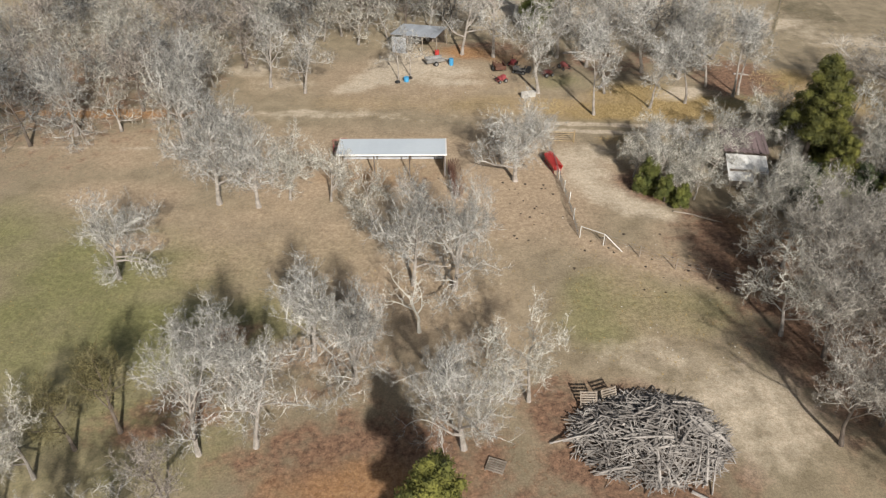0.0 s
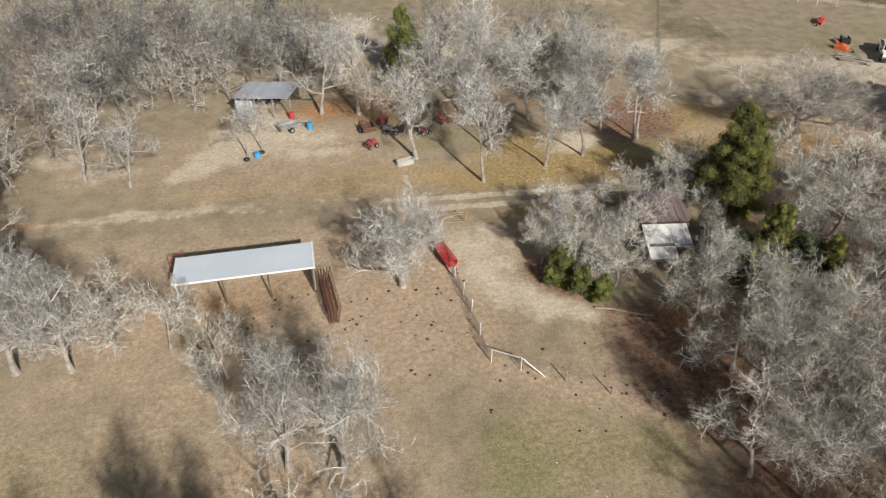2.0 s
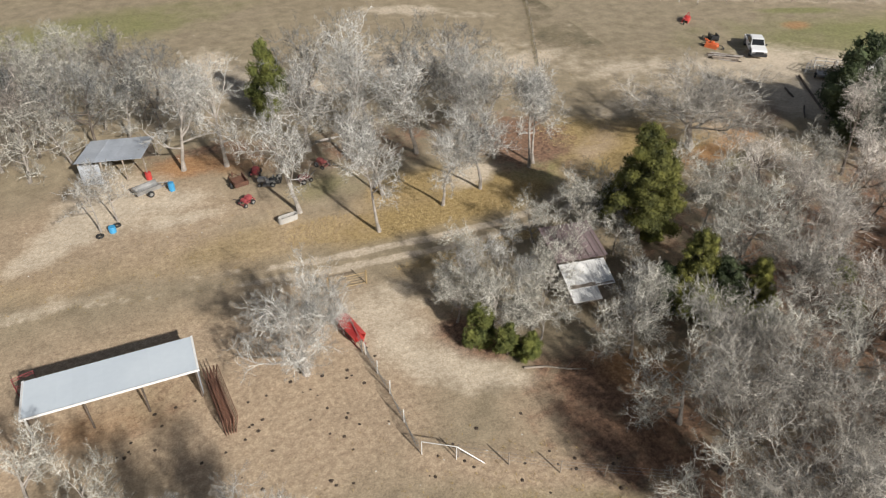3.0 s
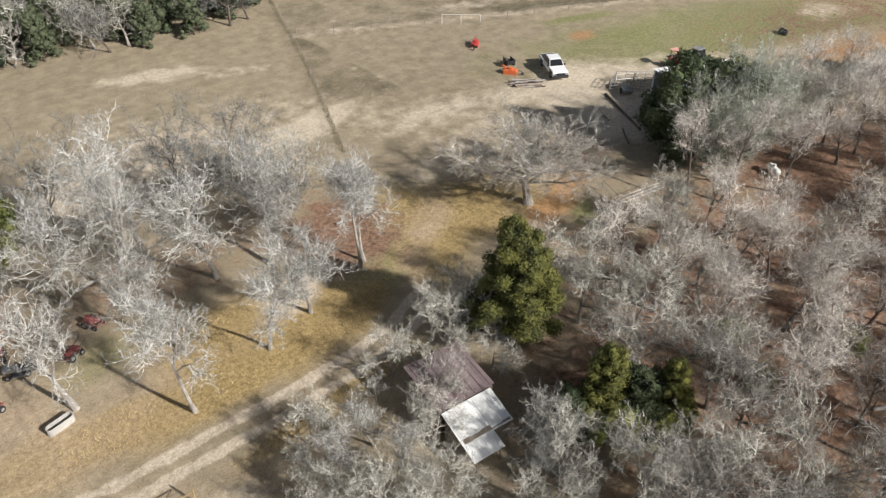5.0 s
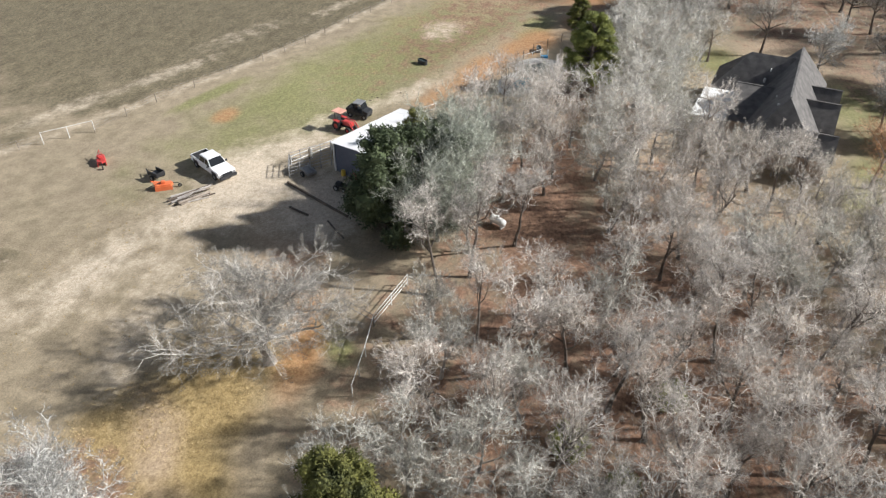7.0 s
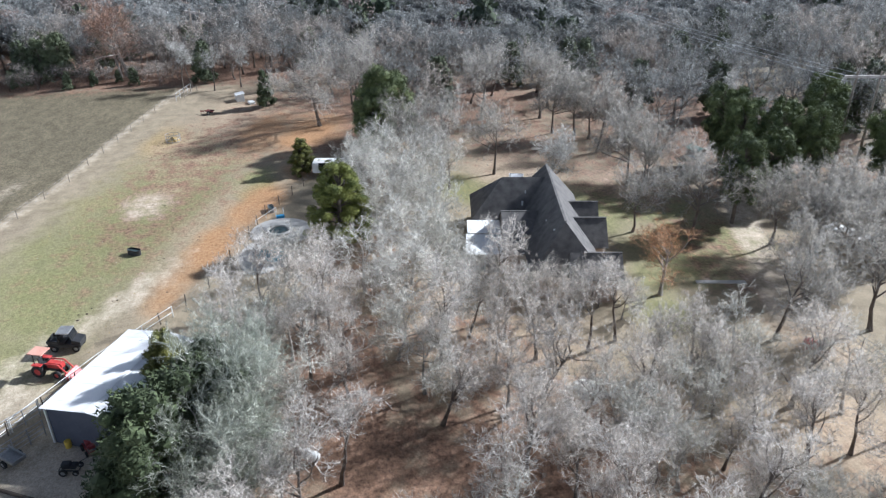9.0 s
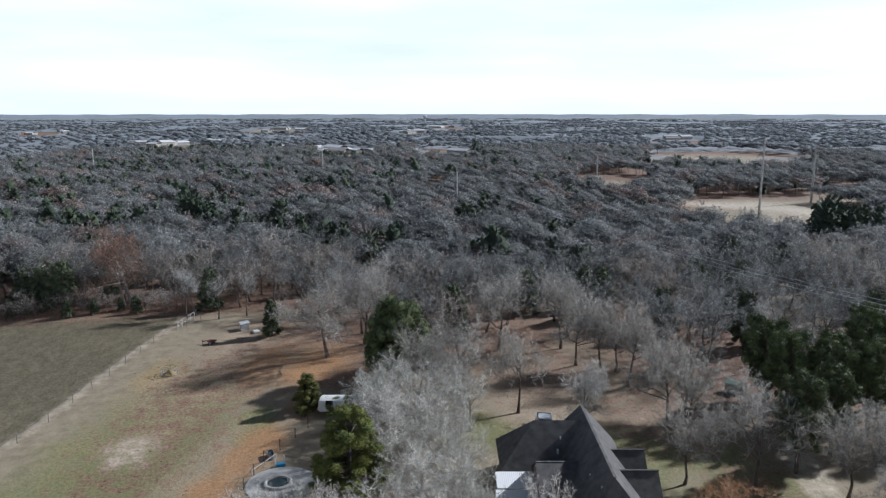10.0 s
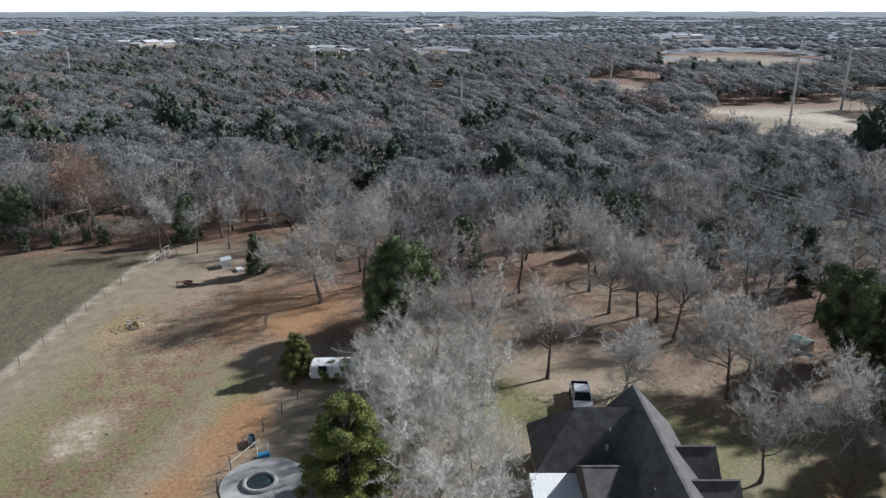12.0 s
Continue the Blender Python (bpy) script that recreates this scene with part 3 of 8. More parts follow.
sand = np.maximum(sand, strip(GX, GY, [(112, 6.5), (107.2, 9), (102.2, 11.2), (98.6, 11.9), (92.7, 14.5), (86, 17)], 1.5, 1.3, 0.62))
sand = np.maximum(sand, strip(GX, GY, [(4, 104), (18, 105), (33, 113), (47, 108.5), (57, 96), (72, 92.5)], 2.0, 6.0, 0.42))
green = spots(GX, GY, [(15.5, 42.3, 4.6, 3.6, 0, 1), (21, 41, 4.5, 3, 0, 0.85), (13, 39, 4, 3, 0, 0.7), (-21, 46, 8, 4, 0, 0.85), (-28, 46, 9, 6, 0, 0.85), (-20, 38, 9, 5, 0, 0.95), (-12, 40, 6, 4, 0, 0.8), (-28, 38, 14, 8, 0, 0.7), (-36, 50, 12, 7, 0, 0.65), (-20, 28, 9, 6, 0, 0.6), (130.2, 68.2, 6, 3, -10, 1),
                       (108, 88, 32, 9, -19, 0.85), (128, 80, 24, 9, -13, 0.95), (118, 78, 12, 5, -20, 0.6), (96, 104, 6, 1.2, -22, 1), (85, 100, 10, 5, 0, 0.3), (100, 21, 8, 6, 0, 0.85), (101.4, 14, 6, 5, 0, 0.85), (112.4, 22, 5, 4, 0, 0.9), (89, 28, 5, 4, 0, 0.7), (122, 40, 7, 4, 20, 0.9), (113, 25, 7, 6, 0, 0.9),
                       (112, 18, 8, 6, 0, 0.7), (37, 77.5, 3.5, 2.4, 0, 0.7), (57.5, 72.4, 3, 1.2, 45, 0.85), (16, 83.5, 4, 2.6, 0, 0.6), (-10, 135, 26, 8, 10, 0.8), (430, -120, 24, 10, 0, 0.9),
                       (-12, 46, 9, 6, 0, 0.5), (95, 26, 7, 3, 0, 0.6)])
gold = spots(GX, GY, [(43.5, 77.5, 5.5, 4, 35, 0.85), (-1.5, 60.5, 5, 3, 0, 0.9), (8, 77, 9, 3, 0, 0.7), (24, 80, 6, 3, 20, 0.8), (33, 75, 5, 2, 30, 0.8), (22, 75.4, 9, 2.6, 0, 1), (29, 76, 6, 3.4, 20, 1), (14.5, 76.5, 4, 2.2, 0, 0.7), (45, 83, 4, 3.5, 40, 0.8), (50, 79.5, 6, 4.5, 30, 0.9), (43.5, 82, 3, 5, -30, 0.5), (26, 68.7, 8, 1, 5, 0.65),
                      (56, 76, 4, 3, 0, 0.75), (-4, 78, 14, 2.5, 0, 0.45), (0, 56.5, 6, 3, 0, 0.5), (150.5, 82, 7, 3.4, -10, 0.8), (140, 80, 36, 10, -13, 0.25), (0, 68, 10, 2.5, 0, 0.4)])
litter = spots(GX, GY, [(10.5, 26, 3.5, 2.4, 0, 0.8), (14.5, 23.6, 6, 1.8, 0, 0.8), (19.5, 25.5, 2.5, 2, 0, 0.6), (-17.5, 30, 5, 2.5, 20, 0.7), (152, 70, 25, 8, -12, 0.55), (136, 77, 34, 9, -13, 0.56), (112, 86, 16, 6, -20, 0.3), (160, 62, 14, 6, -12, 0.5), (9.2, 30.5, 2.6, 3, 0, 0.85), (14, 32.6, 4, 1, 0, 0.6), (27.5, 45, 4, 8, 28, 0.85), (30.5, 36, 5, 8, 0, 0.85), (-15, 38, 2.5, 1.6, 0, 0.7), (-2.5, 61, 5, 2.6, 0, 0.35), (20.7, 58.5, 2.4, 3.4, 35, 0.9), (28.5, 50.5, 6, 3.5, -30, 0.95), (60, 50, 26, 20, 0, 0.8), (86, 50, 10, 12, 0, 0.5), (50, 36, 22, 20, 0, 0.72), (30, 47, 5, 4, 30, 0.7), (84, 62, 16, 8, -15, 0.85), (76, 59.5, 7, 4, 0, 1), (40, 57, 5, 4, 0, 0.85), (148, 55, 12, 12, 0, 0.72),
                        (-3, 26, 10, 5, 0, 0.8), (9, 20, 12, 6, 0, 0.6), (-8, 34, 8, 5, 0, 0.35), (7, 93.5, 8, 3.5, 0, 0.65), (24, 90, 12, 5, 0, 0.5), (165, 40, 26, 30, 0, 0.8), (142, 27, 16, 14, 0, 0.6), (122, 18, 14, 10, 0, 0.6), (98, 16, 14, 9, 0, 0.5), (130, 52, 12, 5, 0, 0.6),
                        (150, -5, 44, 26, 0, 0.8), (-42, 84, 16, 22, 0, 0.55), (28, 35, 5, 12, 10, 0.45), (66, 79, 6, 2.6, 20, 0.55), (38.5, 84.5, 5, 6, -20, 0.95), (105, 56, 18, 8, 0, 0.55)])
litter = np.maximum(litter, np.clip((GX - 176) / 12, 0, 1) * 0.95)
litter *= np.clip(in_open(GX, GY) * 3 - 2, 0, 1)
dirt = spots(GX, GY, [(150, 76, 28, 9, -12, 0.45), (120, 73.4, 14, 3, -20, 0.5), (-4, 84, 18, 9, 0, 0.7), (-26, 49.5, 3, 1.6, 0, 1), (-13, 58, 5, 2, 0, 1), (-3, 42.5, 4, 1.8, 0, 1), (-8, 36, 4, 2, 0, 1), (-5, 64, 24, 8, 0, 0.8), (9, 59, 9, 11, 0, 1), (7.5, 61, 6, 7, 0, 1), (-4, 45, 9, 5, 0, 0.75), (-30, 57, 8, 3.5, 0, 0.8), (127, 33, 9, 6, 0, 0.6), (121, 24, 8, 5, 0, 0.25), (90, 46, 12, 9, 0, 0.7), (70, 48, 20, 12, 0, 0.55), (6, 78, 16, 6, 0, 0.5), (-12, 50, 14, 9, 0, 0.62), (0, 40, 12, 8, 0, 0.6), (20, 44, 9, 8, 0, 0.5), (40, 76.5, 5, 1.8, 40, 0.4), (46, 81, 5, 2, 35, 0.6), (3, 56, 9, 5, 0, 0.9), (8.5, 56, 6, 7, 0, 0.9), (12.5, 62, 5, 8, 0, 0.85), (-13, 59, 8, 4, 0, 0.75), (18, 60, 4, 7, 20, 0.75), (18, 47.5, 9, 1.4, -28, 0.95), (-30, 66, 18, 5, 0, 0.6), (2, 48, 10, 5, 0, 0.55),
                      (-28, 54, 10, 3, 0, 0.55), (23.5, 51, 5, 4, 0, 0.6), (13, 29, 6, 5, 0, 0.55), (-4, 38, 8, 6, 0, 0.5), (64, 80, 9, 4, 30, 0.75), (77, 79, 6, 4, 0, 0.9), (108, 60, 9, 6, 0, 0.55), (160, 70, 22, 8, -10, 0.6),
                      (70, 22, 8, 5, 0, 0.7), (128, 26, 20, 9, -20, 0.3), (82, 17, 6, 4, 0, 0.7), (46, 60, 6, 3, 0, 0.4)])
rust = spots(GX, GY, [(56, 74.6, 6, 1.8, 15, 0.75), (61, 76, 3, 1.5, 0, 0.6), (4, 92.6, 5, 2.2, 0, 0.75), (9, 90.8, 4, 2, -20, 0.65), (31, 51, 4, 2.5, -30, 0.6), (123, 67.6, 8.5, 3.4, -22, 0.8), (112.5, 72.2, 8, 3, -21, 0.78), (104, 75.6, 6, 2.4, -20, 0.7), (-36, 74.6, 14, 1.2, 0, 0.9), (91, 99.5, 2.4, 1.4, 0, 0.75), (150, 60, 10, 5, -20, 0.8), (152, 67, 12, 4.5, -15, 0.6), (134, 62, 5, 3, -20, 0.6), (33, 50, 4, 3, 0, 0.45), (-6, 60.5, 6, 1.6, 0, 0.4), (-3, 24, 7, 3, 0, 0.6)])
line_x = np.interp(GY, [p[1] for p in FENCE_LINE], [p[0] for p in FENCE_LINE])
north_field = np.clip((GY - 99) / 6, 0, 1) * np.clip((GX + 4) / 8, 0, 1) * np.where(GX > line_x, 0.5 * np.clip((78 - GX) / 12, 0, 1), 0.18)
edge_y = np.interp(GX, [p[0] for p in FIELD_EDGE], [p[1] for p in FIELD_EDGE])
stubble = np.where(GX > 62, np.clip((GY - edge_y) / 1.2, 0, 1) * np.clip(0.45 + (GX - 80) / 90, 0.45, 1), north_field) * np.clip((185 - GX) / 4, 0, 1)
track = np.maximum(strip(GX, GY, beside(LANE, 0.85), 0.3, 0.4, 1.0), strip(GX, GY, beside(LANE, -0.85), 0.3, 0.4, 1.0))
track *= np.clip(0.42 + (GX - 4) / 16, 0.42, 1)
track = np.maximum(track, np.maximum(strip(GX, GY, [(57, 104), (75, 142)], 0.4, 0.8, 0.3), strip(GX, GY, [(59.5, 104), (78, 142)], 0.4, 0.8, 0.3)))
track = np.maximum(track, strip(GX, GY, [(73, 25), (88, 23.2), (94, 22), (93, 17)], 1.3, 1.0, 0.3))
track = np.maximum(track, strip(GX, GY, [(-60, 67), (-30, 66.4), (-16, 67)], 0.3, 0.8, 0.55))

ny, nx = GX.shape
verts = np.stack([GX.ravel(), GY.ravel(), far_rise(GX, GY).ravel()], 1)
q = (np.arange(ny - 1)[:, None] * nx + np.arange(nx - 1)[None]).ravel()
tris = np.concatenate([np.stack([q, q + 1, q + nx + 1], 1), np.stack([q, q + nx + 1, q + nx], 1)])
mid = verts[tris].mean(1)
# beyond 600 m the woods' floor takes the haze-coloured material
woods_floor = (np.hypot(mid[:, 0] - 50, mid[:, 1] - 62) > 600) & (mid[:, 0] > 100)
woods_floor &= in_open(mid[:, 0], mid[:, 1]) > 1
ground_mesh = triangles("ground", verts, tris, [ground_material(), HAZED_FLOOR], woods_floor.astype(int))
for name, bands in (("cover_one", (sand, green, litter, gold)), ("cover_two", (dirt, track, rust, stubble))):
    layer = ground_mesh.attributes.new(name, "FLOAT_COLOR", "POINT")
    layer.data.foreach_set("color", np.stack([b.ravel() for b in bands], 1).astype(np.float32).ravel())
ground = tagged(new("ground", ground_mesh), "dry winter grass, sand and leaf litter ground", "ground", kind="structure")

# ---- trees ----
def bare_tree(seed, height, reach, fork=0.3, limbs=6, droop=0.0, twigs=10, thick=0.2, upright=0.5, twig_r=0.016, forks=6, fans=4, fan=1.0):
    """Trunk and crown of a leafless tree, standing on the origin; the finest twigs are thin fans at the ends."""
    rnd = random.Random(seed)
    trunk, crown, spray = Shape(), Shape(), Shape()

    def aside(d, angle):
        a = d.orthogonal().normalized()
        a.rotate(Matrix.Rotation(rnd.uniform(0, math.tau), 3, d))
        return (d * math.cos(angle) + a * math.sin(angle)).normalized()

    def bent(p, d, length, n, wobble, lift):
        pts = [p.copy()]
        for _ in range(n):
            d = (d + Vector((rnd.gauss(0, wobble), rnd.gauss(0, wobble), rnd.gauss(0, wobble) + lift))).normalized()
            pts.append(pts[-1] + d * length / n)
        return pts, d

    def along(pts, s):
        i = min(int(s * (len(pts) - 1)), len(pts) - 2)
        k = s * (len(pts) - 1) - i
        return pts[i].lerp(pts[i + 1], k), (pts[i + 1] - pts[i]).normalized()

    def blade(p, q, w):
        side = (q - p).orthogonal().normalized()
        side.rotate(Matrix.Rotation(rnd.uniform(0, math.tau), 3, (q - p).normalized()))
        crown.add([p - side * w, p + side * w, q], [(0, 1, 2)])

    def fan_out(p, q, w):
        side = (q - p).orthogonal().normalized()
        side.rotate(Matrix.Rotation(rnd.uniform(0, math.tau), 3, (q - p).normalized()))
        spray.add([p, q - side * w, q + side * w], [(0, 1, 2)])

    lean = Vector((rnd.gauss(0, 0.09), rnd.gauss(0, 0.09), 1)).normalized()
    stem, d = bent(Vector((0, 0, -0.1)), lean, height * 0.72, 6, 0.10, 0.06)
    trunk.tube(stem, [thick * (1.35 if i == 0 else 1 - 0.13 * i) for i in range(7)], 7)
    for i in range(limbs):
        s = fork + (0.98 - fork) * (i + rnd.random()) / limbs
        p, d = along(stem, s)
        out = aside(d, radians(rnd.uniform(45, 80) * (1.15 - 0.55 * s)))
        out.z = abs(out.z) * (0.6 + upright) - droop
        out.normalize()
        length = reach * rnd.uniform(0.75, 1.1) * (1.15 - 0.5 * abs(s - 0.55))
        limb, d = bent(p, out, length, 4, 0.27, 0.05 + 0.12 * upright)
        r = thick * 0.5 * (1.1 - 0.5 * s)
        trunk.tube(limb, [r, r * 0.8, r * 0.62, r * 0.42, r * 0.2], 5, cap=False)
        for j in range(forks):
            p2, d2 = along(limb, 0.2 + 0.8 * (j + rnd.random()) / forks)
            branch, _ = bent(p2, aside(d2, radians(rnd.uniform(30, 70))), reach * rnd.uniform(0.30, 0.55), 3, 0.40, 0.06)
            r2 = r * 0.36
            crown.tube(branch, [r2, r2 * 0.75, r2 * 0.5, r2 * 0.2], 3, cap=False)
            for k in range(forks):
                p3, d3 = along(branch, 0.1 + 0.88 * (k + rnd.random()) / forks)
                lim, _ = bent(p3, aside(d3, radians(rnd.uniform(25, 70))), reach * rnd.uniform(0.16, 0.34), 2, 0.5, 0.05)
                crown.cone(lim[0], lim[1], max(r2 * 0.5, twig_r * 1.5))
                crown.cone(lim[1], lim[2], twig_r)
                for _ in range(twigs):
                    p4, d4 = along(lim, rnd.uniform(0.05, 1.0))
                    blade(p4, p4 + (aside(d4, radians(rnd.uniform(15, 65))) + Vector((0, 0, 0.25))) * reach * rnd.uniform(0.07, 0.2), twig_r * 0.8)
                for _ in range(fans):
                    p4, d4 = along(lim, rnd.uniform(0.2, 1.0))
                    out = (aside(d4, radians(rnd.uniform(10, 70))) + Vector((0, 0, 0.3))) * reach * rnd.uniform(0.10, 0.21) * fan
                    fan_out(p4, p4 + out, out.length * rnd.uniform(0.12, 0.3))
    crown.spray_from = len(crown.f)
    crown.add(spray.v, spray.f)
    return trunk, crown


def evergreen(seed, height, radius, shape="cone", sprays=1500, size=0.42, skirt=0.06, lobe_count=60, lobe=1.0):
    """Trunk and crown of small flat sprays grouped in uneven lobes."""
    rnd = random.Random(seed)
    trunk, crown = Shape(), Shape()
    trunk.tube([(0, 0, -0.1), (0.05, 0, height * 0.4), (0, 0.05, height * 0.85)], [height * 0.022, height * 0.015, height * 0.005], 7)
    lobes = []
    for i in range(lobe_count):
        s = skirt + (0.97 - skirt) * (i + rnd.random()) / lobe_count
        wide = (1 - s) ** 0.45 if shape == "cone" else math.sqrt(max(0.05, 1 - (1.75 * (s - 0.52)) ** 2))
        a = rnd.uniform(0, math.tau)
        r = radius * wide * rnd.uniform(0.35, 0.98)
        lobes.append((Vector((math.cos(a) * r, math.sin(a) * r, height * s)), lobe * radius * rnd.uniform(0.6, 1.25) * math.sqrt(7.0 / lobe_count) * (0.45 + 0.55 * wide)))
        trunk.cone((0, 0, height * s * 0.8), lobes[-1][0], height * 0.006, 3)
    for c, r in lobes:
        bm = bmesh.new()
        bmesh.ops.create_icosphere(bm, subdivisions=1, radius=r * 0.84)
        bm.verts.index_update()
        crown.add([c + v.co * rnd.uniform(0.8, 1.08) for v in bm.verts], [[v.index for v in f.verts] for f in bm.faces])
        bm.free()
    weights = [r * r for _, r in lobes]
    for c, r in rnd.choices(lobes, weights, k=sprays):
        d = Vector((rnd.gauss(0, 1), rnd.gauss(0, 1), rnd.gauss(0.15, 0.9))).normalized()
        p = c + d * r * rnd.uniform(0.78, 1.12)
        lie = (d + Vector((rnd.gauss(0, .4), rnd.gauss(0, .4), rnd.gauss(0.1, .4)))).normalized()
        tip = lie.orthogonal().normalized()
        tip.rotate(Matrix.Rotation(rnd.uniform(0, math.tau), 3, lie))
        side = lie.cross(tip) * size * rnd.uniform(0.25, 0.45)
        tip = (tip + d * 0.5 + Vector((0, 0, 0.25))) * size * rnd.uniform(0.6, 1.3)
        crown.add([p - side, p + side, p + tip], [(0, 1, 2)])
    return trunk, crown


TREE_LABELS = {
    "slim": "slender leafless tree with a long pale trunk",
    "spreading": "wide leafless grey oak with crooked limbs",
    "round": "leafless grey oak with a dense round crown",
    "tall": "tall slender leafless oak with a high crown",
    "pale": "pale lichen-covered leafless tree with twisted limbs",
    "warm": "leafless brownish oak with fine twigs",
    "thin": "thin young leafless tree with few limbs",
    "snag": "bleached bare tree with sparse white limbs",
    "cedar": "dense dark green cedar with an uneven outline",
    "great_cedar": "tall broad cedar with lumpy yellow-green foliage",
    "cedar_dark": "very dark green conical cedar",
    "pine": "tall broad evergreen with a dark lumpy crown",
    "tall_pine": "tall evergreen with a bare lower trunk and lumpy crown",
    "pine_light": "broad yellow-green evergreen with a lumpy crown",
    "young_cedar": "young feathery yellow-green cedar",
    "yaupon": "low yellow-green evergreen thicket",
}
TREES = {}


def tree_kind(kind, made, wood, leaf, thing_name="bare_tree"):
    trunk, crown = made
    crown_mesh = crown.mesh("crown", leaf)
    if crown.spray_from is not None:
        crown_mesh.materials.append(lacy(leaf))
        crown_mesh.polygons.foreach_set("material_index", (np.arange(len(crown.f)) >= crown.spray_from).astype(np.int32))
    TREES.setdefault(kind, []).append((thing_name, trunk.mesh("trunk", wood), crown_mesh))


def in_other_twigs(kind, source, leaf, wood=None):
    """The same trees with other twigs."""
    for name, trunk, crown in TREES[source]:
        crown = crown.copy()
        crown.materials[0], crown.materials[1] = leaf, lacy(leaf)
        if wood:
            trunk = trunk.copy()
            trunk.materials[0] = wood
        TREES.setdefault(kind, []).append((name, trunk, crown))
    TREE_LABELS[kind] = TREE_LABELS[source].replace("grey", "beige").replace("brownish", "beige").replace("slender", "beige")


for s in (1, 2):
    tree_kind("spreading", bare_tree(s, 8.2, 4.9, 0.28, 12, twigs=6, thick=0.28, upright=0.55), BARK, TWIG)
for s in (3, 4, 5):
    tree_kind("round", bare_tree(s, 8.4, 3.6, 0.34, 9, twigs=4, fans=3, thick=0.20, upright=0.6), BARK, TWIG)
for s in (6, 7, 8):
    tree_kind("tall", bare_tree(s, 11.0, 3.2, 0.5, 7, twigs=4, fans=3, thick=0.17, upright=0.8), BARK_DARK, TWIG)
for s in (9, 10):
    tree_kind("pale", bare_tree(s, 7.6, 3.6, 0.25, 9, twigs=7, thick=0.18, upright=0.45), BARK, TWIG_PALE)
for s in (11, 12):
    tree_kind("warm", bare_tree(s, 8.6, 3.4, 0.36, 8, twigs=4, fans=3, thick=0.17, upright=0.7), BARK_DARK, TWIG_WARM)
for s in (13, 14):
    tree_kind("thin", bare_tree(s, 6.5, 2.2, 0.4, 6, twigs=5, forks=5, thick=0.09, upright=0.8), BARK, TWIG)
for s in (33, 34):
    tree_kind("slim", bare_tree(s, 10.0, 3.1, 0.5, 9, twigs=6, fans=5, thick=0.15, upright=0.55), BARK, TWIG)
tree_kind("snag", bare_tree(15, 7.0, 2.8, 0.35, 6, twigs=2, forks=4, fans=1, thick=0.16, upright=0.45), TWIG_PALE, TWIG_PALE)
for s in (17, 18):
    tree_kind("cedar", evergreen(s, 10.0, 2.9, "cone", 24000, 0.145, 0.04, 110), BARK_DARK, CEDAR, "cedar_tree")
tree_kind("great_cedar", evergreen(18, 10.0, 2.9, "cone", 44000, 0.105, 0.2, 130, 0.85), BARK_DARK, CEDAR, "cedar_tree")
tree_kind("cedar_dark", evergreen(19, 8.0, 2.3, "cone", 10000, 0.18), BARK_DARK, CEDAR_DARK, "cedar_tree")
for s in (20, 21):
    tree_kind("pine", evergreen(s, 11.0, 3.6, "round", 14000, 0.22, 0.2, 80, 0.85), BARK_DARK, PINE, "evergreen_tree")
tree_kind("pine_light", evergreen(23, 11.0, 3.4, "cone", 38000, 0.15, 0.12, 120, 0.72), BARK_DARK, YAUPON, "evergreen_tree")
for s in (41, 42):
    tree_kind("tall_pine", evergreen(s, 14.0, 3.5, "round", 15000, 0.22, 0.3, 80, 0.8), BARK_DARK, PINE, "evergreen_tree")
tree_kind("yaupon", evergreen(22, 3.2, 2.2, "round", 6000, 0.16, 0.05), BARK_DARK, YAUPON, "evergreen_shrub")

for s in (71, 72, 73):
    tree_kind("grove", bare_tree(s, 9.0, 4.1, 0.44, 11, twigs=4, fans=4, thick=0.19, upright=0.22), BARK_DARK, TWIG_GROVE)
TREE_LABELS["grove"] = "leafless grey-brown oak with a dark trunk"
tree_kind("lane_oak", bare_tree(61, 8.6, 5.0, 0.34, 13, twigs=6, forks=7, thick=0.32, upright=0.42), BARK, TWIG)
TREE_LABELS["lane_oak"] = "broad leafless oak with a dense domed crown"
in_other_twigs("shade_oak", "lane_oak", TWIG_GROVE)
TREE_LABELS["shade_oak"] = "broad leafless brown-grey oak with low spreading limbs"
tree_kind("young_cedar", evergreen(43, 4.4, 1.45, "cone", 9000, 0.14, 0.04, 40), BARK_DARK, YOUNG_GREEN, "cedar_tree")

plant_rnd = random.Random(77)
PLANTED = []


def plant(kind, x, y, size=1.0, group="", tall=None):
    name, trunk, crown = TREES[kind][plant_rnd.randrange(len(TREES[kind]))]
    m = Matrix.LocRotScale((x, y, 0), Euler((0, 0, plant_rnd.uniform(0, math.tau))), (size, size, size if tall is None else tall))
    ob = thing(name, m, TREE_LABELS[kind], "tree" if kind != "yaupon" else "shrub", group or "trees of the farm")
    part("trunk", trunk, None, ob)
    part("crown", crown, None, ob)
    PLANTED.append((x, y))
    return ob


def rows_of(kind, rows, group=""):
    for x, y, size in rows:
        wide, high = {"spreading": (0.92, 1.14), "pale": (1.06, 1.2), "round": (1.1, 1.2), "grove": (1.08, 1.08)}.get(kind, (1.0, 1.0))
        plant(kind, x, y, size * wide, group, size * high)


in_other_twigs("olive", "warm", mat("olive_brown_leaves", (0.10, 0.092, 0.04), (0.23, 0.20, 0.10), 0.6, 0.9, 0.0))
TREE_LABELS["olive"] = "low spreading tree holding olive-brown leaves"
in_other_twigs("rusty_round", "round", RUST_LEAF)
in_other_twigs("rusty_wide", "round", RUST_DIM)
TREE_LABELS["rusty_wide"] = "big oak still holding dull rusty leaves"
TREE_LABELS["rusty_round"] = "round oak still holding rusty brown leaves"

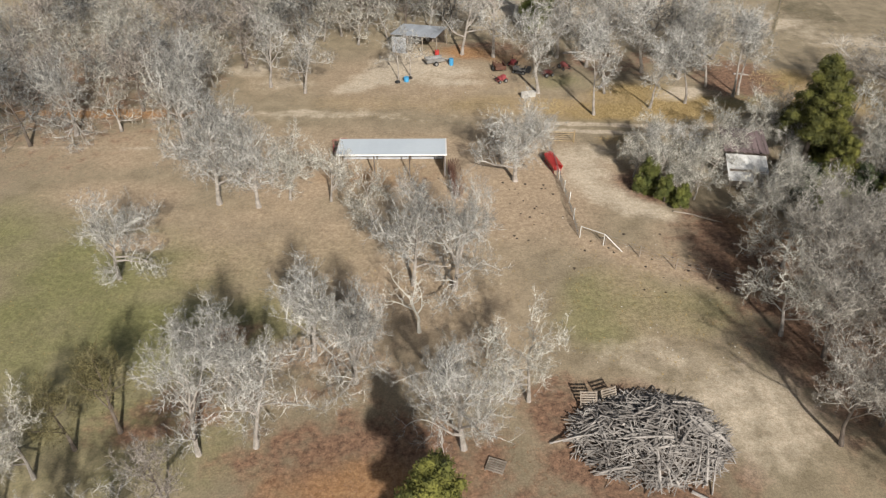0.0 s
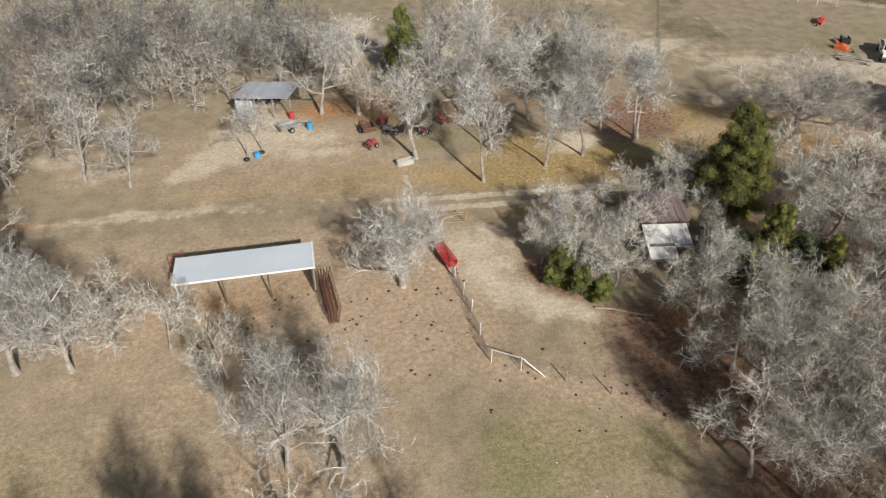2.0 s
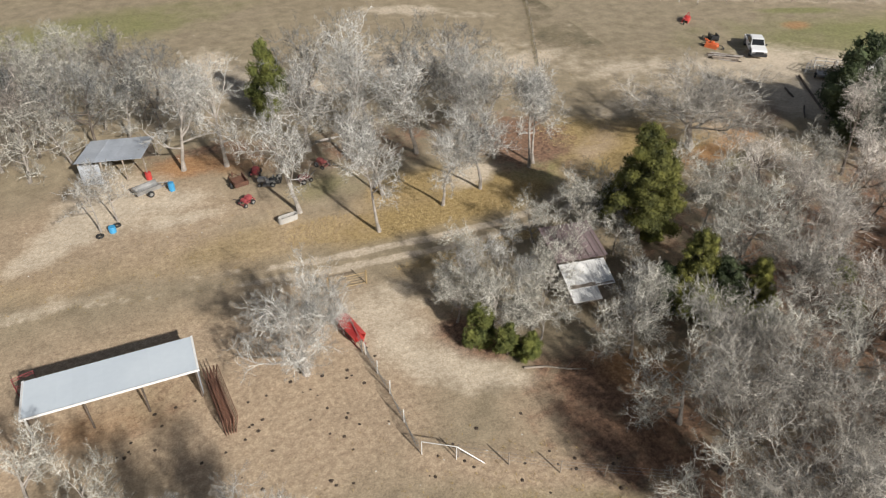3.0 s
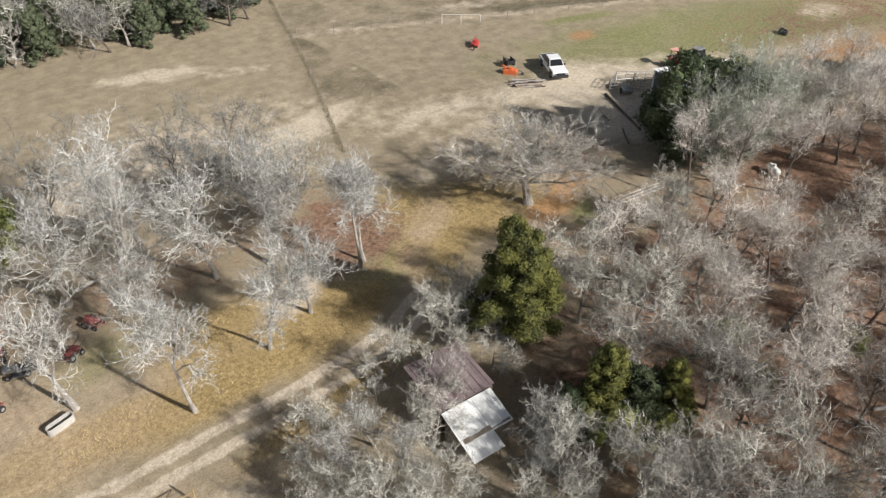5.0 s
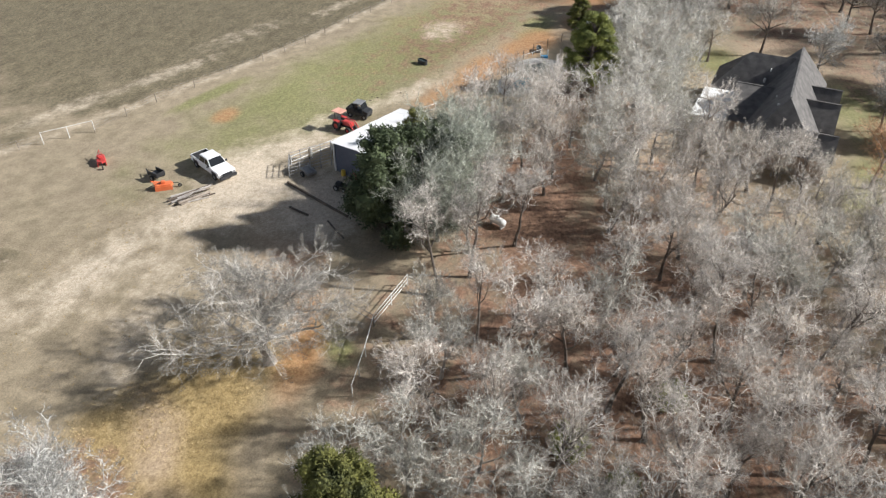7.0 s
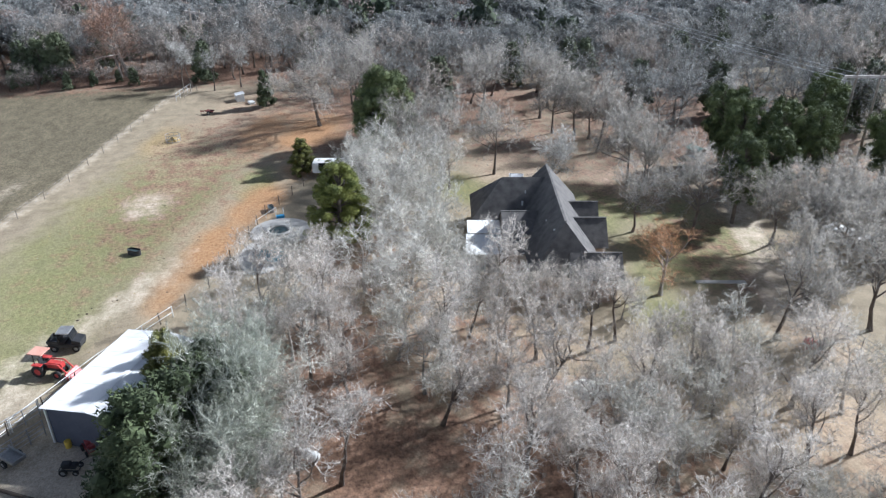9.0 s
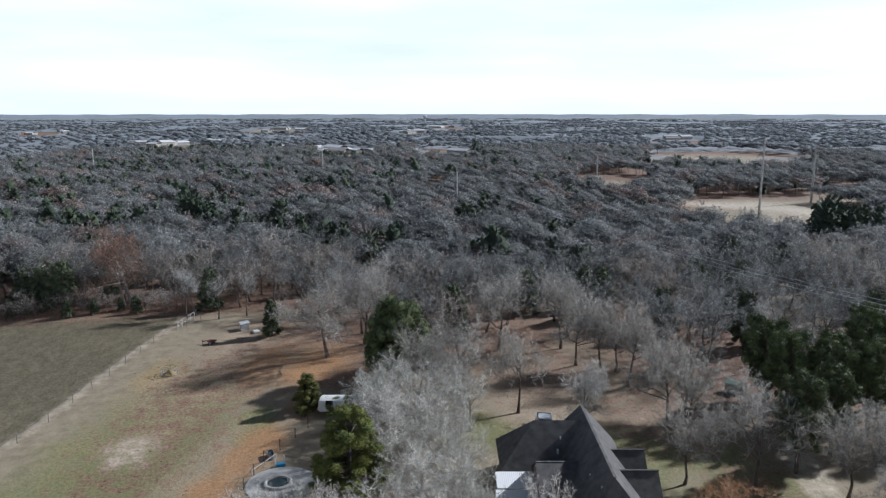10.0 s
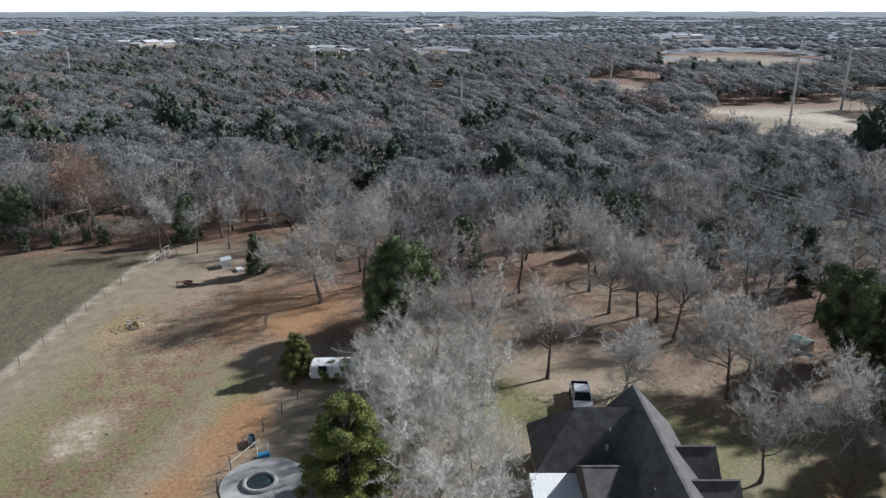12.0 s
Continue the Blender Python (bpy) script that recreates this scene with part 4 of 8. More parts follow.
# trees of the pasture and the shed yard
rows_of("spreading", [(-26, 44.6, 0.72), (-20.3, 55.8, 0.95), (-16.4, 55.3, 0.85), (-1.2, 43.8, 0.80), (2.2, 43.2, 0.85), (-5.0, 33.0, 0.72), (-8.3, 35.2, 0.80), (2.6, 27.3, 0.82), (-13.5, 31, 0.8), (-39.5, 69.4, 0.9), (-26, 66, 1.1)])
rows_of("pale", [(-5.3, 52.5, 0.62), (7.2, 31.3, 0.80), (-9.6, 56.3, 0.62), (-13.6, 56.6, 0.75), (-24.5, 25.0, 0.7)])
rows_of("snag", [(-0.6, 38.2, 0.92), (4.5, 35.5, 0.6)])
plant("pale", 30.8, 67.6, 0.58)
plant("pale", 35.0, 66.4, 0.6)
plant("pale", 36.4, 63.4, 0.52)
plant("pale", 25.6, 56.6, 0.5)
plant("pale", 24.4, 58.6, 0.52)
rows_of("round", [(-20.2, 81.8, 0.85), (-15.7, 80.1, 0.82), (3.8, 92.0, 1.0), (8.0, 91.2, 1.05), (12.9, 80.1, 1.0), (16.5, 91, 1.1), (20, 88, 1.05), (23.7, 93, 1.2), (26.9, 86.2, 1.1), (31.2, 84.5, 1.1)])
rows_of("slim", [(18.8, 74.4, 1.1), (25.7, 76.1, 1.05), (30.2, 77.4, 1.1), (36.5, 79.2, 1.15), (37.3, 79.7, 1.0), (34, 82, 1.1), (21, 80, 1.0)])
plant("thin", -4.4, 83.9, 1.05)
plant("thin", -2.9, 85.0, 1.0)
plant("cedar", 0.8, 19.6, 0.95, tall=0.9)
rows_of("round", [(-14.6, 26.8, 0.82), (-11.0, 27.4, 0.8), (-16.4, 34.2, 0.55)])
plant("olive", -20.3, 28.6, 0.85, tall=0.8)
plant("olive", -22.8, 27.2, 0.8, tall=0.72)
plant("olive", -21.6, 30.6, 0.6, tall=0.55)
# the big oak by the lane and trees along the pens
plant("shade_oak", 54.2, 76.2, 1.35, tall=0.82)
plant("lane_oak", 8.5, 60.0, 0.78)
plant("spreading", 59.2, 80.4, 0.5)
plant("great_cedar", 39.2, 64.2, 1.38, tall=1.14)
for x, y, size in ((22.5, 58.6, 0.66), (25.6, 57.9, 0.7), (28.8, 61.6, 0.58), (30.8, 52.4, 0.72), (33.6, 54.6, 0.72), (35.7, 67.6, 0.78), (38.0, 67.2, 0.72), (34.8, 50.2, 0.8), (20.6, 60.8, 0.55), (31.2, 63.2, 0.62)):
    plant("pale", x, y, size, tall=size * 1.05)
for x, y, size in ((43.6, 66.8, 0.85), (44.8, 62.4, 0.9), (46.8, 59.2, 0.9)):
    plant("pale", x, y, size, tall=size * 1.15)
plant("young_cedar", 14.6, 100.8, 1.55, tall=1.95)
in_other_twigs("lichen", "pale", mat("green_lichen_twigs", (0.30, 0.315, 0.262), (0.55, 0.565, 0.485), 0.5, 0.95, 0.0, vary=0.12))
TREE_LABELS["lichen"] = "grey-green lichen-covered leafless tree with dense twigs"
plant("cedar_dark", 72.2, 73.0, 1.6, tall=1.35)
plant("cedar_dark", 75.4, 71.6, 1.55, tall=1.2)
plant("cedar_dark", 78.8, 70.2, 1.5, tall=1.1)
plant("cedar_dark", 76.6, 68.0, 1.3, tall=1.1)
plant("cedar_dark", 81.6, 70.0, 1.2, tall=1.0)
plant("cedar", 83.6, 73.2, 0.8, tall=0.75)
for x, y, size in ((70.8, 70.6, 0.85), (72.4, 68.0, 0.95), (74.6, 66.6, 1.0), (78.4, 66.6, 1.05), (81.4, 67.4, 1.05), (79.0, 68.4, 1.15), (74.6, 69.8, 1.0)):
    plant("lichen", x, y, size * 1.08, tall=size * 1.2)
plant("cedar", 86.2, 73.6, 0.7, tall=0.62)
plant("cedar_dark", 84.4, 70.8, 0.7)
# about the house
plant("pine_light", 110.5, 57.8, 1.32, tall=0.88)
plant("cedar", 133.2, 61.5, 0.72, tall=0.5)
plant("pale", 127.2, 54.0, 0.95)
plant("pale", 124.6, 52.6, 1.0)
plant("cedar_dark", 166.2, 66.6, 0.8)
plant("rusty_round", 92.4, 27.3, 1.15, tall=0.82)
plant("grove", 153.3, 57.9, 1.6, tall=1.3)
plant("grove", 158.6, 51.6, 1.4)
in_other_twigs("silvery", "pale", mat("silvery_twigs", (0.51, 0.49, 0.445), (0.80, 0.775, 0.71), 0.5, 0.95, 0.0, vary=0.1))
TREE_LABELS["silvery"] = "silvery white leafless tree with twisted dense twigs"
plant("spreading", 122.6, 28.4, 0.8, tall=0.72)
for x, y, size in ((118, 50.5, 1.0), (121.5, 47.4, 1.05), (126, 47.6, 1.05), (120.4, 53.6, 1.0), (114.4, 51.4, 0.95), (123, 43.6, 0.9), (116.2, 47.2, 0.9), (130, 50.4, 0.9), (99, 56.4, 0.9), (94, 53.8, 0.95), (99.4, 51.6, 0.9), (92, 49.2, 0.9), (105.6, 51.8, 0.9)):
    plant("silvery", x, y, size * 1.18, tall=size * 1.02)
rows_of("yaupon", [(131.4, 56.2, 0.6), (131.8, 58.4, 0.55), (132.0, 54.6, 0.5)])
plant("pine", 142.5, 48.2, 1.25, tall=1.08)
plant("pine", 139.5, 50.5, 0.85)
rows_of("grove", [(127, 35.3, 0.98), (119.2, 18.9, 1.0), (132.4, 17.8, 1.05), (117.3, 17.4, 0.85), (151.3, 30.8, 1.2), (149.8, 21, 1.15), (142, 21.5, 1.0), (140.3, 18.3, 1.0), (138.2, 16.9, 0.9), (129.7, 42.5, 1.05), (83.1, 20.6, 1.0), (82.6, 11, 1.1), (92, 7.5, 1.0), (120.5, 15.9, 0.95), (123, 42.5, 0.8), (133, 46.5, 1.0), (106.2, 24, 0.8), (102.9, 18.4, 1.1), (95.5, 9.5, 1.0), (98.5, 5.5, 1.05), (88.5, 14, 0.85), (91, 3.5, 1.0), (94.2, 4.6, 0.95), (100, 10, 0.9)])
rows_of("tall", [(180.2, 82.2, 0.85), (181.8, 80.8, 0.9), (178.6, 76.4, 0.8), (180, 71.5, 0.8), (194, 18.2, 1.1), (199, 0, 1.1), (134.1, -2.7, 1.0)])
rows_of("tall_pine", [(121.5, 4.2, 0.9), (117.2, 4.4, 0.85), (106.0, 11.2, 0.8), (115.3, 0.2, 0.85), (112.0, -2.7, 0.85), (119, -9, 0.9), (110, -12, 0.85), (125, 1, 0.75), (126, -14, 0.85), (108.8, 4.8, 0.75)])
plant("rusty_wide", 193.5, 94.6, 2.1, tall=1.75)
plant("rusty_wide", 192.6, 95.6, 1.5, tall=1.5)
rows_of("pale", [(107.6, 47.0, 0.8), (104, 48, 0.75), (100.5, 48.5, 0.8), (111, 47.5, 0.8), (96, 47, 0.7), (93, 40.5, 0.5), (92.4, 37, 0.45), (89, 33, 0.5)])
# evergreen thickets
rows_of("young_cedar", [(21.2, 58.2, 0.85), (22.6, 56.2, 0.7), (23.9, 55.1, 0.62)])
rows_of("yaupon", [(38.6, 54.6, 1.0), (41.6, 52.6, 0.9), (39.6, 52.4, 0.8), (41, 64.5, 0.7), (51.5, 53.5, 0.6), (57.5, 47, 0.55), (49, 49.9, 0.5)])


KEEP_CLEAR = ((109, 66.2, 3.6), (93, 40, 4.5), (91, 36, 4), (127, 58.6, 3.6), (122, 59, 2.6), (54, 67, 4), (58, 68.5, 3.5), (50, 65.5, 3.2), (61.5, 69, 3.2), (13, 104, 5.5), (14, 97.5, 3.5), (7, 108, 4), (78, 58, 5), (69, 57, 4), (65, 61, 3), (79.6, 40.1, 3.5), (31.8, 60.6, 3.2), (29.4, 57.8, 2.6), (32.5, 64.6, 2.6), (28.2, 62.5, 1.8), (115, 64.5, 7), (107.5, 58.6, 6.5), (116.5, 56, 4), (127.5, 61, 4), (121, 34, 4), (76.2, 63.1, 2.5), (100, 41, 6), (105, 37, 9), (99, 33, 7), (110, 34, 7), (75, 56, 4), (72, 52, 3.5), (97, 27, 5), (88, 23, 6.5), (91.5, 27.5, 6), (130.5, 58, 3.5), (84, 79, 7), (129, 30, 7), (111, 48.5, 2.2))


def clear_of(x, y, gap):
    return not any((x - a) ** 2 + (y - b) ** 2 < r * r for a, b, r in KEEP_CLEAR) and all((x - a) ** 2 + (y - b) ** 2 > gap * gap for a, b in PLANTED)


def inside(x, y, poly):
    hit = False
    for (x0, y0), (x1, y1) in zip(poly, poly[1:] + poly[:1]):
        if (y0 > y) != (y1 > y) and x < (x1 - x0) * (y - y0) / (y1 - y0) + x0:
            hit = not hit
    return hit


def scatter(seed, poly, count, gap, kinds, group, lo=0.75, hi=1.15):
    """Plants trees at random in an outline, no two nearer than gap."""
    rnd = random.Random(seed)
    xs, ys = [p[0] for p in poly], [p[1] for p in poly]
    left, tries = count, 0
    while left and tries < count * 30:
        tries += 1
        x, y = rnd.uniform(min(xs), max(xs)), rnd.uniform(min(ys), max(ys))
        if inside(x, y, poly) and clear_of(x, y, gap):
            left -= 1
            kind = rnd.choice(kinds)
            # the wood thins out along the pens
            if x < 46 and len(poly) > 12 and rnd.random() < 0.35:
                continue
            # the wood's west edge is darker than its heart
            plant("grove" if x < 46 and kind != "pale" and len(poly) > 12 else kind, x, y, rnd.uniform(lo, hi), group)


STUFF_TREES = {}


def thicket(seed, poly, count, gap, kinds, group, lo=0.75, hi=1.15):
    """Marks places of trees that are too many to tell apart."""
    rnd = random.Random(seed)
    xs, ys = [p[0] for p in poly], [p[1] for p in poly]
    left, tries = count, 0
    while left and tries < count * 30:
        tries += 1
        x, y = rnd.uniform(min(xs), max(xs)), rnd.uniform(min(ys), max(ys))
        if inside(x, y, poly) and clear_of(x, y, gap):
            PLANTED.append((x, y))
            STUFF_TREES.setdefault(rnd.choice(kinds), []).append((x, y, rnd.uniform(lo, hi), rnd.uniform(0, math.tau)))
            left -= 1


for base_kind in ("round", "warm", "tall"):
    in_other_twigs("beige_" + base_kind, base_kind, TWIG_BEIGE, BARK_DARK)
WOODS = ["beige_round", "beige_round", "beige_warm", "beige_tall", "beige_tall", "pale"]
scatter(1, [(27, 40), (30, 47), (34, 51), (34, 56), (41, 56), (45, 64), (51, 68), (60, 68), (66, 66), (74, 66), (82, 66), (96, 70), (109, 60), (110, 50), (93, 47), (88, 34), (81, 30), (76, 24), (69, 17), (56, 15), (40, 12), (28, 20), (27, 32)], 160, 3.2, WOODS, "woodland trees", 0.72, 1.05)
scatter(2, [(20.5, 60), (23, 56.5), (28, 55.5), (33, 54.5), (34, 57.0), (28, 58.4), (26.8, 61), (29.3, 67.5), (20.5, 66.5)], 13, 1.9, ["pale", "round", "thin"], "trees round the small sheds", 0.42, 0.62)
thicket(3, [(-60, 60), (-45, 62), (-30, 69), (-24, 78), (-24, 92), (-12, 100), (0, 99), (14, 96), (40, 88), (44, 92), (30, 101), (0, 106), (-20, 118), (-60, 118)], 88, 3.4, ["round", "pale", "warm", "spreading", "pale"], "woodland trees", 0.7, 1.0)
scatter(4, [(-16, 16), (-6, 20), (-8, 26), (-19, 24), (-30, 18)], 4, 3.5, ["round", "pale", "warm"], "trees of the farm", 0.7, 0.95)
scatter(5, [(97, 70), (112, 62), (120, 60), (126, 56), (128, 48), (122, 47), (112, 52), (104, 57)], 13, 3.4, ["silvery", "silvery", "beige_round"], "woodland trees", 0.7, 1.0)
thicket(6, [(132, 55), (146, 57), (160, 48), (180, 64), (186, 60), (186, -25), (128, -25), (128, 2), (136, 10), (146, 14), (156, 24), (150, 36), (138, 42)], 66, 5.8, ["round", "round", "tall", "warm", "round", "round", "cedar_dark"], "open woodland trees", 0.95, 1.2)
thicket(7, [(92, 2), (102, -6), (128, -25), (100, -25)], 12, 4.5, ["round", "warm", "pine"], "woodland trees", 0.8, 1.1)
thicket(12, [(-26, 94), (-9, 95.5), (-2, 99), (4, 108), (-1, 118), (-12, 124), (-34, 120)], 46, 3.0, ["round", "pale", "pale", "warm"], "woodland trees", 0.65, 0.9)
thicket(8, [(-12, 158), (12, 150), (37, 137.5), (47, 134), (58, 132.5), (63, 142), (66, 152), (60, 170), (20, 178), (-20, 178)], 170, 2.2, ["cedar", "cedar", "cedar_dark", "pale", "round"], "trees at the edge of the field", 0.75, 1.1)
thicket(11, [(128, -25), (186, -25), (190, -70), (150, -62)], 40, 4.0, ["round", "round", "warm", "cedar_dark"], "woodland trees", 1.0, 1.35)
thicket(10, [(184, 86), (189, 82), (193, 130), (184, 130)], 44, 1.3, ["cedar_dark", "warm", "warm"], "dark shrubs", 0.32, 0.5)
thicket(9, [(184, 86), (187, 64), (210, 40), (210, 135), (184, 135)], 75, 3.0, ["warm", "round", "tall", "cedar_dark", "thin"], "trees at the edge of the field", 0.8, 1.15)
# cedars behind the hut and the dark side of the clump at the barn
plant("cedar", 37.8, 55.0, 0.72, tall=0.78)
plant("cedar_dark", 39.6, 53.6, 0.95, tall=0.7)
plant("cedar_dark", 36.0, 56.2, 0.75, tall=0.55)
plant("cedar", 41.2, 52.2, 0.6, tall=0.62)


def triangulated(shape):
    out = []
    for f in shape.f:
        out += [(f[0], f[i], f[i + 1]) for i in range(1, len(f) - 1)]
    return np.array(shape.v), np.array(out)


def grow_thickets():
    def light_tree(seed, height, reach, fork, **kw):
        return bare_tree(seed, height, reach, fork, 9, twigs=2, forks=4, twig_r=0.03, fans=4, fan=1.3, **kw)

    light = {
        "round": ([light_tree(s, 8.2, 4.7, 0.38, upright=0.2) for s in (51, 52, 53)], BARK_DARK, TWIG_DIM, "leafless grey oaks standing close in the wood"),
        "warm": ([light_tree(s, 8.4, 4.4, 0.4, upright=0.25) for s in (54, 55)], BARK_DARK, TWIG_WARM, "leafless brownish oaks standing close in the wood"),
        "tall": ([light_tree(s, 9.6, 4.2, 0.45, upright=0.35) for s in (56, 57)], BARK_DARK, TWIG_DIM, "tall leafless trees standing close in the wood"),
        "pale": ([light_tree(58, 7.6, 3.9, 0.25, upright=0.45)], BARK, TWIG_PALE, "pale lichen-covered leafless trees in the wood"),
        "cedar_dark": ([evergreen(59, 8.0, 2.6, "cone", 2200, 0.36)], BARK_DARK, FAR_GREEN, "dark green cedars standing among bare trees"),
    }
    light["spreading"], light["thin"] = light["round"], light["warm"]
    light["cedar"], light["pine"] = light["cedar_dark"], light["cedar_dark"]
    joined = {}
    for kind, rows in STUFF_TREES.items():
        joined.setdefault(light[kind][3], (light[kind], []))[1].extend(rows)
    for label, ((made, wood, leaf, _), rows) in joined.items():
        arrays = []
        for t, c in made:
            (tv, tf), (cv, cf) = triangulated(t), triangulated(c)
            # the fans are the crown's last faces, each a triangle
            fans = 0 if c.spray_from is None else len(c.f) - c.spray_from
            slots = np.concatenate([np.zeros(len(tf)), np.ones(len(cf) - fans), np.full(fans, 2)])
            arrays.append((np.concatenate([tv, cv]), np.concatenate([tf, cf + len(tv)]), slots))
        vs, fs, slots, k = [], [], [], 0
        for i, (x, y, size, turn) in enumerate(rows):
            c, s = math.cos(turn) * size, math.sin(turn) * size
            v, f, slot = arrays[i % len(arrays)]
            vs.append(np.stack([v[:, 0] * c - v[:, 1] * s + x, v[:, 0] * s + v[:, 1] * c + y, v[:, 2] * size], 1))
            fs.append(f + k)
            slots.append(slot)
            k += len(v)
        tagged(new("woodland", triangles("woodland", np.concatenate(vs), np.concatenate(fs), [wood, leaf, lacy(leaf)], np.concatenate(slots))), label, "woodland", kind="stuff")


grow_thickets()

# ---- the forest beyond ----
def far_forest():
    """Woods beyond the pasture: each crown a few lumpy domes of twigs with a ragged rim."""
    rnd = np.random.RandomState(5)

    def crown(seed, kind, lobes, fine, rim, trunk):
        q, s = random.Random(seed), Shape()
        humps = []
        for k in range(lobes):
            if kind == "bare":
                a, out = k * 2.4 + q.uniform(-0.4, 0.4), 0.0 if k == 0 else q.uniform(1.5, 2.5)
                humps.append((Vector((math.cos(a) * out, math.sin(a) * out, 6.3 - 0.27 * out * out + q.uniform(-0.4, 0.4))), q.uniform(1.5, 2.1)))
            else:
                z = 1.2 + 6.4 * k / lobes
                a, out = k * 2.4, 1.1 * (1.05 - k / lobes)
                humps.append((Vector((math.cos(a) * out, math.sin(a) * out, z)), q.uniform(1.2, 1.7) * (1.2 - 0.65 * k / lobes)))
        if trunk:
            s.tube([(0, 0, 0), (0.1, 0.05, 2.2), (0.15, 0.1, 4.5)], [0.17, 0.13, 0.08], 4, cap=False)
            for c, r in humps[1:4]:
                s.cone((0.1, 0.05, 2.4), c, 0.08, 3)
        for c, r in humps:
            bm = bmesh.new()
            bmesh.ops.create_icosphere(bm, subdivisions=fine, radius=1.0)
            bm.verts.index_update()
            k = len(s.v)
            for p in bm.verts:
                w = 1 + 0.42 * noise.noise(p.co * 1.7 + c) + q.uniform(-0.1, 0.1)
                s.v.append((c.x + p.co.x * r * w, c.y + p.co.y * r * w, c.z + p.co.z * r * w * (0.7 if kind == "bare" else 1.1)))
            s.f.extend(tuple(p.index + k for p in f.verts) for f in bm.faces)
            bm.free()
        for _ in range(rim):
            c, r = q.choice(humps)
            d = Vector((q.gauss(0, 1), q.gauss(0, 1), q.gauss(0.5, .7))).normalized()
            p = c + d * r * 0.85
            out = (d + Vector((q.gauss(0, .4), q.gauss(0, .4), q.gauss(0.25, .3)))) * q.uniform(0.5, 1.1)
            side = out.orthogonal().normalized()
            side.rotate(Matrix.Rotation(q.uniform(0, math.tau), 3, out.normalized()))
            s.add([p, p + out - side * 0.3, p + out + side * 0.3], [(0, 1, 2)])
        v, f = triangulated(s)
        # far off only the tops show
        return (v, f) if trunk else (v, f[v[f][:, :, 2].max(1) > (3.4 if kind == "bare" else 0.6)])

    def merged(name, places, templates, material, label):
        vs, fs, k = [], [], 0
        for i, (x, y, sc, wide) in enumerate(places):
            v, f = templates[i % len(templates)]
            a = i * 2.4
            c, s = math.cos(a), math.sin(a)
            vs.append(np.stack([(v[:, 0] * c - v[:, 1] * s) * sc * wide + x, (v[:, 0] * s + v[:, 1] * c) * sc * wide + y, v[:, 2] * sc + far_rise(x, y)], 1))
            fs.append(f + k)
            k += len(v)
        tagged(new(name, triangles(name, np.concatenate(vs), np.concatenate(fs), material, smooth=True)), label, "forest", kind="stuff")

    base = math.atan2(-0.203, 0.979)
    # bare, cedar and brown trees: close to the pasture, and farther off
    close, near = ([], [], []), ([], [], [])
    cell = 6.4
    spots_xy = [(184 + cell * (i + rnd.uniform(0.0, 1.0)), -440 + cell * (j + rnd.uniform(0.0, 1.0))) for i in range(80) for j in range(106)]
    for x, y in spots_xy:
        r, a = math.hypot(x - 50, y - 62), math.atan2(y - 62, x - 50)
        if abs(a - base) > 0.64 or r > 660 or (x < 208 and y > 40) or in_open(x, y) < 1:
            continue
        g = noise.noise((x * 0.02, y * 0.02, 3.0)) + 0.25 * noise.noise((x * 0.08, y * 0.08, 9.0))
        left = min(1.0, max(0.0, (a - base + 0.28) / 0.45))
        size = rnd.uniform(0.78, 1.02) + 0.45 * rnd.uniform() ** 2.5
        u = rnd.uniform()
        sort = 1 if u < 0.05 + 0.13 * left + 0.8 * max(g - 0.05, 0) * (0.4 + left) else 2 if u > 0.95 + 0.3 * min(g, 0) else 0
        (close if r < 225 else near)[sort].append((x, y, size * (1.05 if sort == 1 else 1.0), rnd.uniform(1.1, 1.4) if sort != 1 else rnd.uniform(0.85, 1.2)))
    for x, y, size in ((271.8, 92, 1.7), (268, 88, 1.4), (277, 94, 1.5), (262, 84, 1.1), (206, -72, 1.7), (211, -77, 1.8), (203, -77, 1.6), (216, -82, 1.6), (208, -84, 1.5), (200, -83, 1.5), (213, -88, 1.5), (221, -88, 1.4), (193, 20, 1.6), (196.5, 23.5, 1.15), (185.5, 7.5, 1.15), (184.5, 3.4, 1.2)):
        close[1].append((x, y, size, 1.15))
    finer = [crown(s, "bare", 7, 2, 150, True) for s in (21, 22, 23, 24)]
    finer_dark = [crown(s, "cedar", 8, 2, 160, True) for s in (25, 26)]
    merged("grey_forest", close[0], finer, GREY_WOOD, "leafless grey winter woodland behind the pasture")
    merged("brown_forest", close[2] + [(256, 39.9, 1.2, 1.2)], finer, BROWN_WOOD, "leafless brown winter trees in the grey woodland")
    merged("cedar_forest", close[1], finer_dark, CEDAR_WOOD, "dark cedars in the winter woodland behind the pasture")
    bare = [crown(s, "bare", 6, 1, 40, True) for s in (1, 2, 3, 4)]
    dark = [crown(s, "cedar", 5, 1, 40, False) for s in (5, 6, 7)]
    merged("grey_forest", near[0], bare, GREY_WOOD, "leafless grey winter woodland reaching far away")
    merged("brown_forest", near[2], bare, BROWN_WOOD, "leafless brown winter woodland among grey trees")
    merged("cedar_forest", near[1], dark, CEDAR_WOOD, "dark cedars scattered through the winter woodland")
    # farther woods, one low crown for each clump of trees
    far_b, far_c = [], []
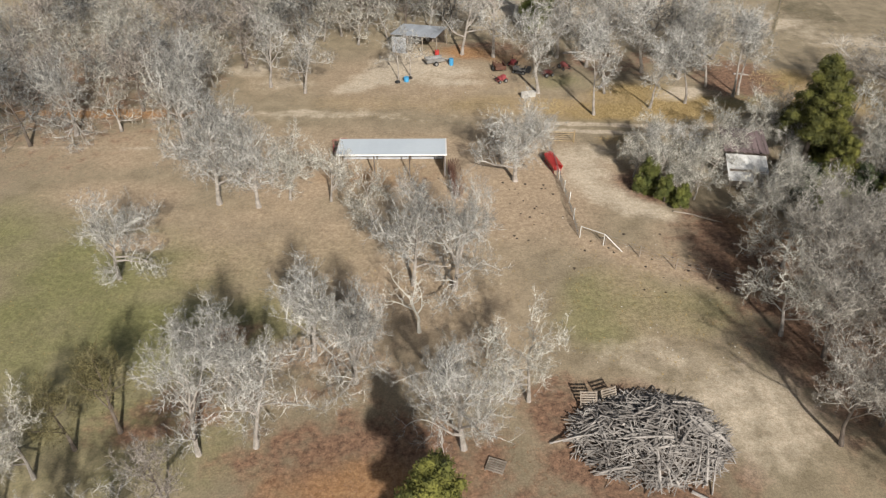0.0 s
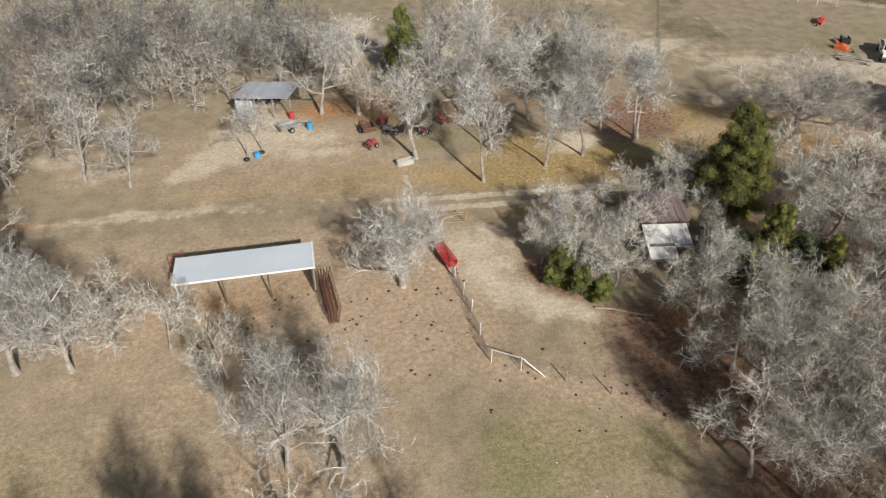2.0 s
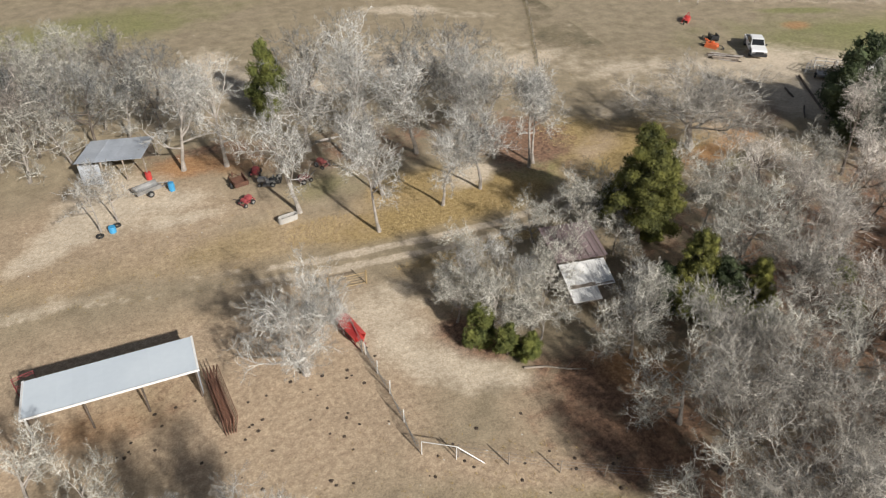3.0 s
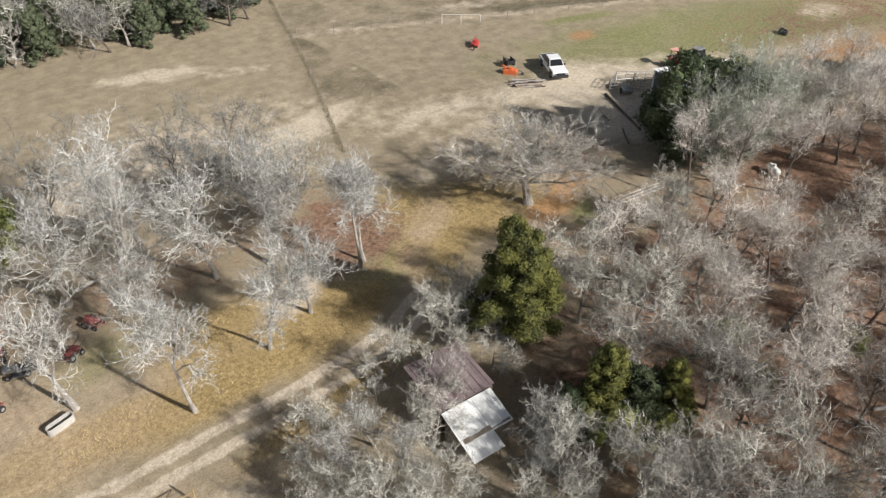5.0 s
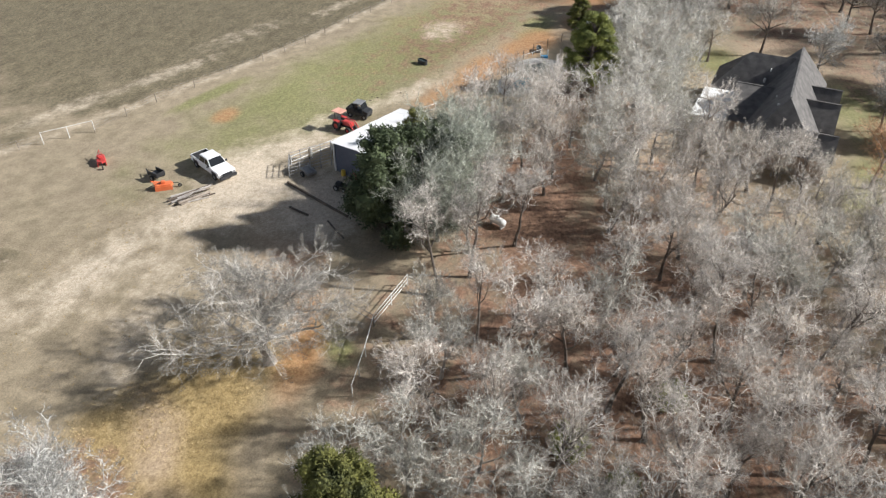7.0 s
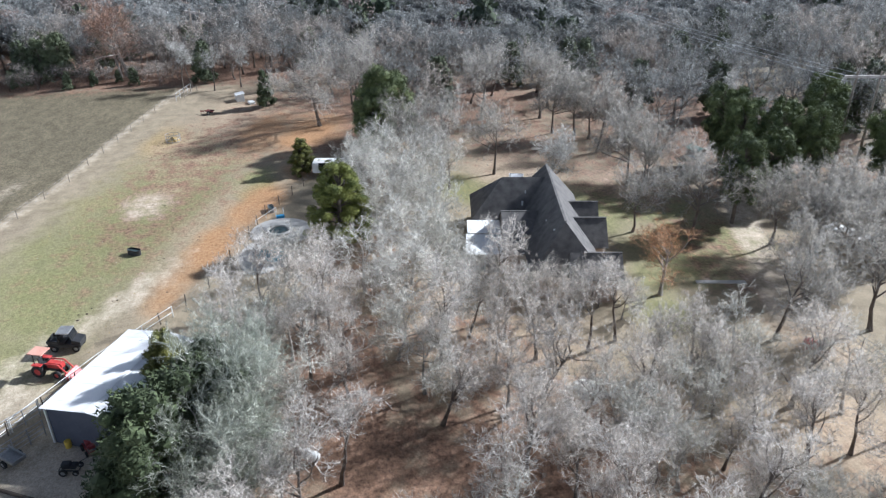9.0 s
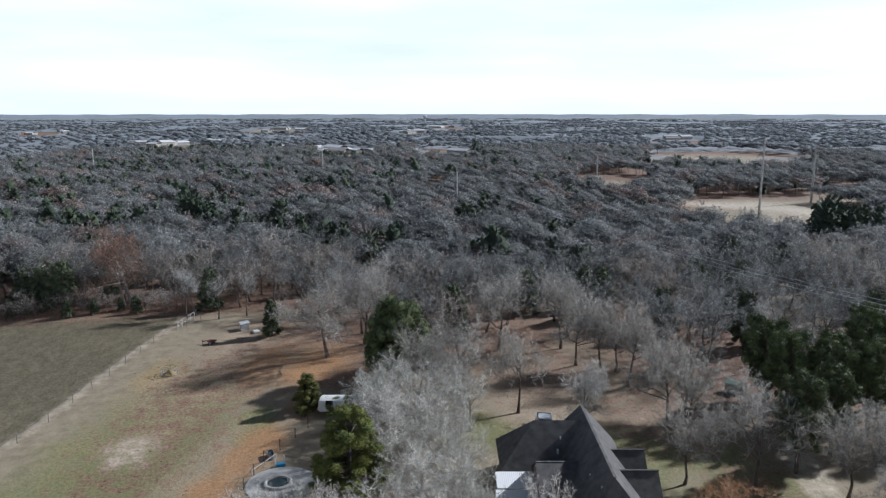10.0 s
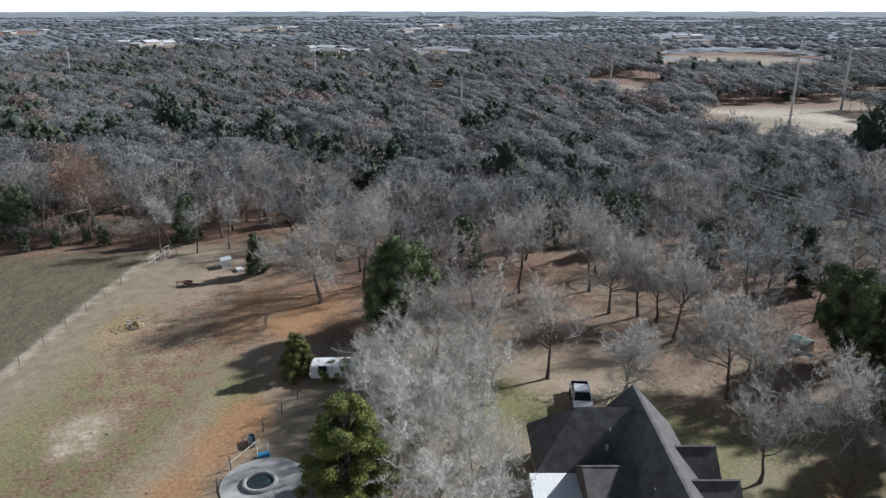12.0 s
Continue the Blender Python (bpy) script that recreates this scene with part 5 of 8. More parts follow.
    for i in range(11500):
        r, a = 640 * 4.2 ** rnd.uniform() ** 0.85, base + rnd.uniform(-0.64, 0.64)
        x, y = 50 + r * math.cos(a), 62 + r * math.sin(a)
        if in_open(x, y) < 1 or noise.noise((x * 0.006, y * 0.006, 1.0)) < -0.42:
            continue
        tall = 0.75 + 0.45 * noise.noise((x * 0.009, y * 0.009, 5.0)) + rnd.uniform(-0.1, 0.25)
        (far_c if rnd.uniform() < 0.06 + 0.3 * max(0.0, noise.noise((x * 0.01, y * 0.01, 7.0))) else far_b).append((x, y, tall, rnd.uniform(1.5, 2.3) * (r / 640) ** 0.55))
    lump = [crown(s, "bare", 2, 1, 6, False) for s in (11, 12, 13)]
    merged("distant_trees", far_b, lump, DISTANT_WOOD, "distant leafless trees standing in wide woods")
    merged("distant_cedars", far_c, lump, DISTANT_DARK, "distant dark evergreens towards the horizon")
    # the closed canopy towards the horizon
    rr = 900 * 1.0125 ** np.arange(136)
    aa = base + np.arange(-0.66, 0.66, 0.008)
    R, A = np.meshgrid(rr, aa, indexing="ij")
    X, Y = 50 + R * np.cos(A), 62 + R * np.sin(A)
    wave = np.array([[noise.noise((x * 0.006, y * 0.006, 2.0)) for x, y in zip(a, b)] for a, b in zip(X, Y)])
    H = np.where(in_open(X, Y) < 1.08, -2.5, 3.4 + 4.5 * wave + np.clip((R - 1500) / 400, 0, 1.5))
    H[0] = -2.5
    H += far_rise(X, Y)
    cols = R.shape[1]
    k = (np.arange(R.shape[0] - 1)[:, None] * cols + np.arange(cols - 1)[None]).ravel()
    sheet = np.concatenate([np.stack([k, k + cols, k + cols + 1], 1), np.stack([k, k + cols + 1, k + 1], 1)])
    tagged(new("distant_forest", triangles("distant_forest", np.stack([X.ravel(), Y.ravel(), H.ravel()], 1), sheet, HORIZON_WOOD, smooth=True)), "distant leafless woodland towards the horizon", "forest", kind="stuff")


far_forest()

# ---- buildings ----
def loafing_shed():
    """Long open shed with a single slope of pale sheets."""
    m = pose(-9.2, 60.7, 0, 0, 0, 0.6)
    t = thing("loafing_shed", m, "open cattle shed with a long pale sheet-metal roof", "shed")
    length, deep, hi, lo = 10.6, 3.3, 2.75, 2.45
    n = 11
    for i in range(n):
        x0, x1 = length * i / n - (0.1 if i == 0 else 0), length * (i + 1) / n + (0.1 if i == n - 1 else 0)
        part("roof_sheet", Shape().slab([(x0, -0.25, hi + 0.004 * (i % 2)), (x1 + 0.03, -0.25, hi + 0.004 * (i % 2)), (x1 + 0.03, deep + 0.2, lo + 0.004 * (i % 2)), (x0, deep + 0.2, lo + 0.004 * (i % 2))], 0.03), ROOF_WHITE, t)
    for x in (-0.14, length + 0.14):
        part("edge_trim", Shape().slab([(x - 0.07, -0.28, hi + 0.03), (x + 0.07, -0.28, hi + 0.03), (x + 0.07, deep + 0.23, lo + 0.03), (x - 0.07, deep + 0.23, lo + 0.03)], 0.14), METAL_WHITE, t, "white sheet-metal edge trim")
    part("edge_trim", Shape().box(-0.2, length + 0.2, -0.31, -0.25, hi - 0.12, hi + 0.05), METAL_WHITE, t, "white sheet-metal edge trim")
    for x in (0.05, length / 3, length * 2 / 3, length - 0.05):
        part("post", Shape().box(x - 0.06, x + 0.06, -0.14, -0.02, 0, hi - 0.05), PIPE_WHITE if x in (0.05,) else WOOD_DARK, t)
        part("post", Shape().box(x - 0.06, x + 0.06, deep - 0.02, deep + 0.1, 0, lo - 0.05), WOOD_DARK, t)
        part("rafter", Shape().slab([(x - 0.04, -0.2, hi - 0.04), (x + 0.04, -0.2, hi - 0.04), (x + 0.04, deep + 0.15, lo - 0.04), (x - 0.04, deep + 0.15, lo - 0.04)], 0.12), WOOD_DARK, t)
    part("back_wall", Shape().box(-0.05, length + 0.05, deep + 0.11, deep + 0.15, 0.1, lo - 0.18), ROOF_GALV, t, "grey sheet-metal back wall")
    part("side_wall", Shape().box(length + 0.02, length + 0.06, 0.0, deep + 0.1, 0.1, lo - 0.2), ROOF_GALV, t, "grey sheet-metal side wall")


def panel_stack(m, label, material, length=5.2, rails=6, count=5):
    """Cattle panels leaning together on edge."""
    t = thing("stacked_livestock_fence", m, label, "fence panel")
    for i in range(count):
        y, lean = i * 0.16, 0.06 * i
        panel = part("panel_frame", Shape().tube([(0, y, 0), (0, y + lean * 1.5, 1.5), (length, y + lean * 1.5, 1.5), (length, y, 0)], 0.03, 5), material, t)
        for k in range(rails - 1):
            z = 0.12 + 1.35 * k / (rails - 1)
            part("bar", Shape().tube([(0, y + lean * z, z), (length, y + lean * z, z)], 0.025, 5), material, panel)


def pole_shed():
    """Old open shed roofed with weathered sheets."""
    m = pose(-5.6, 92.9, 0, 0, 0, -12)
    t = thing("equipment_shed", m, "old open-fronted shed under weathered blue-grey tin", "shed")
    w, d, hi, lo = 6.2, 4.8, 2.7, 2.25
    for i in range(7):
        x0, x1 = w * i / 7 - 0.2, w * (i + 1) / 7 - 0.15
        j = 0.015 * (i % 2)
        part("roof_sheet", Shape().slab([(x0, -0.5, hi + j), (x1, -0.5, hi + j), (x1 + 0.5, d, lo + j), (x0 + 0.5, d, lo + j)], 0.03), ROOF_GALV, t)
    for x in (0, w / 3, w * 2 / 3, w - 0.1):
        part("post", Shape().tube([(x, 0, 0), (x, 0, hi - 0.06)], 0.08, 6), WOOD_GREY, t)
        part("post", Shape().tube([(x + 0.4, d - 0.2, 0), (x + 0.4, d - 0.2, lo - 0.05)], 0.08, 6), WOOD_GREY, t)
    part("beam", Shape().box(-0.1, w, -0.06, 0.06, hi - 0.26, hi - 0.06), WOOD_DARK, t)
    part("side_wall", Shape().box(-0.05, 0.0, 0.1, d - 0.2, 0.0, 2.1), ROOF_GALV, t, "grey tin side wall")
    part("back_wall", Shape().box(0, w, d - 0.16, d - 0.1, 0.0, 2.05), WOOD_DARK, t)
    part("front_sheet", Shape().box(-0.05, 1.9, -0.12, -0.08, 0.0, 2.2), ROOF_GALV, t, "sheet of grey tin closing one bay")


def twin_shed():
    """Two small sheds side by side, one rusted roof and one pale."""
    m = pose(30.2, 65.6, 0, 0, 0, -8)
    t = thing("rusty_shed", m, "small timber shed with a rust-purple corrugated roof", "shed")
    w, d = 4.4, 4.0
    part("wall", Shape().box(0.15, w - 0.1, -d + 0.1, -0.1, 0, 2.2), WOOD_DARK, t)
    for i in range(14):
        x0, x1, j = w * i / 14 - 0.1, w * (i + 1) / 14 - 0.12, 0.05 * (i % 2)
        part("roof_sheet", Shape().slab([(x0, -d - 0.1, 2.55 + j), (x1, -d - 0.1, 2.55 + j), (x1, 0.2, 2.95 + j), (x0, 0.2, 2.95 + j)], 0.03), ROOF_RUST, t)
    m = pose(29.75, 61.5, 0, 0, 0, -8)
    t = thing("pale_shed", m, "small lean-to shed with a bright corrugated roof", "shed")
    part("wall", Shape().box(0.1, 3.7, -2.4, -0.1, 0, 1.8), WOOD_GREY, t)
    for i in range(5):
        x0, x1, j = 3.9 * i / 5 - 0.05, 3.9 * (i + 1) / 5 - 0.02, 0.015 * (i % 2)
        low = -2.5 if i > 2 else -3.7
        part("roof_sheet", Shape().slab([(x0 - 0.1, low, 1.75 + j + (0.0 if i > 2 else -0.3)), (x1 - 0.1, low, 1.75 + j + (0.0 if i > 2 else -0.3)), (x1, 0.1, 2.25 + j), (x0, 0.1, 2.25 + j)], 0.03), METAL_WHITE, t)
    for x in (0.2, 2.0):
        part("post", Shape().tube([(x, -3.5, 0), (x, -3.5, 1.45)], 0.05, 6), WOOD_GREY, t)


def barn():
    """Metal barn with a white low gable roof; its eaves run away from the pens."""
    m = pose(82.0, 81.8, 0, 0, 0, -26.6)
    t = thing("metal_barn", m, "metal barn with white roof and slate-blue end wall", "barn")
    length, wide, eave, ridge = 10.2, 7.6, 3.4, 3.85
    part("end_wall", Shape().prism([(0, 0), (wide, 0), (wide, eave), (wide / 2, ridge - 0.1), (0, eave)], 0.08, pose(0.1, 0, 0, 0, 0, -90)), WALL_NAVY, t, "slate-blue ribbed end wall")
    part("end_wall", Shape().prism([(0, 0), (wide, 0), (wide, eave), (wide / 2, ridge - 0.1), (0, eave)], 0.08, pose(length - 0.18, 0, 0, 0, 0, -90)), WALL_NAVY, t, "slate-blue ribbed end wall")
    part("side_wall", Shape().box(0.2, length - 0.2, -0.1, -0.02, 0, eave), PAINT_WHITE, t, "white ribbed side wall")
    part("side_wall", Shape().box(0.2, length - 0.2, -wide + 0.02, -wide + 0.1, 0, eave), PAINT_WHITE, t, "white ribbed side wall")
    n = 10
    for i in range(n):
        x0, x1, j = -0.15 + (length + 0.3) * i / n, -0.12 + (length + 0.3) * (i + 1) / n, 0.012 * (i % 2)
        part("roof_sheet", Shape().slab([(x0, 0.25, eave - 0.02 + j), (x1, 0.25, eave - 0.02 + j), (x1, -wide / 2, ridge + j), (x0, -wide / 2, ridge + j)], 0.03), BARN_ROOF, t)
        part("roof_sheet", Shape().slab([(x0, -wide / 2, ridge + j), (x1, -wide / 2, ridge + j), (x1, -wide - 0.25, eave - 0.02 + j), (x0, -wide - 0.25, eave - 0.02 + j)], 0.03), BARN_ROOF, t)
    part("ridge_cap", Shape().slab([(-0.16, -wide / 2 - 0.15, ridge + 0.05), (length + 0.16, -wide / 2 - 0.15, ridge + 0.05), (length + 0.16, -wide / 2 + 0.15, ridge + 0.05), (-0.16, -wide / 2 + 0.15, ridge + 0.05)], 0.03), BARN_ROOF, t)
    part("corner_trim", Shape().box(-0.02, 0.1, -0.12, 0.02, 0, eave), PAINT_WHITE, t)


def pitched(u0, u1, v0, v1, eave, ridge, along, hip0, hip1):
    """A roof over a rectangle: ridge along u or v, the hips' lengths at both ends."""
    s, k = Shape(), 0.09
    if along == "u":
        c = (v0 + v1) / 2
        a, b = (u0 + hip0, c, ridge), (u1 - hip1, c, ridge)
        p = [(u0, v0, eave), (u1, v0, eave), (u1, v1, eave), (u0, v1, eave)]
        s.slab([p[0], p[1], b, a], k).slab([p[2], p[3], a, b], k)
        s.slab([p[3], p[0], a], k).slab([p[1], p[2], b], k)
    else:
        c = (u0 + u1) / 2
        a, b = (c, v0 + hip0, ridge), (c, v1 - hip1, ridge)
        p = [(u0, v0, eave), (u1, v0, eave), (u1, v1, eave), (u0, v1, eave)]
        s.slab([p[3], p[0], a, b], k).slab([p[1], p[2], b, a], k)
        s.slab([p[0], p[1], a], k).slab([p[2], p[3], b], k)
    return s


def house():
    m = pose(107.4, 43.3, 0, 0, 0, -101.7)
    t = thing("farm_house", m, "brick house under a steep charcoal shingle roof", "house")
    e = 2.75
    part("wall", Shape().box(0.5, 9.3, 0.8, 7.1, 0, e - 0.05), BRICK_WALL, t)
    part("wall", Shape().box(5.7, 12.4, -12.0, 7.2, 0, e - 0.055), BRICK_WALL, t)
    for v0, v1 in ((-1.0, 2.5), (-6.1, -2.0), (-12.9, -9.6)):
        part("wall", Shape().box(12.3, 13.9, v0, v1, 0, e - 0.06), BRICK_WALL, t)
    part("wall", Shape().box(3.4, 5.8, -7.3, 0.9, 0, e - 0.065), BRICK_WALL, t)
    part("roof", pitched(0.0, 9.6, 0.35, 7.5, e, 6.5, "u", 3.6, 0.3), SHINGLE, t)
    part("roof", pitched(5.3, 12.7, -12.5, 7.6, e + 0.004, 7.0, "v", 3.5, 0.7), SHINGLE, t)
    part("roof", Shape().slab([(3.1, -7.8, e), (8.2, -7.8, e), (8.2, -2.0, 4.95), (3.1, -2.0, 4.95)], 0.09).slab([(3.1, -2.0, 4.95), (8.2, -2.0, 4.95), (7.6, 0.9, 3.2), (3.1, 0.9, 3.0)], 0.09), SHINGLE, t)
    part("roof", pitched(9.6, 14.2, -1.4, 2.9, e + 0.012, 4.85, "u", 0.3, 0.02), SHINGLE, t)
    part("roof", pitched(9.6, 14.2, -6.5, -1.6, e + 0.016, 5.15, "u", 0.3, 0.02), SHINGLE, t)
    part("roof", pitched(9.0, 14.4, -13.3, -9.2, e + 0.02, 4.75, "u", 0.3, 0.02), SHINGLE, t)
    part("gable_wall", Shape().add([(3.15, -7.4, e - 0.06), (3.15, -2.0, 4.84), (3.15, 0.6, 3.0), (3.15, 0.6, e - 0.06), (3.3, -7.4, e - 0.06), (3.3, -2.0, 4.84), (3.3, 0.6, 3.0), (3.3, 0.6, e - 0.06)], [(0, 1, 2, 3), (7, 6, 5, 4), (0, 4, 5, 1), (1, 5, 6, 2), (2, 6, 7, 3), (3, 7, 4, 0)]), WOOD_DARK, t)
    for u0, u1, v, z in ((3.1, 8.1, -2.0, 4.97), (10.6, 14.2, 0.75, 4.88), (10.4, 14.2, -4.05, 5.18), (10.6, 14.4, -11.25, 4.78)):
        part("ridge_cap", Shape().slab([(u0, v - 0.12, z), (u1, v - 0.12, z), (u1, v + 0.12, z), (u0, v + 0.12, z)], 0.05), SHINGLE, t)
    part("ridge_cap", Shape().slab([(8.88, -8.9, 7.03), (9.12, -8.9, 7.03), (9.12, 6.8, 7.03), (8.88, 6.8, 7.03)], 0.05), SHINGLE, t)
    for u, v, z, r in ((6.2, 2.6, 4.6, 0.07), (7.6, -5.4, 4.75, 0.06), (5.8, 1.6, 3.7, 0.12), (8.0, -8.5, 5.2, 0.1)):
        part("vent_pipe", Shape().tube([(u, v, z), (u, v, z + 0.75)], r, 8), PIPE_WHITE, t, "short white roof vent pipe")
    porch = part("porch_roof", Shape().slab([(-0.55, 0.3, 2.72), (3.3, 0.3, 2.72), (3.3, -2.6, 2.55), (-0.55, -2.6, 2.55)], 0.06), METAL_WHITE, t, "white ribbed metal porch roof")
    part("lower_porch_roof", Shape().slab([(-0.7, -2.7, 2.45), (3.25, -2.7, 2.45), (3.1, -7.0, 2.25), (-0.85, -7.0, 2.25)], 0.06), METAL_WHITE, t, "white ribbed metal porch roof")
    for u in (-0.4, 1.2, 2.9):
        part("porch_post", Shape().box(u - 0.06, u + 0.06, -6.8, -6.68, 0, 2.22), PAINT_WHITE, t)
    part("porch_floor", Shape().box(-0.6, 3.3, -7.0, 0.7, 0, 0.12), CONCRETE, t)
    part("patio_wall", Shape().box(10.8, 13.2, -9.6, -8.3, 0, 2.2), PAINT_WHITE, t, "white wall of the side entry")
    for v in (-10.5, -8.0, -5.0):
        w = part("window", Shape().box(5.64, 5.69, v, v + 1.2, 0.9, 2.1), GLASS, t)
        part("window_frame", Shape().box(5.6, 5.66, v - 0.08, v + 1.28, 2.1, 2.18).box(5.6, 5.66, v - 0.08, v + 1.28, 0.82, 0.9).box(5.6, 5.66, v - 0.08, v, 0.9, 2.1).box(5.6, 5.66, v + 1.2, v + 1.28, 0.9, 2.1), PAINT_WHITE, w)


loafing_shed()
panel_stack(pose(1.75, 61.8, 0, 0, 0, -84), "rusty cattle panels leaning in a row beside the shed", PIPE_RUST)
panel_stack(pose(-10.4, 65.5, 0, 0, 0, 16), "faded red gate panels leaning behind the shed", RED_OLD, 1.4, 3, 2)
pole_shed()
twin_shed()
barn()
house()

# ---- vehicles and machines ----
def wheel(name, parent, x, y, r, w, rim_mat, hub=0.55):
    s = Shape()
    prof = [(r * 0.55, -w / 2), (r * 0.93, -w / 2), (r, -w * 0.3), (r, w * 0.3), (r * 0.93, w / 2), (r * 0.55, w / 2)]
    n = 16
    pts = [(x + a * math.cos(math.tau * k / n), y + b, r + a * math.sin(math.tau * k / n)) for k in range(n) for a, b in prof]
    q = len(prof)
    s.add(pts, [(k * q + i, k * q + (i + 1) % q, ((k + 1) % n) * q + (i + 1) % q, ((k + 1) % n) * q + i) for k in range(n) for i in range(q)])
    wob = part(name, s, RUBBER, parent)
    part("rim", Shape().tube([(x, y - w * 0.36, r), (x, y + w * 0.36, r)], r * 0.56, 12), rim_mat, wob)


def pickup(m, label):
    t = thing("pickup_truck", m, label, "truck")
    body = Shape()
    body.prism([(-2.9, 0.55), (2.85, 0.5), (2.92, 0.95), (2.8, 1.12), (2.5, 1.17), (1.2, 1.22), (-1.1, 1.22), (-1.1, 0.82), (-2.9, 0.82)], 1.92, pose(0, -0.96, 0))
    part("body", body, CAR_WHITE, t)
    part("bed_side", Shape().box(-2.9, -1.1, 0.86, 0.97, 0.6, 1.22, bevel=0.03), CAR_WHITE, t)
    part("bed_side", Shape().box(-2.9, -1.1, -0.97, -0.86, 0.6, 1.22, bevel=0.03), CAR_WHITE, t)
    part("tailgate", Shape().box(-2.95, -2.86, -0.86, 0.86, 0.62, 1.2, bevel=0.02), CAR_WHITE, t)
    part("bed_liner", Shape().box(-2.86, -1.12, -0.855, 0.855, 0.822, 0.85), BLACK, t, "black bed liner")
    part("bed_lining", Shape().box(-2.85, -1.13, 0.835, 0.858, 0.85, 1.2).box(-2.85, -1.13, -0.858, -0.835, 0.85, 1.2).box(-1.17, -1.15, -0.83, 0.83, 0.85, 1.2).box(-2.858, -2.84, -0.83, 0.83, 0.85, 1.19), BLACK, t, "black bed lining")
    part("bed_front", Shape().box(-1.16, -1.08, -0.86, 0.86, 0.82, 1.22), CAR_WHITE, t)
    cab = Shape()
    base = [(-1.08, -0.94, 1.2), (1.34, -0.94, 1.2), (1.34, 0.94, 1.2), (-1.08, 0.94, 1.2)]
    top = [(-0.96, -0.76, 1.87), (0.56, -0.76, 1.89), (0.56, 0.76, 1.89), (-0.96, 0.76, 1.87)]
    cab.add(base + top, [(0, 1, 5, 4), (1, 2, 6, 5), (2, 3, 7, 6), (3, 0, 4, 7), (4, 5, 6, 7), (3, 2, 1, 0)])
    part("cab", cab, CAR_WHITE, t)
    part("roof", Shape().box(-0.97, 0.57, -0.77, 0.77, 1.872, 1.93, bevel=0.025), CAR_WHITE, t)

    def pane(a, b, c, d, off):
        pts = [Vector(p) + Vector(off) for p in (a, b, c, d)]
        return Shape().add(pts + [p - Vector(off) * 0.6 for p in pts], [(0, 1, 2, 3), (7, 6, 5, 4), (0, 4, 5, 1), (1, 5, 6, 2), (2, 6, 7, 3), (3, 7, 4, 0)])

    part("windscreen", pane((1.26, -0.84, 1.27), (1.26, 0.84, 1.27), (0.62, 0.70, 1.84), (0.62, -0.70, 1.84), (0.025, 0, 0.02)), GLASS, t)
    part("rear_window", pane((-1.07, 0.7, 1.32), (-1.07, -0.7, 1.32), (-0.98, -0.62, 1.8), (-0.98, 0.62, 1.8), (-0.025, 0, 0)), GLASS, t)
    for sgn in (-1, 1):
        part("side_window", pane((-0.98, sgn * 0.93, 1.28), (0.06, sgn * 0.93, 1.28), (0.02, sgn * 0.79, 1.8), (-0.92, sgn * 0.79, 1.8), (0, 0.02 * sgn, 0.008)), GLASS, t)
        part("side_window", pane((0.14, sgn * 0.93, 1.28), (1.12, sgn * 0.93, 1.28), (0.58, sgn * 0.79, 1.8), (0.1, sgn * 0.79, 1.8), (0, 0.02 * sgn, 0.008)), GLASS, t)
        part("mirror", Shape().box(0.95, 1.09, sgn * 1.1 - 0.11, sgn * 1.1 + 0.11, 1.2, 1.42, bevel=0.02), BLACK, t)
        part("headlight", Shape().box(2.78, 2.94, sgn * 0.75 - 0.16, sgn * 0.75 + 0.16, 0.8, 0.98, bevel=0.02), STEEL, t)
        part("tail_light", Shape().box(-2.965, -2.9, sgn * 0.91 - 0.05, sgn * 0.91 + 0.05, 0.85, 1.15), RED, t)
        for x in (-1.85, 1.85):
            part("wheel_arch", Shape().box(x - 0.52, x + 0.52, sgn * 0.962 - 0.012, sgn * 0.962 + 0.012, 0.5, 0.98, bevel=0.01), BLACK, t, "dark wheel arch")
            wheel("wheel", t, x, sgn * 0.9, 0.40, 0.27, STEEL)
    part("grille", Shape().box(2.86, 2.95, -0.55, 0.55, 0.72, 1.0, bevel=0.02), BLACK, t)
    part("brush_guard", Shape().box(2.9, 3.12, -0.99, 0.99, 0.4, 0.78, bevel=0.04).tube([(3.03, -0.5, 0.6), (3.03, -0.5, 1.02), (3.03, 0.5, 1.02), (3.03, 0.5, 0.6)], 0.03, 6), BLACK, t, "black front bumper with brush guard")
    part("rear_bumper", Shape().box(-3.06, -2.92, -0.9, 0.9, 0.45, 0.62, bevel=0.03), STEEL, t)
    return t


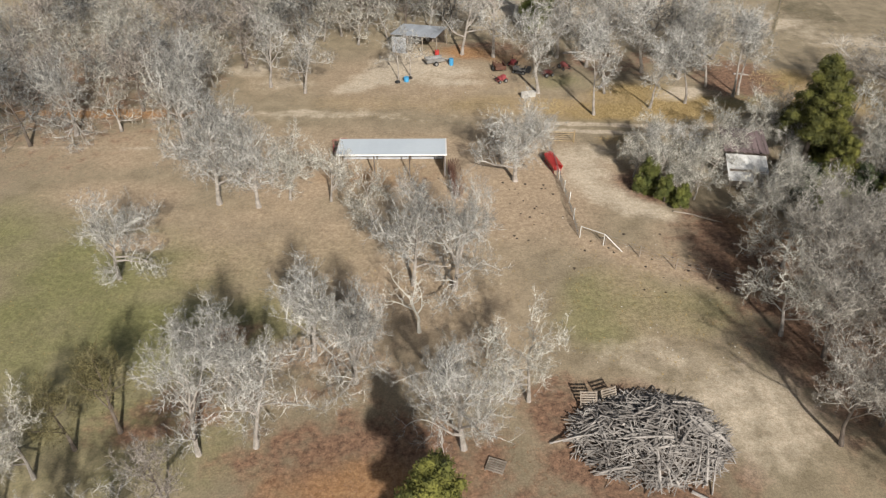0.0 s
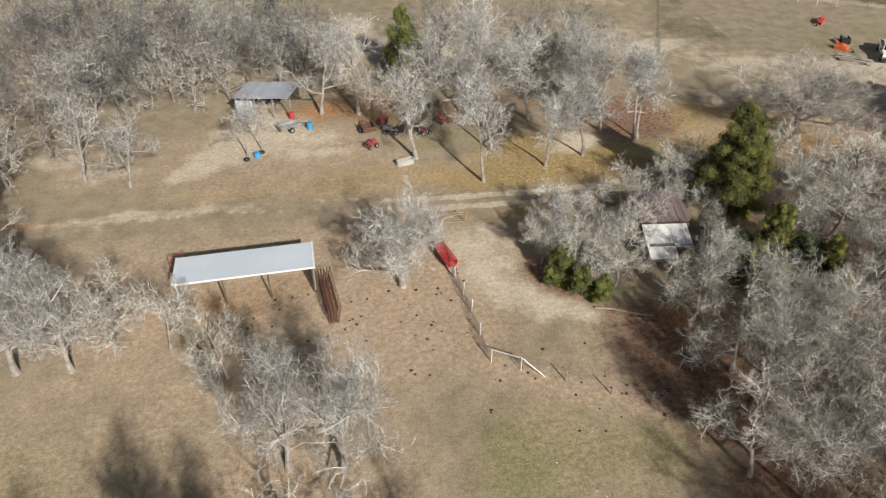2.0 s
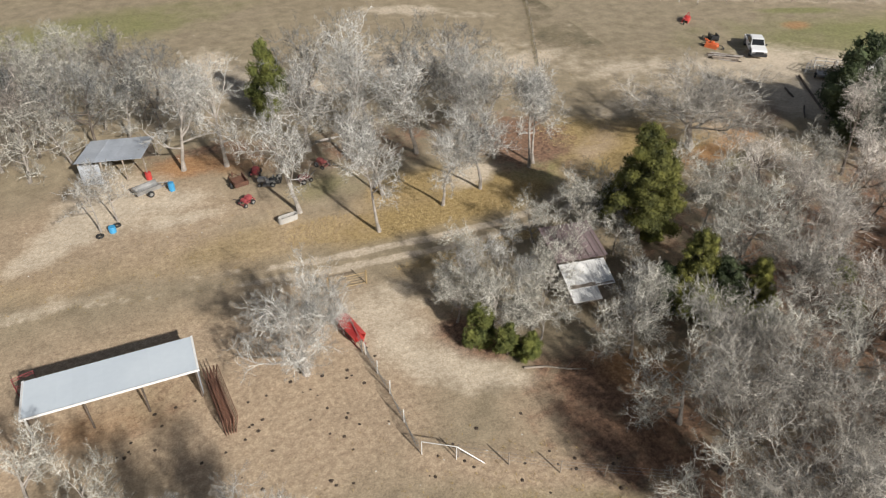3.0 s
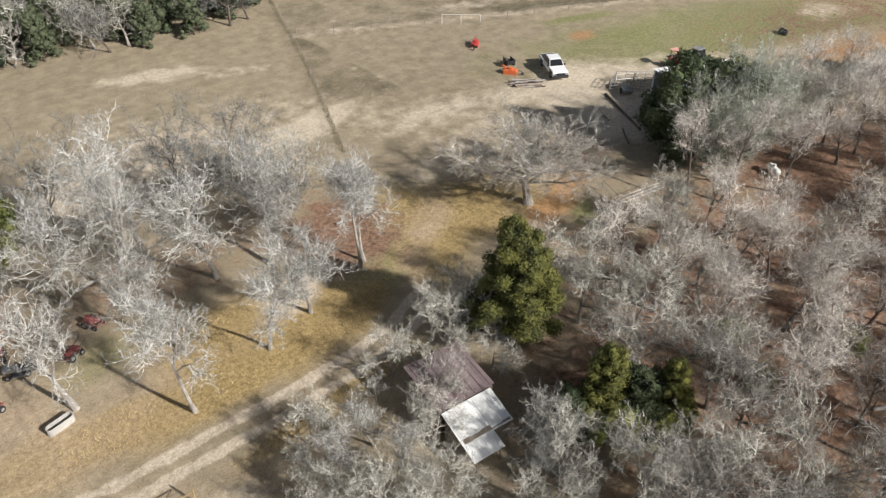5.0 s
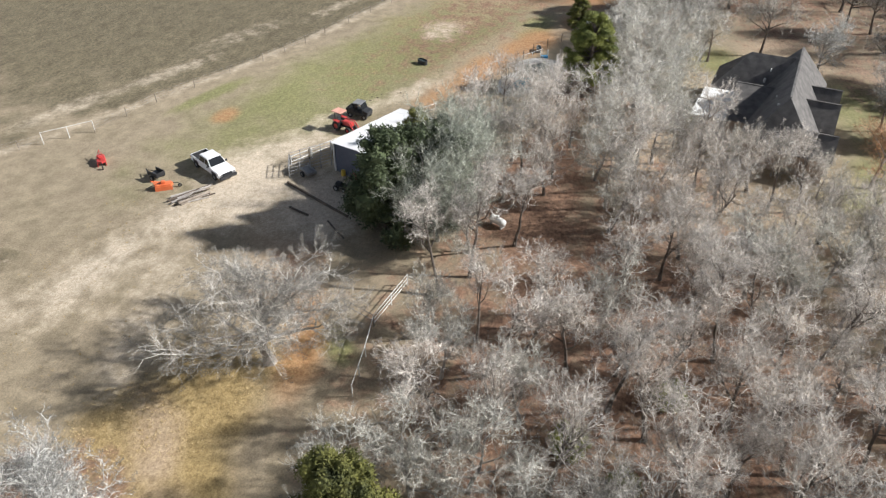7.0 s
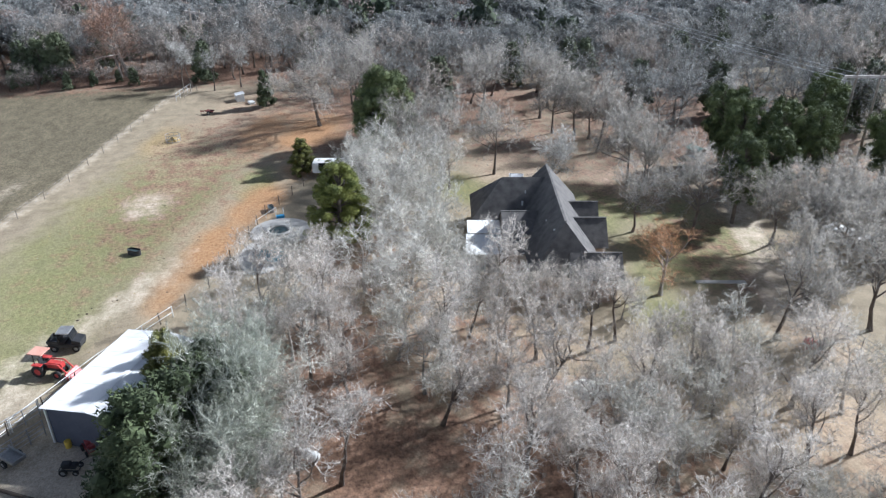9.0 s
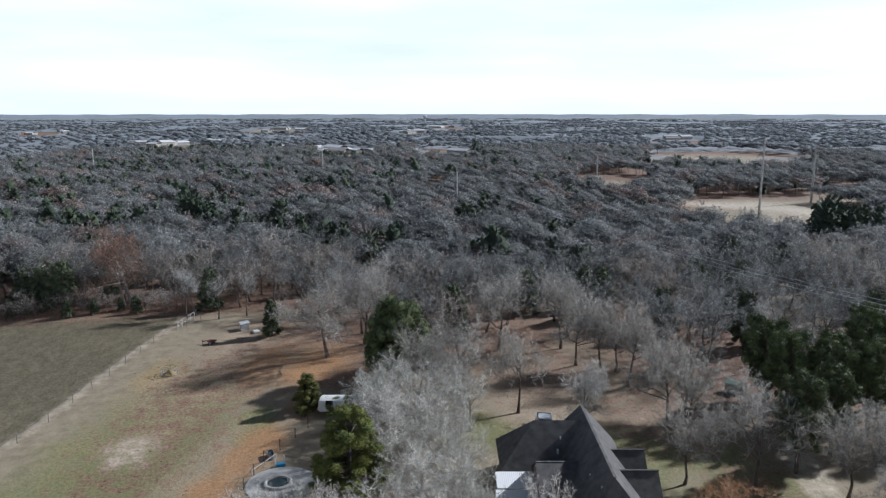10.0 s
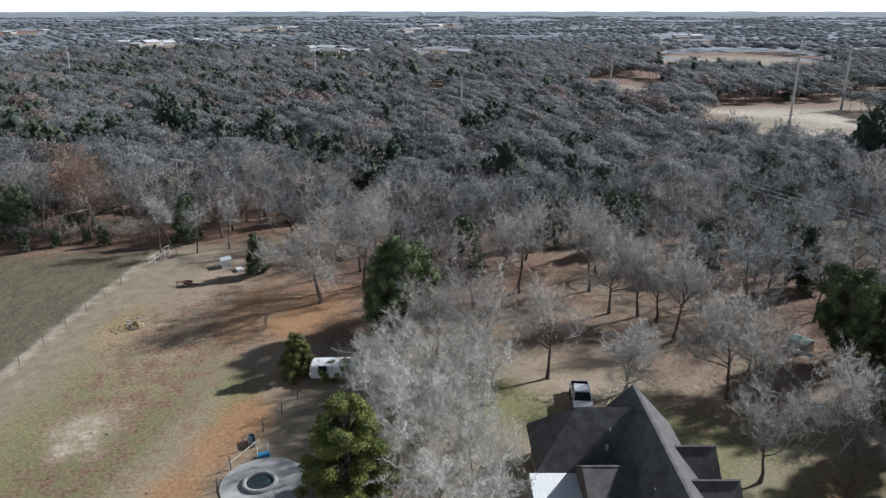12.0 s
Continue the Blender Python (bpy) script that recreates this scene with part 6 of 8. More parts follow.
def tractor(m):
    t = thing("compact_tractor", m, "red compact tractor with a canopy and front loader", "tractor")
    part("hood", Shape().box(0.1, 1.5, -0.32, 0.32, 0.75, 1.28, bevel=0.08), RED, t)
    part("chassis", Shape().box(-0.7, 1.45, -0.26, 0.26, 0.45, 0.78, bevel=0.03), BLACK, t)
    for s in (-1, 1):
        part("fender", Shape().box(-0.95, -0.05, s * 0.62 - 0.22, s * 0.62 + 0.22, 1.16, 1.24, bevel=0.03), RED, t)
        wheel("rear_wheel", t, -0.5, s * 0.64, 0.58, 0.38, RED)
        wheel("front_wheel", t, 1.15, s * 0.58, 0.36, 0.24, RED)
        part("loader_arm", Shape().tube([(0.1, s * 0.42, 1.25), (1.3, s * 0.45, 1.3), (2.1, s * 0.45, 0.45)], 0.07, 6), RED, t)
        part("canopy_post", Shape().tube([(-0.8, s * 0.5, 0.9), (-0.8, s * 0.5, 2.15)], 0.04, 6), BLACK, t)
    part("seat", Shape().box(-0.6, -0.15, -0.24, 0.24, 0.95, 1.05, bevel=0.03).box(-0.68, -0.58, -0.24, 0.24, 1.0, 1.5, bevel=0.03), BLACK, t)
    part("canopy", Shape().box(-1.25, 0.15, -0.62, 0.62, 2.14, 2.24, bevel=0.04), PEACH, t, "sun-faded peach canopy")
    part("bucket", Shape().prism([(0, 0), (0.55, 0), (0.1, 0.5), (0, 0.5)], 1.5, pose(2.0, -0.75, 0.08)), RED, t)
    part("steering_wheel", Shape().tube([(0.02 + 0.18 * math.cos(a), 0.18 * math.sin(a), 1.4) for a in np.linspace(0, math.tau, 13)], 0.02, 5), BLACK, t)


def side_by_side(m):
    t = thing("utility_vehicle", m, "dark grey utility side-by-side with a roof", "vehicle")
    part("body", Shape().box(-1.45, 1.4, -0.68, 0.68, 0.42, 0.82, bevel=0.06), BLACK, t)
    part("hood", Shape().prism([(0, 0), (0.75, 0), (0.7, 0.18), (0, 0.38)], 1.25, pose(0.7, -0.62, 0.81)), BLACK, t)
    part("cargo_bed", Shape().box(-1.5, -0.5, -0.7, 0.7, 0.84, 0.9).box(-1.5, -1.44, -0.7, 0.7, 0.9, 1.15).box(-1.5, -0.5, 0.64, 0.7, 0.9, 1.15).box(-1.5, -0.5, -0.7, -0.64, 0.9, 1.15), BLACK, t)
    part("seat", Shape().box(-0.45, 0.1, -0.6, 0.6, 0.84, 1.0, bevel=0.03).box(-0.5, -0.38, -0.6, 0.6, 0.95, 1.45, bevel=0.03), BLACK, t)
    part("roof", Shape().box(-0.6, 0.6, -0.68, 0.68, 1.86, 1.93, bevel=0.03), STEEL, t, "grey roof panel")
    part("windscreen", Shape().slab([(0.75, -0.6, 1.2), (0.75, 0.6, 1.2), (0.5, 0.6, 1.85), (0.5, -0.6, 1.85)], 0.02), GLASS, t)
    for s in (-1, 1):
        for a, b in (((0.75, 1.1), (0.5, 1.88)), ((-0.5, 0.9), (-0.5, 1.88))):
            part("roll_bar", Shape().tube([(a[0], s * 0.62, a[1]), (b[0], s * 0.62, b[1])], 0.03, 6), BLACK, t)
        for x in (-0.95, 0.95):
            wheel("wheel", t, x, s * 0.62, 0.33, 0.26, STEEL)


def rotary_mower(m, label, deck=ORANGE):
    t = thing("rotary_mower", m, label, "mower")
    part("deck", Shape().prism([(0, 0), (1.5, 0), (1.7, 0.4), (1.5, 0.8), (0, 0.8), (-0.2, 0.4)], 0.24, pose(0, -0.4, 0.62, -90, 0, 0)), deck, t)
    part("gearbox", Shape().box(0.55, 0.95, -0.2, 0.2, 0.6, 0.9, bevel=0.04), deck, t)
    part("hitch", Shape().tube([(1.3, -0.3, 0.6), (1.9, 0, 1.05), (1.3, 0.3, 0.6)], 0.04, 6), deck, t)
    part("stay", Shape().tube([(1.9, 0, 1.05), (0.1, 0, 0.62)], 0.03, 6), deck, t)
    part("drive_shaft", Shape().tube([(0.9, 0, 0.75), (2.2, 0.2, 0.45)], 0.05, 6), BLACK, t)
    part("tail_wheel_arm", Shape().tube([(0, 0, 0.55), (-0.7, 0, 0.5), (-0.8, 0, 0.25)], 0.04, 6), BLACK, t)
    wheel("tail_wheel", t, -0.8, 0, 0.2, 0.14, STEEL)
    for s in (-1, 1):
        part("skid", Shape().box(-0.1, 1.6, s * 0.42 - 0.03, s * 0.42 + 0.03, 0.0, 0.45), deck, t)


def log_stack(m):
    t = thing("log_pile", m, "bleached timber poles and boards lying in a heap", "log pile")
    rnd = random.Random(31)
    for i in range(17):
        y, z = rnd.uniform(-0.95, 0.95), 0.1 + 0.13 * (i // 8)
        l, a = rnd.uniform(2.4, 4.8), rnd.gauss(0, 0.09)
        r = rnd.uniform(0.06, 0.12)
        part("pole", Shape().tube([(-l / 2, y - a * l / 2, z), (0, y, z + 0.02), (l / 2, y + a * l / 2, z)], [r, r * 0.95, r * 0.8], 7), (BRUSH, WOOD_GREY, WOOD_DARK)[i % 3], t)


def brush_pile():
    """A great heap of cleared branches, trunks and old boards."""
    m = pose(14.9, 28.0, 0) @ Matrix.Scale(1.07, 4)
    t = thing("brush_pile", m, "great heap of bleached branches, logs and old boards", "brush pile")
    rnd = random.Random(41)

    def heap(x, y):
        return max(0.0, 1.5 * (1 - (x / 5.0) ** 2 - (y / 3.7) ** 2))

    fine = Shape()
    for i in range(1500):
        a, r = rnd.uniform(0, math.tau), math.sqrt(rnd.uniform(0, 1))
        x, y = 4.9 * r * math.cos(a), 3.6 * r * math.sin(a)
        d = rnd.gauss(0, 0.9) + (0.3 if x > 0 else -0.2)
        l = rnd.uniform(0.5, 1.9)
        z = heap(x, y) * rnd.uniform(0.55, 1.05) + 0.06
        dx, dy = math.cos(d) * l / 2, math.sin(d) * l / 2
        fine.tube([(x - dx, y - dy, max(0.03, z + rnd.gauss(0, .12))), (x, y, z + rnd.uniform(0, .15)), (x + dx, y + dy, max(0.03, z + rnd.gauss(0, .12)))], [rnd.uniform(0.02, 0.05), rnd.uniform(0.02, 0.05), 0.012], 3, cap=False)
    tagged(part("brushwood", fine, BRUSH, t), kind="stuff")
    # a solid dark mound is added under the branches
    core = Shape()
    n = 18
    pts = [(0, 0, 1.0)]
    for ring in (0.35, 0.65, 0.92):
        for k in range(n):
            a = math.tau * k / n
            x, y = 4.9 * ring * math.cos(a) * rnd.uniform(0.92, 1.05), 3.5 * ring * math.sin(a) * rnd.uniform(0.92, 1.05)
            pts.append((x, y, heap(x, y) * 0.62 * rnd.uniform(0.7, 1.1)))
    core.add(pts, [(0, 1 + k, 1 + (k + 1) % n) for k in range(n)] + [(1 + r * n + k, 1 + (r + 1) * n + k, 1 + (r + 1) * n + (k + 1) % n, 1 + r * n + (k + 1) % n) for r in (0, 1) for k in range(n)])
    part("packed_core", core, WOOD_DARK, t, "dark mound filling the heap under the branches")
    for i in range(46):
        a, r = rnd.uniform(0, math.tau), rnd.uniform(0.1, 1.02)
        x, y = 4.7 * r * math.cos(a), 3.5 * r * math.sin(a)
        d, l = rnd.uniform(0, math.pi), rnd.uniform(1.4, 4.0)
        dx, dy = math.cos(d) * l / 2, math.sin(d) * l / 2
        w = rnd.uniform(0.05, 0.12)
        z0, z1 = heap(x - dx, y - dy) + w, heap(x + dx, y + dy) + w
        part("branch", Shape().tube([(x - dx, y - dy, z0), (x, y, max(heap(x, y), (z0 + z1) / 2) + 0.1), (x + dx, y + dy, z1)], [w, w * 0.85, w * 0.5], 6), BRUSH, t)
    for x, y, turn in ((-3.4, 2.7, 60), (-2.0, 3.0, 80)):
        pm = pose(x, y, 0.55, 55, 0, turn - 60)
        s = Shape()
        for k in range(7):
            s.box(-0.55, 0.55, -0.5 + k * 0.16, -0.40 + k * 0.16, 0, 0.02, m=pm)
        s.box(-0.55, -0.47, -0.5, 0.6, -0.09, 0, m=pm).box(0.47, 0.55, -0.5, 0.6, -0.09, 0, m=pm)
        part("pallet", s, WOOD_GREY, t, "weathered timber pallet")


def pipe_fence(pts, height, rails, material, label, spacing=2.4, group="pipe fences", post_r=0.045):
    t = thing("pipe_fence", pose(pts[0][0], pts[0][1], 0), label, "fence", group)
    o = Vector((pts[0][0], pts[0][1], 0))
    for (x0, y0), (x1, y1) in zip(pts[:-1], pts[1:]):
        a, b = Vector((x0, y0, 0)) - o, Vector((x1, y1, 0)) - o
        n = max(1, round((b - a).length / spacing))
        for i in range(n + 1):
            p = a.lerp(b, i / n)
            if i or (x0, y0) == pts[0]:
                part("post", Shape().tube([p, p + Vector((0, 0, height))], post_r, 6), material, t)
        for k in range(rails):
            z = Vector((0, 0, height * (k + 1) / rails - 0.03))
            part("rail", Shape().tube([a + z, b + z], 0.03, 5), material, t)
    return t


def wire_fence(pts, label, spacing=4.0, height=1.2, wood=WOOD_GREY):
    t = thing("wire_fence", pose(pts[0][0], pts[0][1], 0), label, "fence", "wire fences")
    o, rnd = Vector((pts[0][0], pts[0][1], 0)), random.Random(len(pts))
    for (x0, y0), (x1, y1) in zip(pts[:-1], pts[1:]):
        a, b = Vector((x0, y0, 0)) - o, Vector((x1, y1, 0)) - o
        n = max(1, round((b - a).length / spacing))
        for i in range(n):
            p = a.lerp(b, i / n)
            part("post", Shape().tube([p, p + Vector((rnd.gauss(0, .04), rnd.gauss(0, .04), height))], 0.05, 6), wood, t)
        for k in range(3):
            z = Vector((0, 0, height * (0.4 + 0.27 * k)))
            part("wire", Shape().tube([a + z, b + z], 0.008, 3), WIRE, t)


def net_fence(pts, label, height=1.15):
    """Posts with a sagging woven wire net between them."""
    t = thing("net_fence", pose(pts[0][0], pts[0][1], 0), label, "fence", "wire fences")
    o, rnd = Vector((pts[0][0], pts[0][1], 0)), random.Random(9)
    for (x0, y0), (x1, y1) in zip(pts[:-1], pts[1:]):
        a, b = Vector((x0, y0, 0)) - o, Vector((x1, y1, 0)) - o
        n = max(1, round((b - a).length / 2.6))
        side = (b - a).normalized().cross(Vector((0, 0, 1)))
        for i in range(n):
            p, q = a.lerp(b, i / n), a.lerp(b, (i + 1) / n)
            part("post", Shape().tube([p, p + Vector((rnd.gauss(0, .1), rnd.gauss(0, .05), height + 0.15))], 0.045, 6), PIPE_WHITE, t)
            net, lean = Shape(), rnd.uniform(0.1, 0.35)
            up = lambda z, k: Vector((0, 0, z)) + side * lean * z * math.sin(math.pi * k)
            for j in range(8):
                z = height * (j + 0.5) / 8
                net.tube([p.lerp(q, k / 4) + up(z, k / 4) for k in range(5)], 0.011, 3, cap=False)
            for j in range(1, 12):
                k = j / 12
                net.tube([p.lerp(q, k), p.lerp(q, k) + up(height, k)], 0.009, 3, cap=False)
            part("netting", net, WIRE, t)


def gate(m, length, material, label, height=1.2):
    t = thing("pipe_gate", m, label, "gate", "pipe gates")
    f = Shape()
    f.tube([(0, 0, 0.15), (0, 0, height), (length, 0, height), (length, 0, 0.15), (0, 0, 0.15)], 0.035, 6)
    part("gate_frame", f, material, t)
    for k in range(3):
        z = 0.15 + (height - 0.15) * (k + 1) / 4
        part("bar", Shape().tube([(0, 0, z), (length, 0, z)], 0.013, 5), material, t)
    part("brace", Shape().tube([(0, 0, 0.15), (length, 0, height)], 0.02, 5), material, t)
    for x in (-0.12, length + 0.12):
        part("gate_post", Shape().tube([(x, 0, 0), (x, 0, height + 0.25)], 0.06, 7), material, t)


def trough(m, length, wide, material, label, water=False):
    t = thing("water_trough", m, label, "trough")
    pts = [(math.cos(a) * wide / 2 + math.copysign((length - wide) / 2, math.cos(a)), math.sin(a) * wide / 2) for a in np.linspace(0.001, math.tau + 0.001, 21)[:-1]]
    k, s = len(pts), Shape()
    ring = [(x, y, 0) for x, y in pts] + [(x, y, 0.6) for x, y in pts] + [(x * 0.95, y * 0.93, 0.6) for x, y in pts] + [(x * 0.95, y * 0.93, 0.08) for x, y in pts]
    s.add(ring, [(r * k + i, r * k + (i + 1) % k, (r + 1) * k + (i + 1) % k, (r + 1) * k + i) for r in range(3) for i in range(k)] + [tuple(range(3 * k, 4 * k))])
    part("shell", s, material, t)
    if water:
        part("water", Shape().add([(x * 0.94, y * 0.92, 0.45) for x, y in pts], [tuple(range(k))]), WATER, t, "dark still water")


def barrel(m, material, label, r=0.3, h=0.88):
    s = Shape()
    s.tube([(0, 0, 0), (0, 0, h * 0.08), (0, 0, h * 0.32), (0, 0, h * 0.35), (0, 0, h * 0.65), (0, 0, h * 0.68), (0, 0, h * 0.94), (0, 0, h)], [r * 0.95, r, r, r * 1.04, r * 1.04, r, r, r * 0.93], 14)
    solid("plastic_barrel", s, material, m, label, "barrel", "barrels", smooth=False)


def feeder(m):
    t = thing("cattle_feeder", m, "red metal cattle feeder wagon beside the fence", "feeder")
    part("tray", Shape().prism([(-0.55, 0.6), (-0.75, 1.15), (-0.7, 1.15), (-0.5, 0.65), (0.5, 0.65), (0.7, 1.15), (0.75, 1.15), (0.55, 0.6)], 3.4, pose(0, -1.7, 0)), RED, t)
    part("lid", Shape().slab([(-0.75, -1.72, 1.15), (0.1, -1.72, 1.5), (0.1, 1.72, 1.5), (-0.75, 1.72, 1.15)], 0.03), RED, t)
    part("lid", Shape().slab([(0.1, -1.72, 1.5), (0.75, -1.72, 1.15), (0.75, 1.72, 1.15), (0.1, 1.72, 1.5)], 0.03), RED, t)
    for x in (-0.5, 0.5):
        for y in (-1.5, 1.5):
            part("leg", Shape().tube([(x, y, 0), (x, y, 0.65)], 0.05, 6), RED, t)
    part("skid", Shape().tube([(-0.5, -1.9, 0.05), (-0.5, 1.9, 0.05)], 0.05, 6), RED_OLD, t)
    part("skid", Shape().tube([(0.5, -1.9, 0.05), (0.5, 1.9, 0.05)], 0.05, 6), RED_OLD, t)


def flat_trailer(m, label, bed_mat, length=2.6, wide=1.5, sides=0.35):
    t = thing("utility_trailer", m, label, "trailer")
    part("bed", Shape().box(-length / 2, length / 2, -wide / 2, wide / 2, 0.5, 0.58), bed_mat, t)
    for s in (-1, 1):
        part("side_rail", Shape().box(-length / 2, length / 2, s * wide / 2 - 0.04, s * wide / 2 + 0.04, 0.58, 0.58 + sides), bed_mat, t)
        wheel("wheel", t, 0, s * (wide / 2 + 0.15), 0.32, 0.2, STEEL)
    part("tailboard", Shape().box(-length / 2 - 0.03, -length / 2 + 0.03, -wide / 2, wide / 2, 0.58, 0.58 + sides), bed_mat, t)
    part("tongue", Shape().tube([(length / 2, -0.5, 0.5), (length / 2 + 1.1, 0, 0.45), (length / 2, 0.5, 0.5)], 0.05, 6), bed_mat, t)
    part("jack", Shape().tube([(length / 2 + 1.0, 0, 0), (length / 2 + 1.0, 0, 0.7)], 0.04, 6), bed_mat, t)


def implement(m, label, paint, seed):
    """A small old machine: frame, engine block, wheels, handles."""
    rnd = random.Random(seed)
    t = thing("garden_machine", m, label, "machine")
    part("frame", Shape().tube([(-0.7, -0.35, 0.35), (0.7, -0.35, 0.4), (0.7, 0.35, 0.4), (-0.7, 0.35, 0.35), (-0.7, -0.35, 0.35)], 0.05, 6), paint, t)
    part("engine", Shape().box(-0.1, 0.55, -0.25, 0.25, 0.4, 0.85, bevel=0.06), paint, t)
    part("cowl", Shape().box(-0.5, -0.1, -0.3, 0.3, 0.42, 0.7, bevel=0.05), paint, t)
    for s in (-1, 1):
        part("handle", Shape().tube([(-0.5, s * 0.25, 0.6), (-1.2, s * 0.35, 1.0)], 0.03, 5), BLACK, t)
        wheel("wheel", t, 0.35, s * 0.48, 0.28 + rnd.uniform(-.03, .03), 0.18, STEEL)
        wheel("wheel", t, -0.5, s * 0.45, 0.22, 0.14, STEEL)


def riding_mower(m, label, paint):
    t = thing("riding_mower", m, label, "mower")
    part("hood", Shape().box(0.2, 1.0, -0.3, 0.3, 0.45, 0.85, bevel=0.08), paint, t)
    part("deck", Shape().box(-0.4, 0.5, -0.6, 0.6, 0.14, 0.3, bevel=0.05), paint, t)
    part("rear_body", Shape().box(-0.75, 0.2, -0.35, 0.35, 0.4, 0.6, bevel=0.05), paint, t)
    part("seat", Shape().box(-0.55, -0.1, -0.22, 0.22, 0.6, 0.72, bevel=0.04).box(-0.62, -0.5, -0.22, 0.22, 0.65, 1.05, bevel=0.04), BLACK, t)
    part("steering_wheel", Shape().tube([(0.1 + 0.15 * math.cos(a), 0.15 * math.sin(a), 0.98) for a in np.linspace(0, math.tau, 11)], 0.02, 5), BLACK, t)
    part("bagger", Shape().box(-1.3, -0.8, -0.45, 0.45, 0.35, 0.95, bevel=0.06), BLACK, t)
    for s in (-1, 1):
        wheel("rear_wheel", t, -0.5, s * 0.42, 0.26, 0.24, paint)
        wheel("front_wheel", t, 0.8, s * 0.4, 0.19, 0.16, paint)


def propane_tank(m, label, length=2.4, r=0.42):
    t = thing("propane_tank", m, label, "tank")
    xs = [-length / 2, -length / 2 + 0.1, -length / 2 + 0.3, length / 2 - 0.3, length / 2 - 0.1, length / 2]
    part("shell", Shape().tube([(x, 0, r + 0.2) for x in xs], [r * 0.25, r * 0.75, r, r, r * 0.75, r * 0.25], 14), PAINT_WHITE, t, smooth=True)
    part("dome", Shape().tube([(0, 0, 2 * r + 0.18), (0, 0, 2 * r + 0.4)], 0.16, 10), PAINT_WHITE, t)
    for x in (-length / 3, length / 3):
        part("foot", Shape().box(x - 0.06, x + 0.06, -0.3, 0.3, 0, 0.32), CONCRETE, t)


def camper(m, length, label, wide=2.4, high=2.6):
    t = thing("travel_trailer", m, label, "trailer")
    part("body", Shape().box(-length / 2, length / 2, -wide / 2, wide / 2, 0.45, high, bevel=0.12), PAINT_WHITE, t)
    for x in (-length * 0.28, length * 0.05):
        part("roof_vent", Shape().box(x - 0.25, x + 0.25, -0.25, 0.25, high - 0.005, high + 0.12, bevel=0.03), STEEL, t)
    for s in (-1, 1):
        for x in (-length * 0.3, length * 0.15):
            part("window", Shape().box(x, x + 0.9, s * wide / 2 - 0.03, s * wide / 2 + 0.02, 1.3, 1.95), GLASS, t)
        for x in (-0.45, 0.45):
            wheel("wheel", t, x, s * (wide / 2 - 0.2), 0.33, 0.22, STEEL)
    part("hitch", Shape().tube([(length / 2, -0.6, 0.5), (length / 2 + 1.0, 0, 0.5), (length / 2, 0.6, 0.5)], 0.05, 6), BLACK, t)
    part("hitch_jack", Shape().tube([(length / 2 + 0.9, 0, 0), (length / 2 + 0.9, 0, 0.6)], 0.04, 6), BLACK, t)


# the yard of the old shed
brush_pile()
feeder(pose(12.6, 62.6, 0, 0, 0, 14) @ Matrix.Diagonal((0.7, 0.8, 0.8, 1)))
flat_trailer(pose(0.1, 88.8, 0, 0, 0, 20), "small grey utility trailer loaded with scrap", STEEL, 2.4, 1.2)
barrel(pose(2.3, 88.6, 0), BLUE, "bright blue plastic barrel by the trailer")
barrel(pose(-3.4, 83.5, 0), BLUE, "blue plastic barrel under the trees", 0.32, 0.6)
barrel(pose(0.4, 91.6, 0), RED, "red and white plastic drum by the shed", 0.3, 0.8)
flat_trailer(pose(8.5, 86.8, 0, 0, 0, 100), "rusty brown steel box trailer on the grass", PIPE_RUST, 1.9, 1.3, 0.4)
implement(pose(8.6, 83.4, 0, 0, 0, 30), "small red tiller standing on the grass", RED_OLD, 1)
implement(pose(17.0, 87.4, 0, 0, 0, 120), "dark red garden machine under the trees", RED_DARK, 2)
implement(pose(14.6, 85.2, 0, 0, 0, 200), "old rusty walk-behind machine", RED_DARK, 3)
implement(pose(10.4, 88.4, 0, 0, 0, 250), "red machine in a row of junk", RED_OLD, 4)
riding_mower(pose(11.2, 86.0, 0, 0, 0, 160), "black riding mower with a pale hood", STEEL)
trough(pose(11.6, 79.2, 0, 0, 0, 12), 1.9, 0.6, CONCRETE, "long pale grey water trough at the edge of the grass")
for x, y in ((-4.5, 83.1), (-3.0, 84.3)):
    s = Shape()
    s.tube([(0.26 * math.cos(a), 0.26 * math.sin(a), 0.11) for a in np.linspace(0, math.tau, 15)], 0.11, 7)
    solid("old_tyre", s, RUBBER, pose(x, y, 0), "old black tyre lying on the sand", "tyre", "old tyres")
gate(pose(12.5, 68.1, 0, 0, 0, -4), 2.9, PIPE_YELLOW, "ochre pipe gate standing across the track")
pipe_fence([(12.5, 68.2), (12.8, 60.5)], 1.3, 3, PIPE_GREY, "grey steel pipe fence along the sandy track")
net_fence([(13.0, 60.2), (13.4, 56.0), (13.5, 50.5)], "sagging wire netting fence on pale posts")
pipe_fence([(13.6, 50.4), (15.5, 49.2)], 1.3, 1, PIPE_WHITE, "white pipe corner brace of the fence", post_r=0.035)
rail = Shape().tube([(0, 0, 1.27), (1.5, -1.0, 0.1)], 0.035, 6)
solid("brace_pipe", rail, PIPE_WHITE, pose(15.5, 49.2, 0), "white pipe leaning from the fence corner", "pipe")
wire_fence([(15.7, 49.3), (21.1, 45.8), (28.3, 41.9)], "wire fence running into the woods", 3.2)
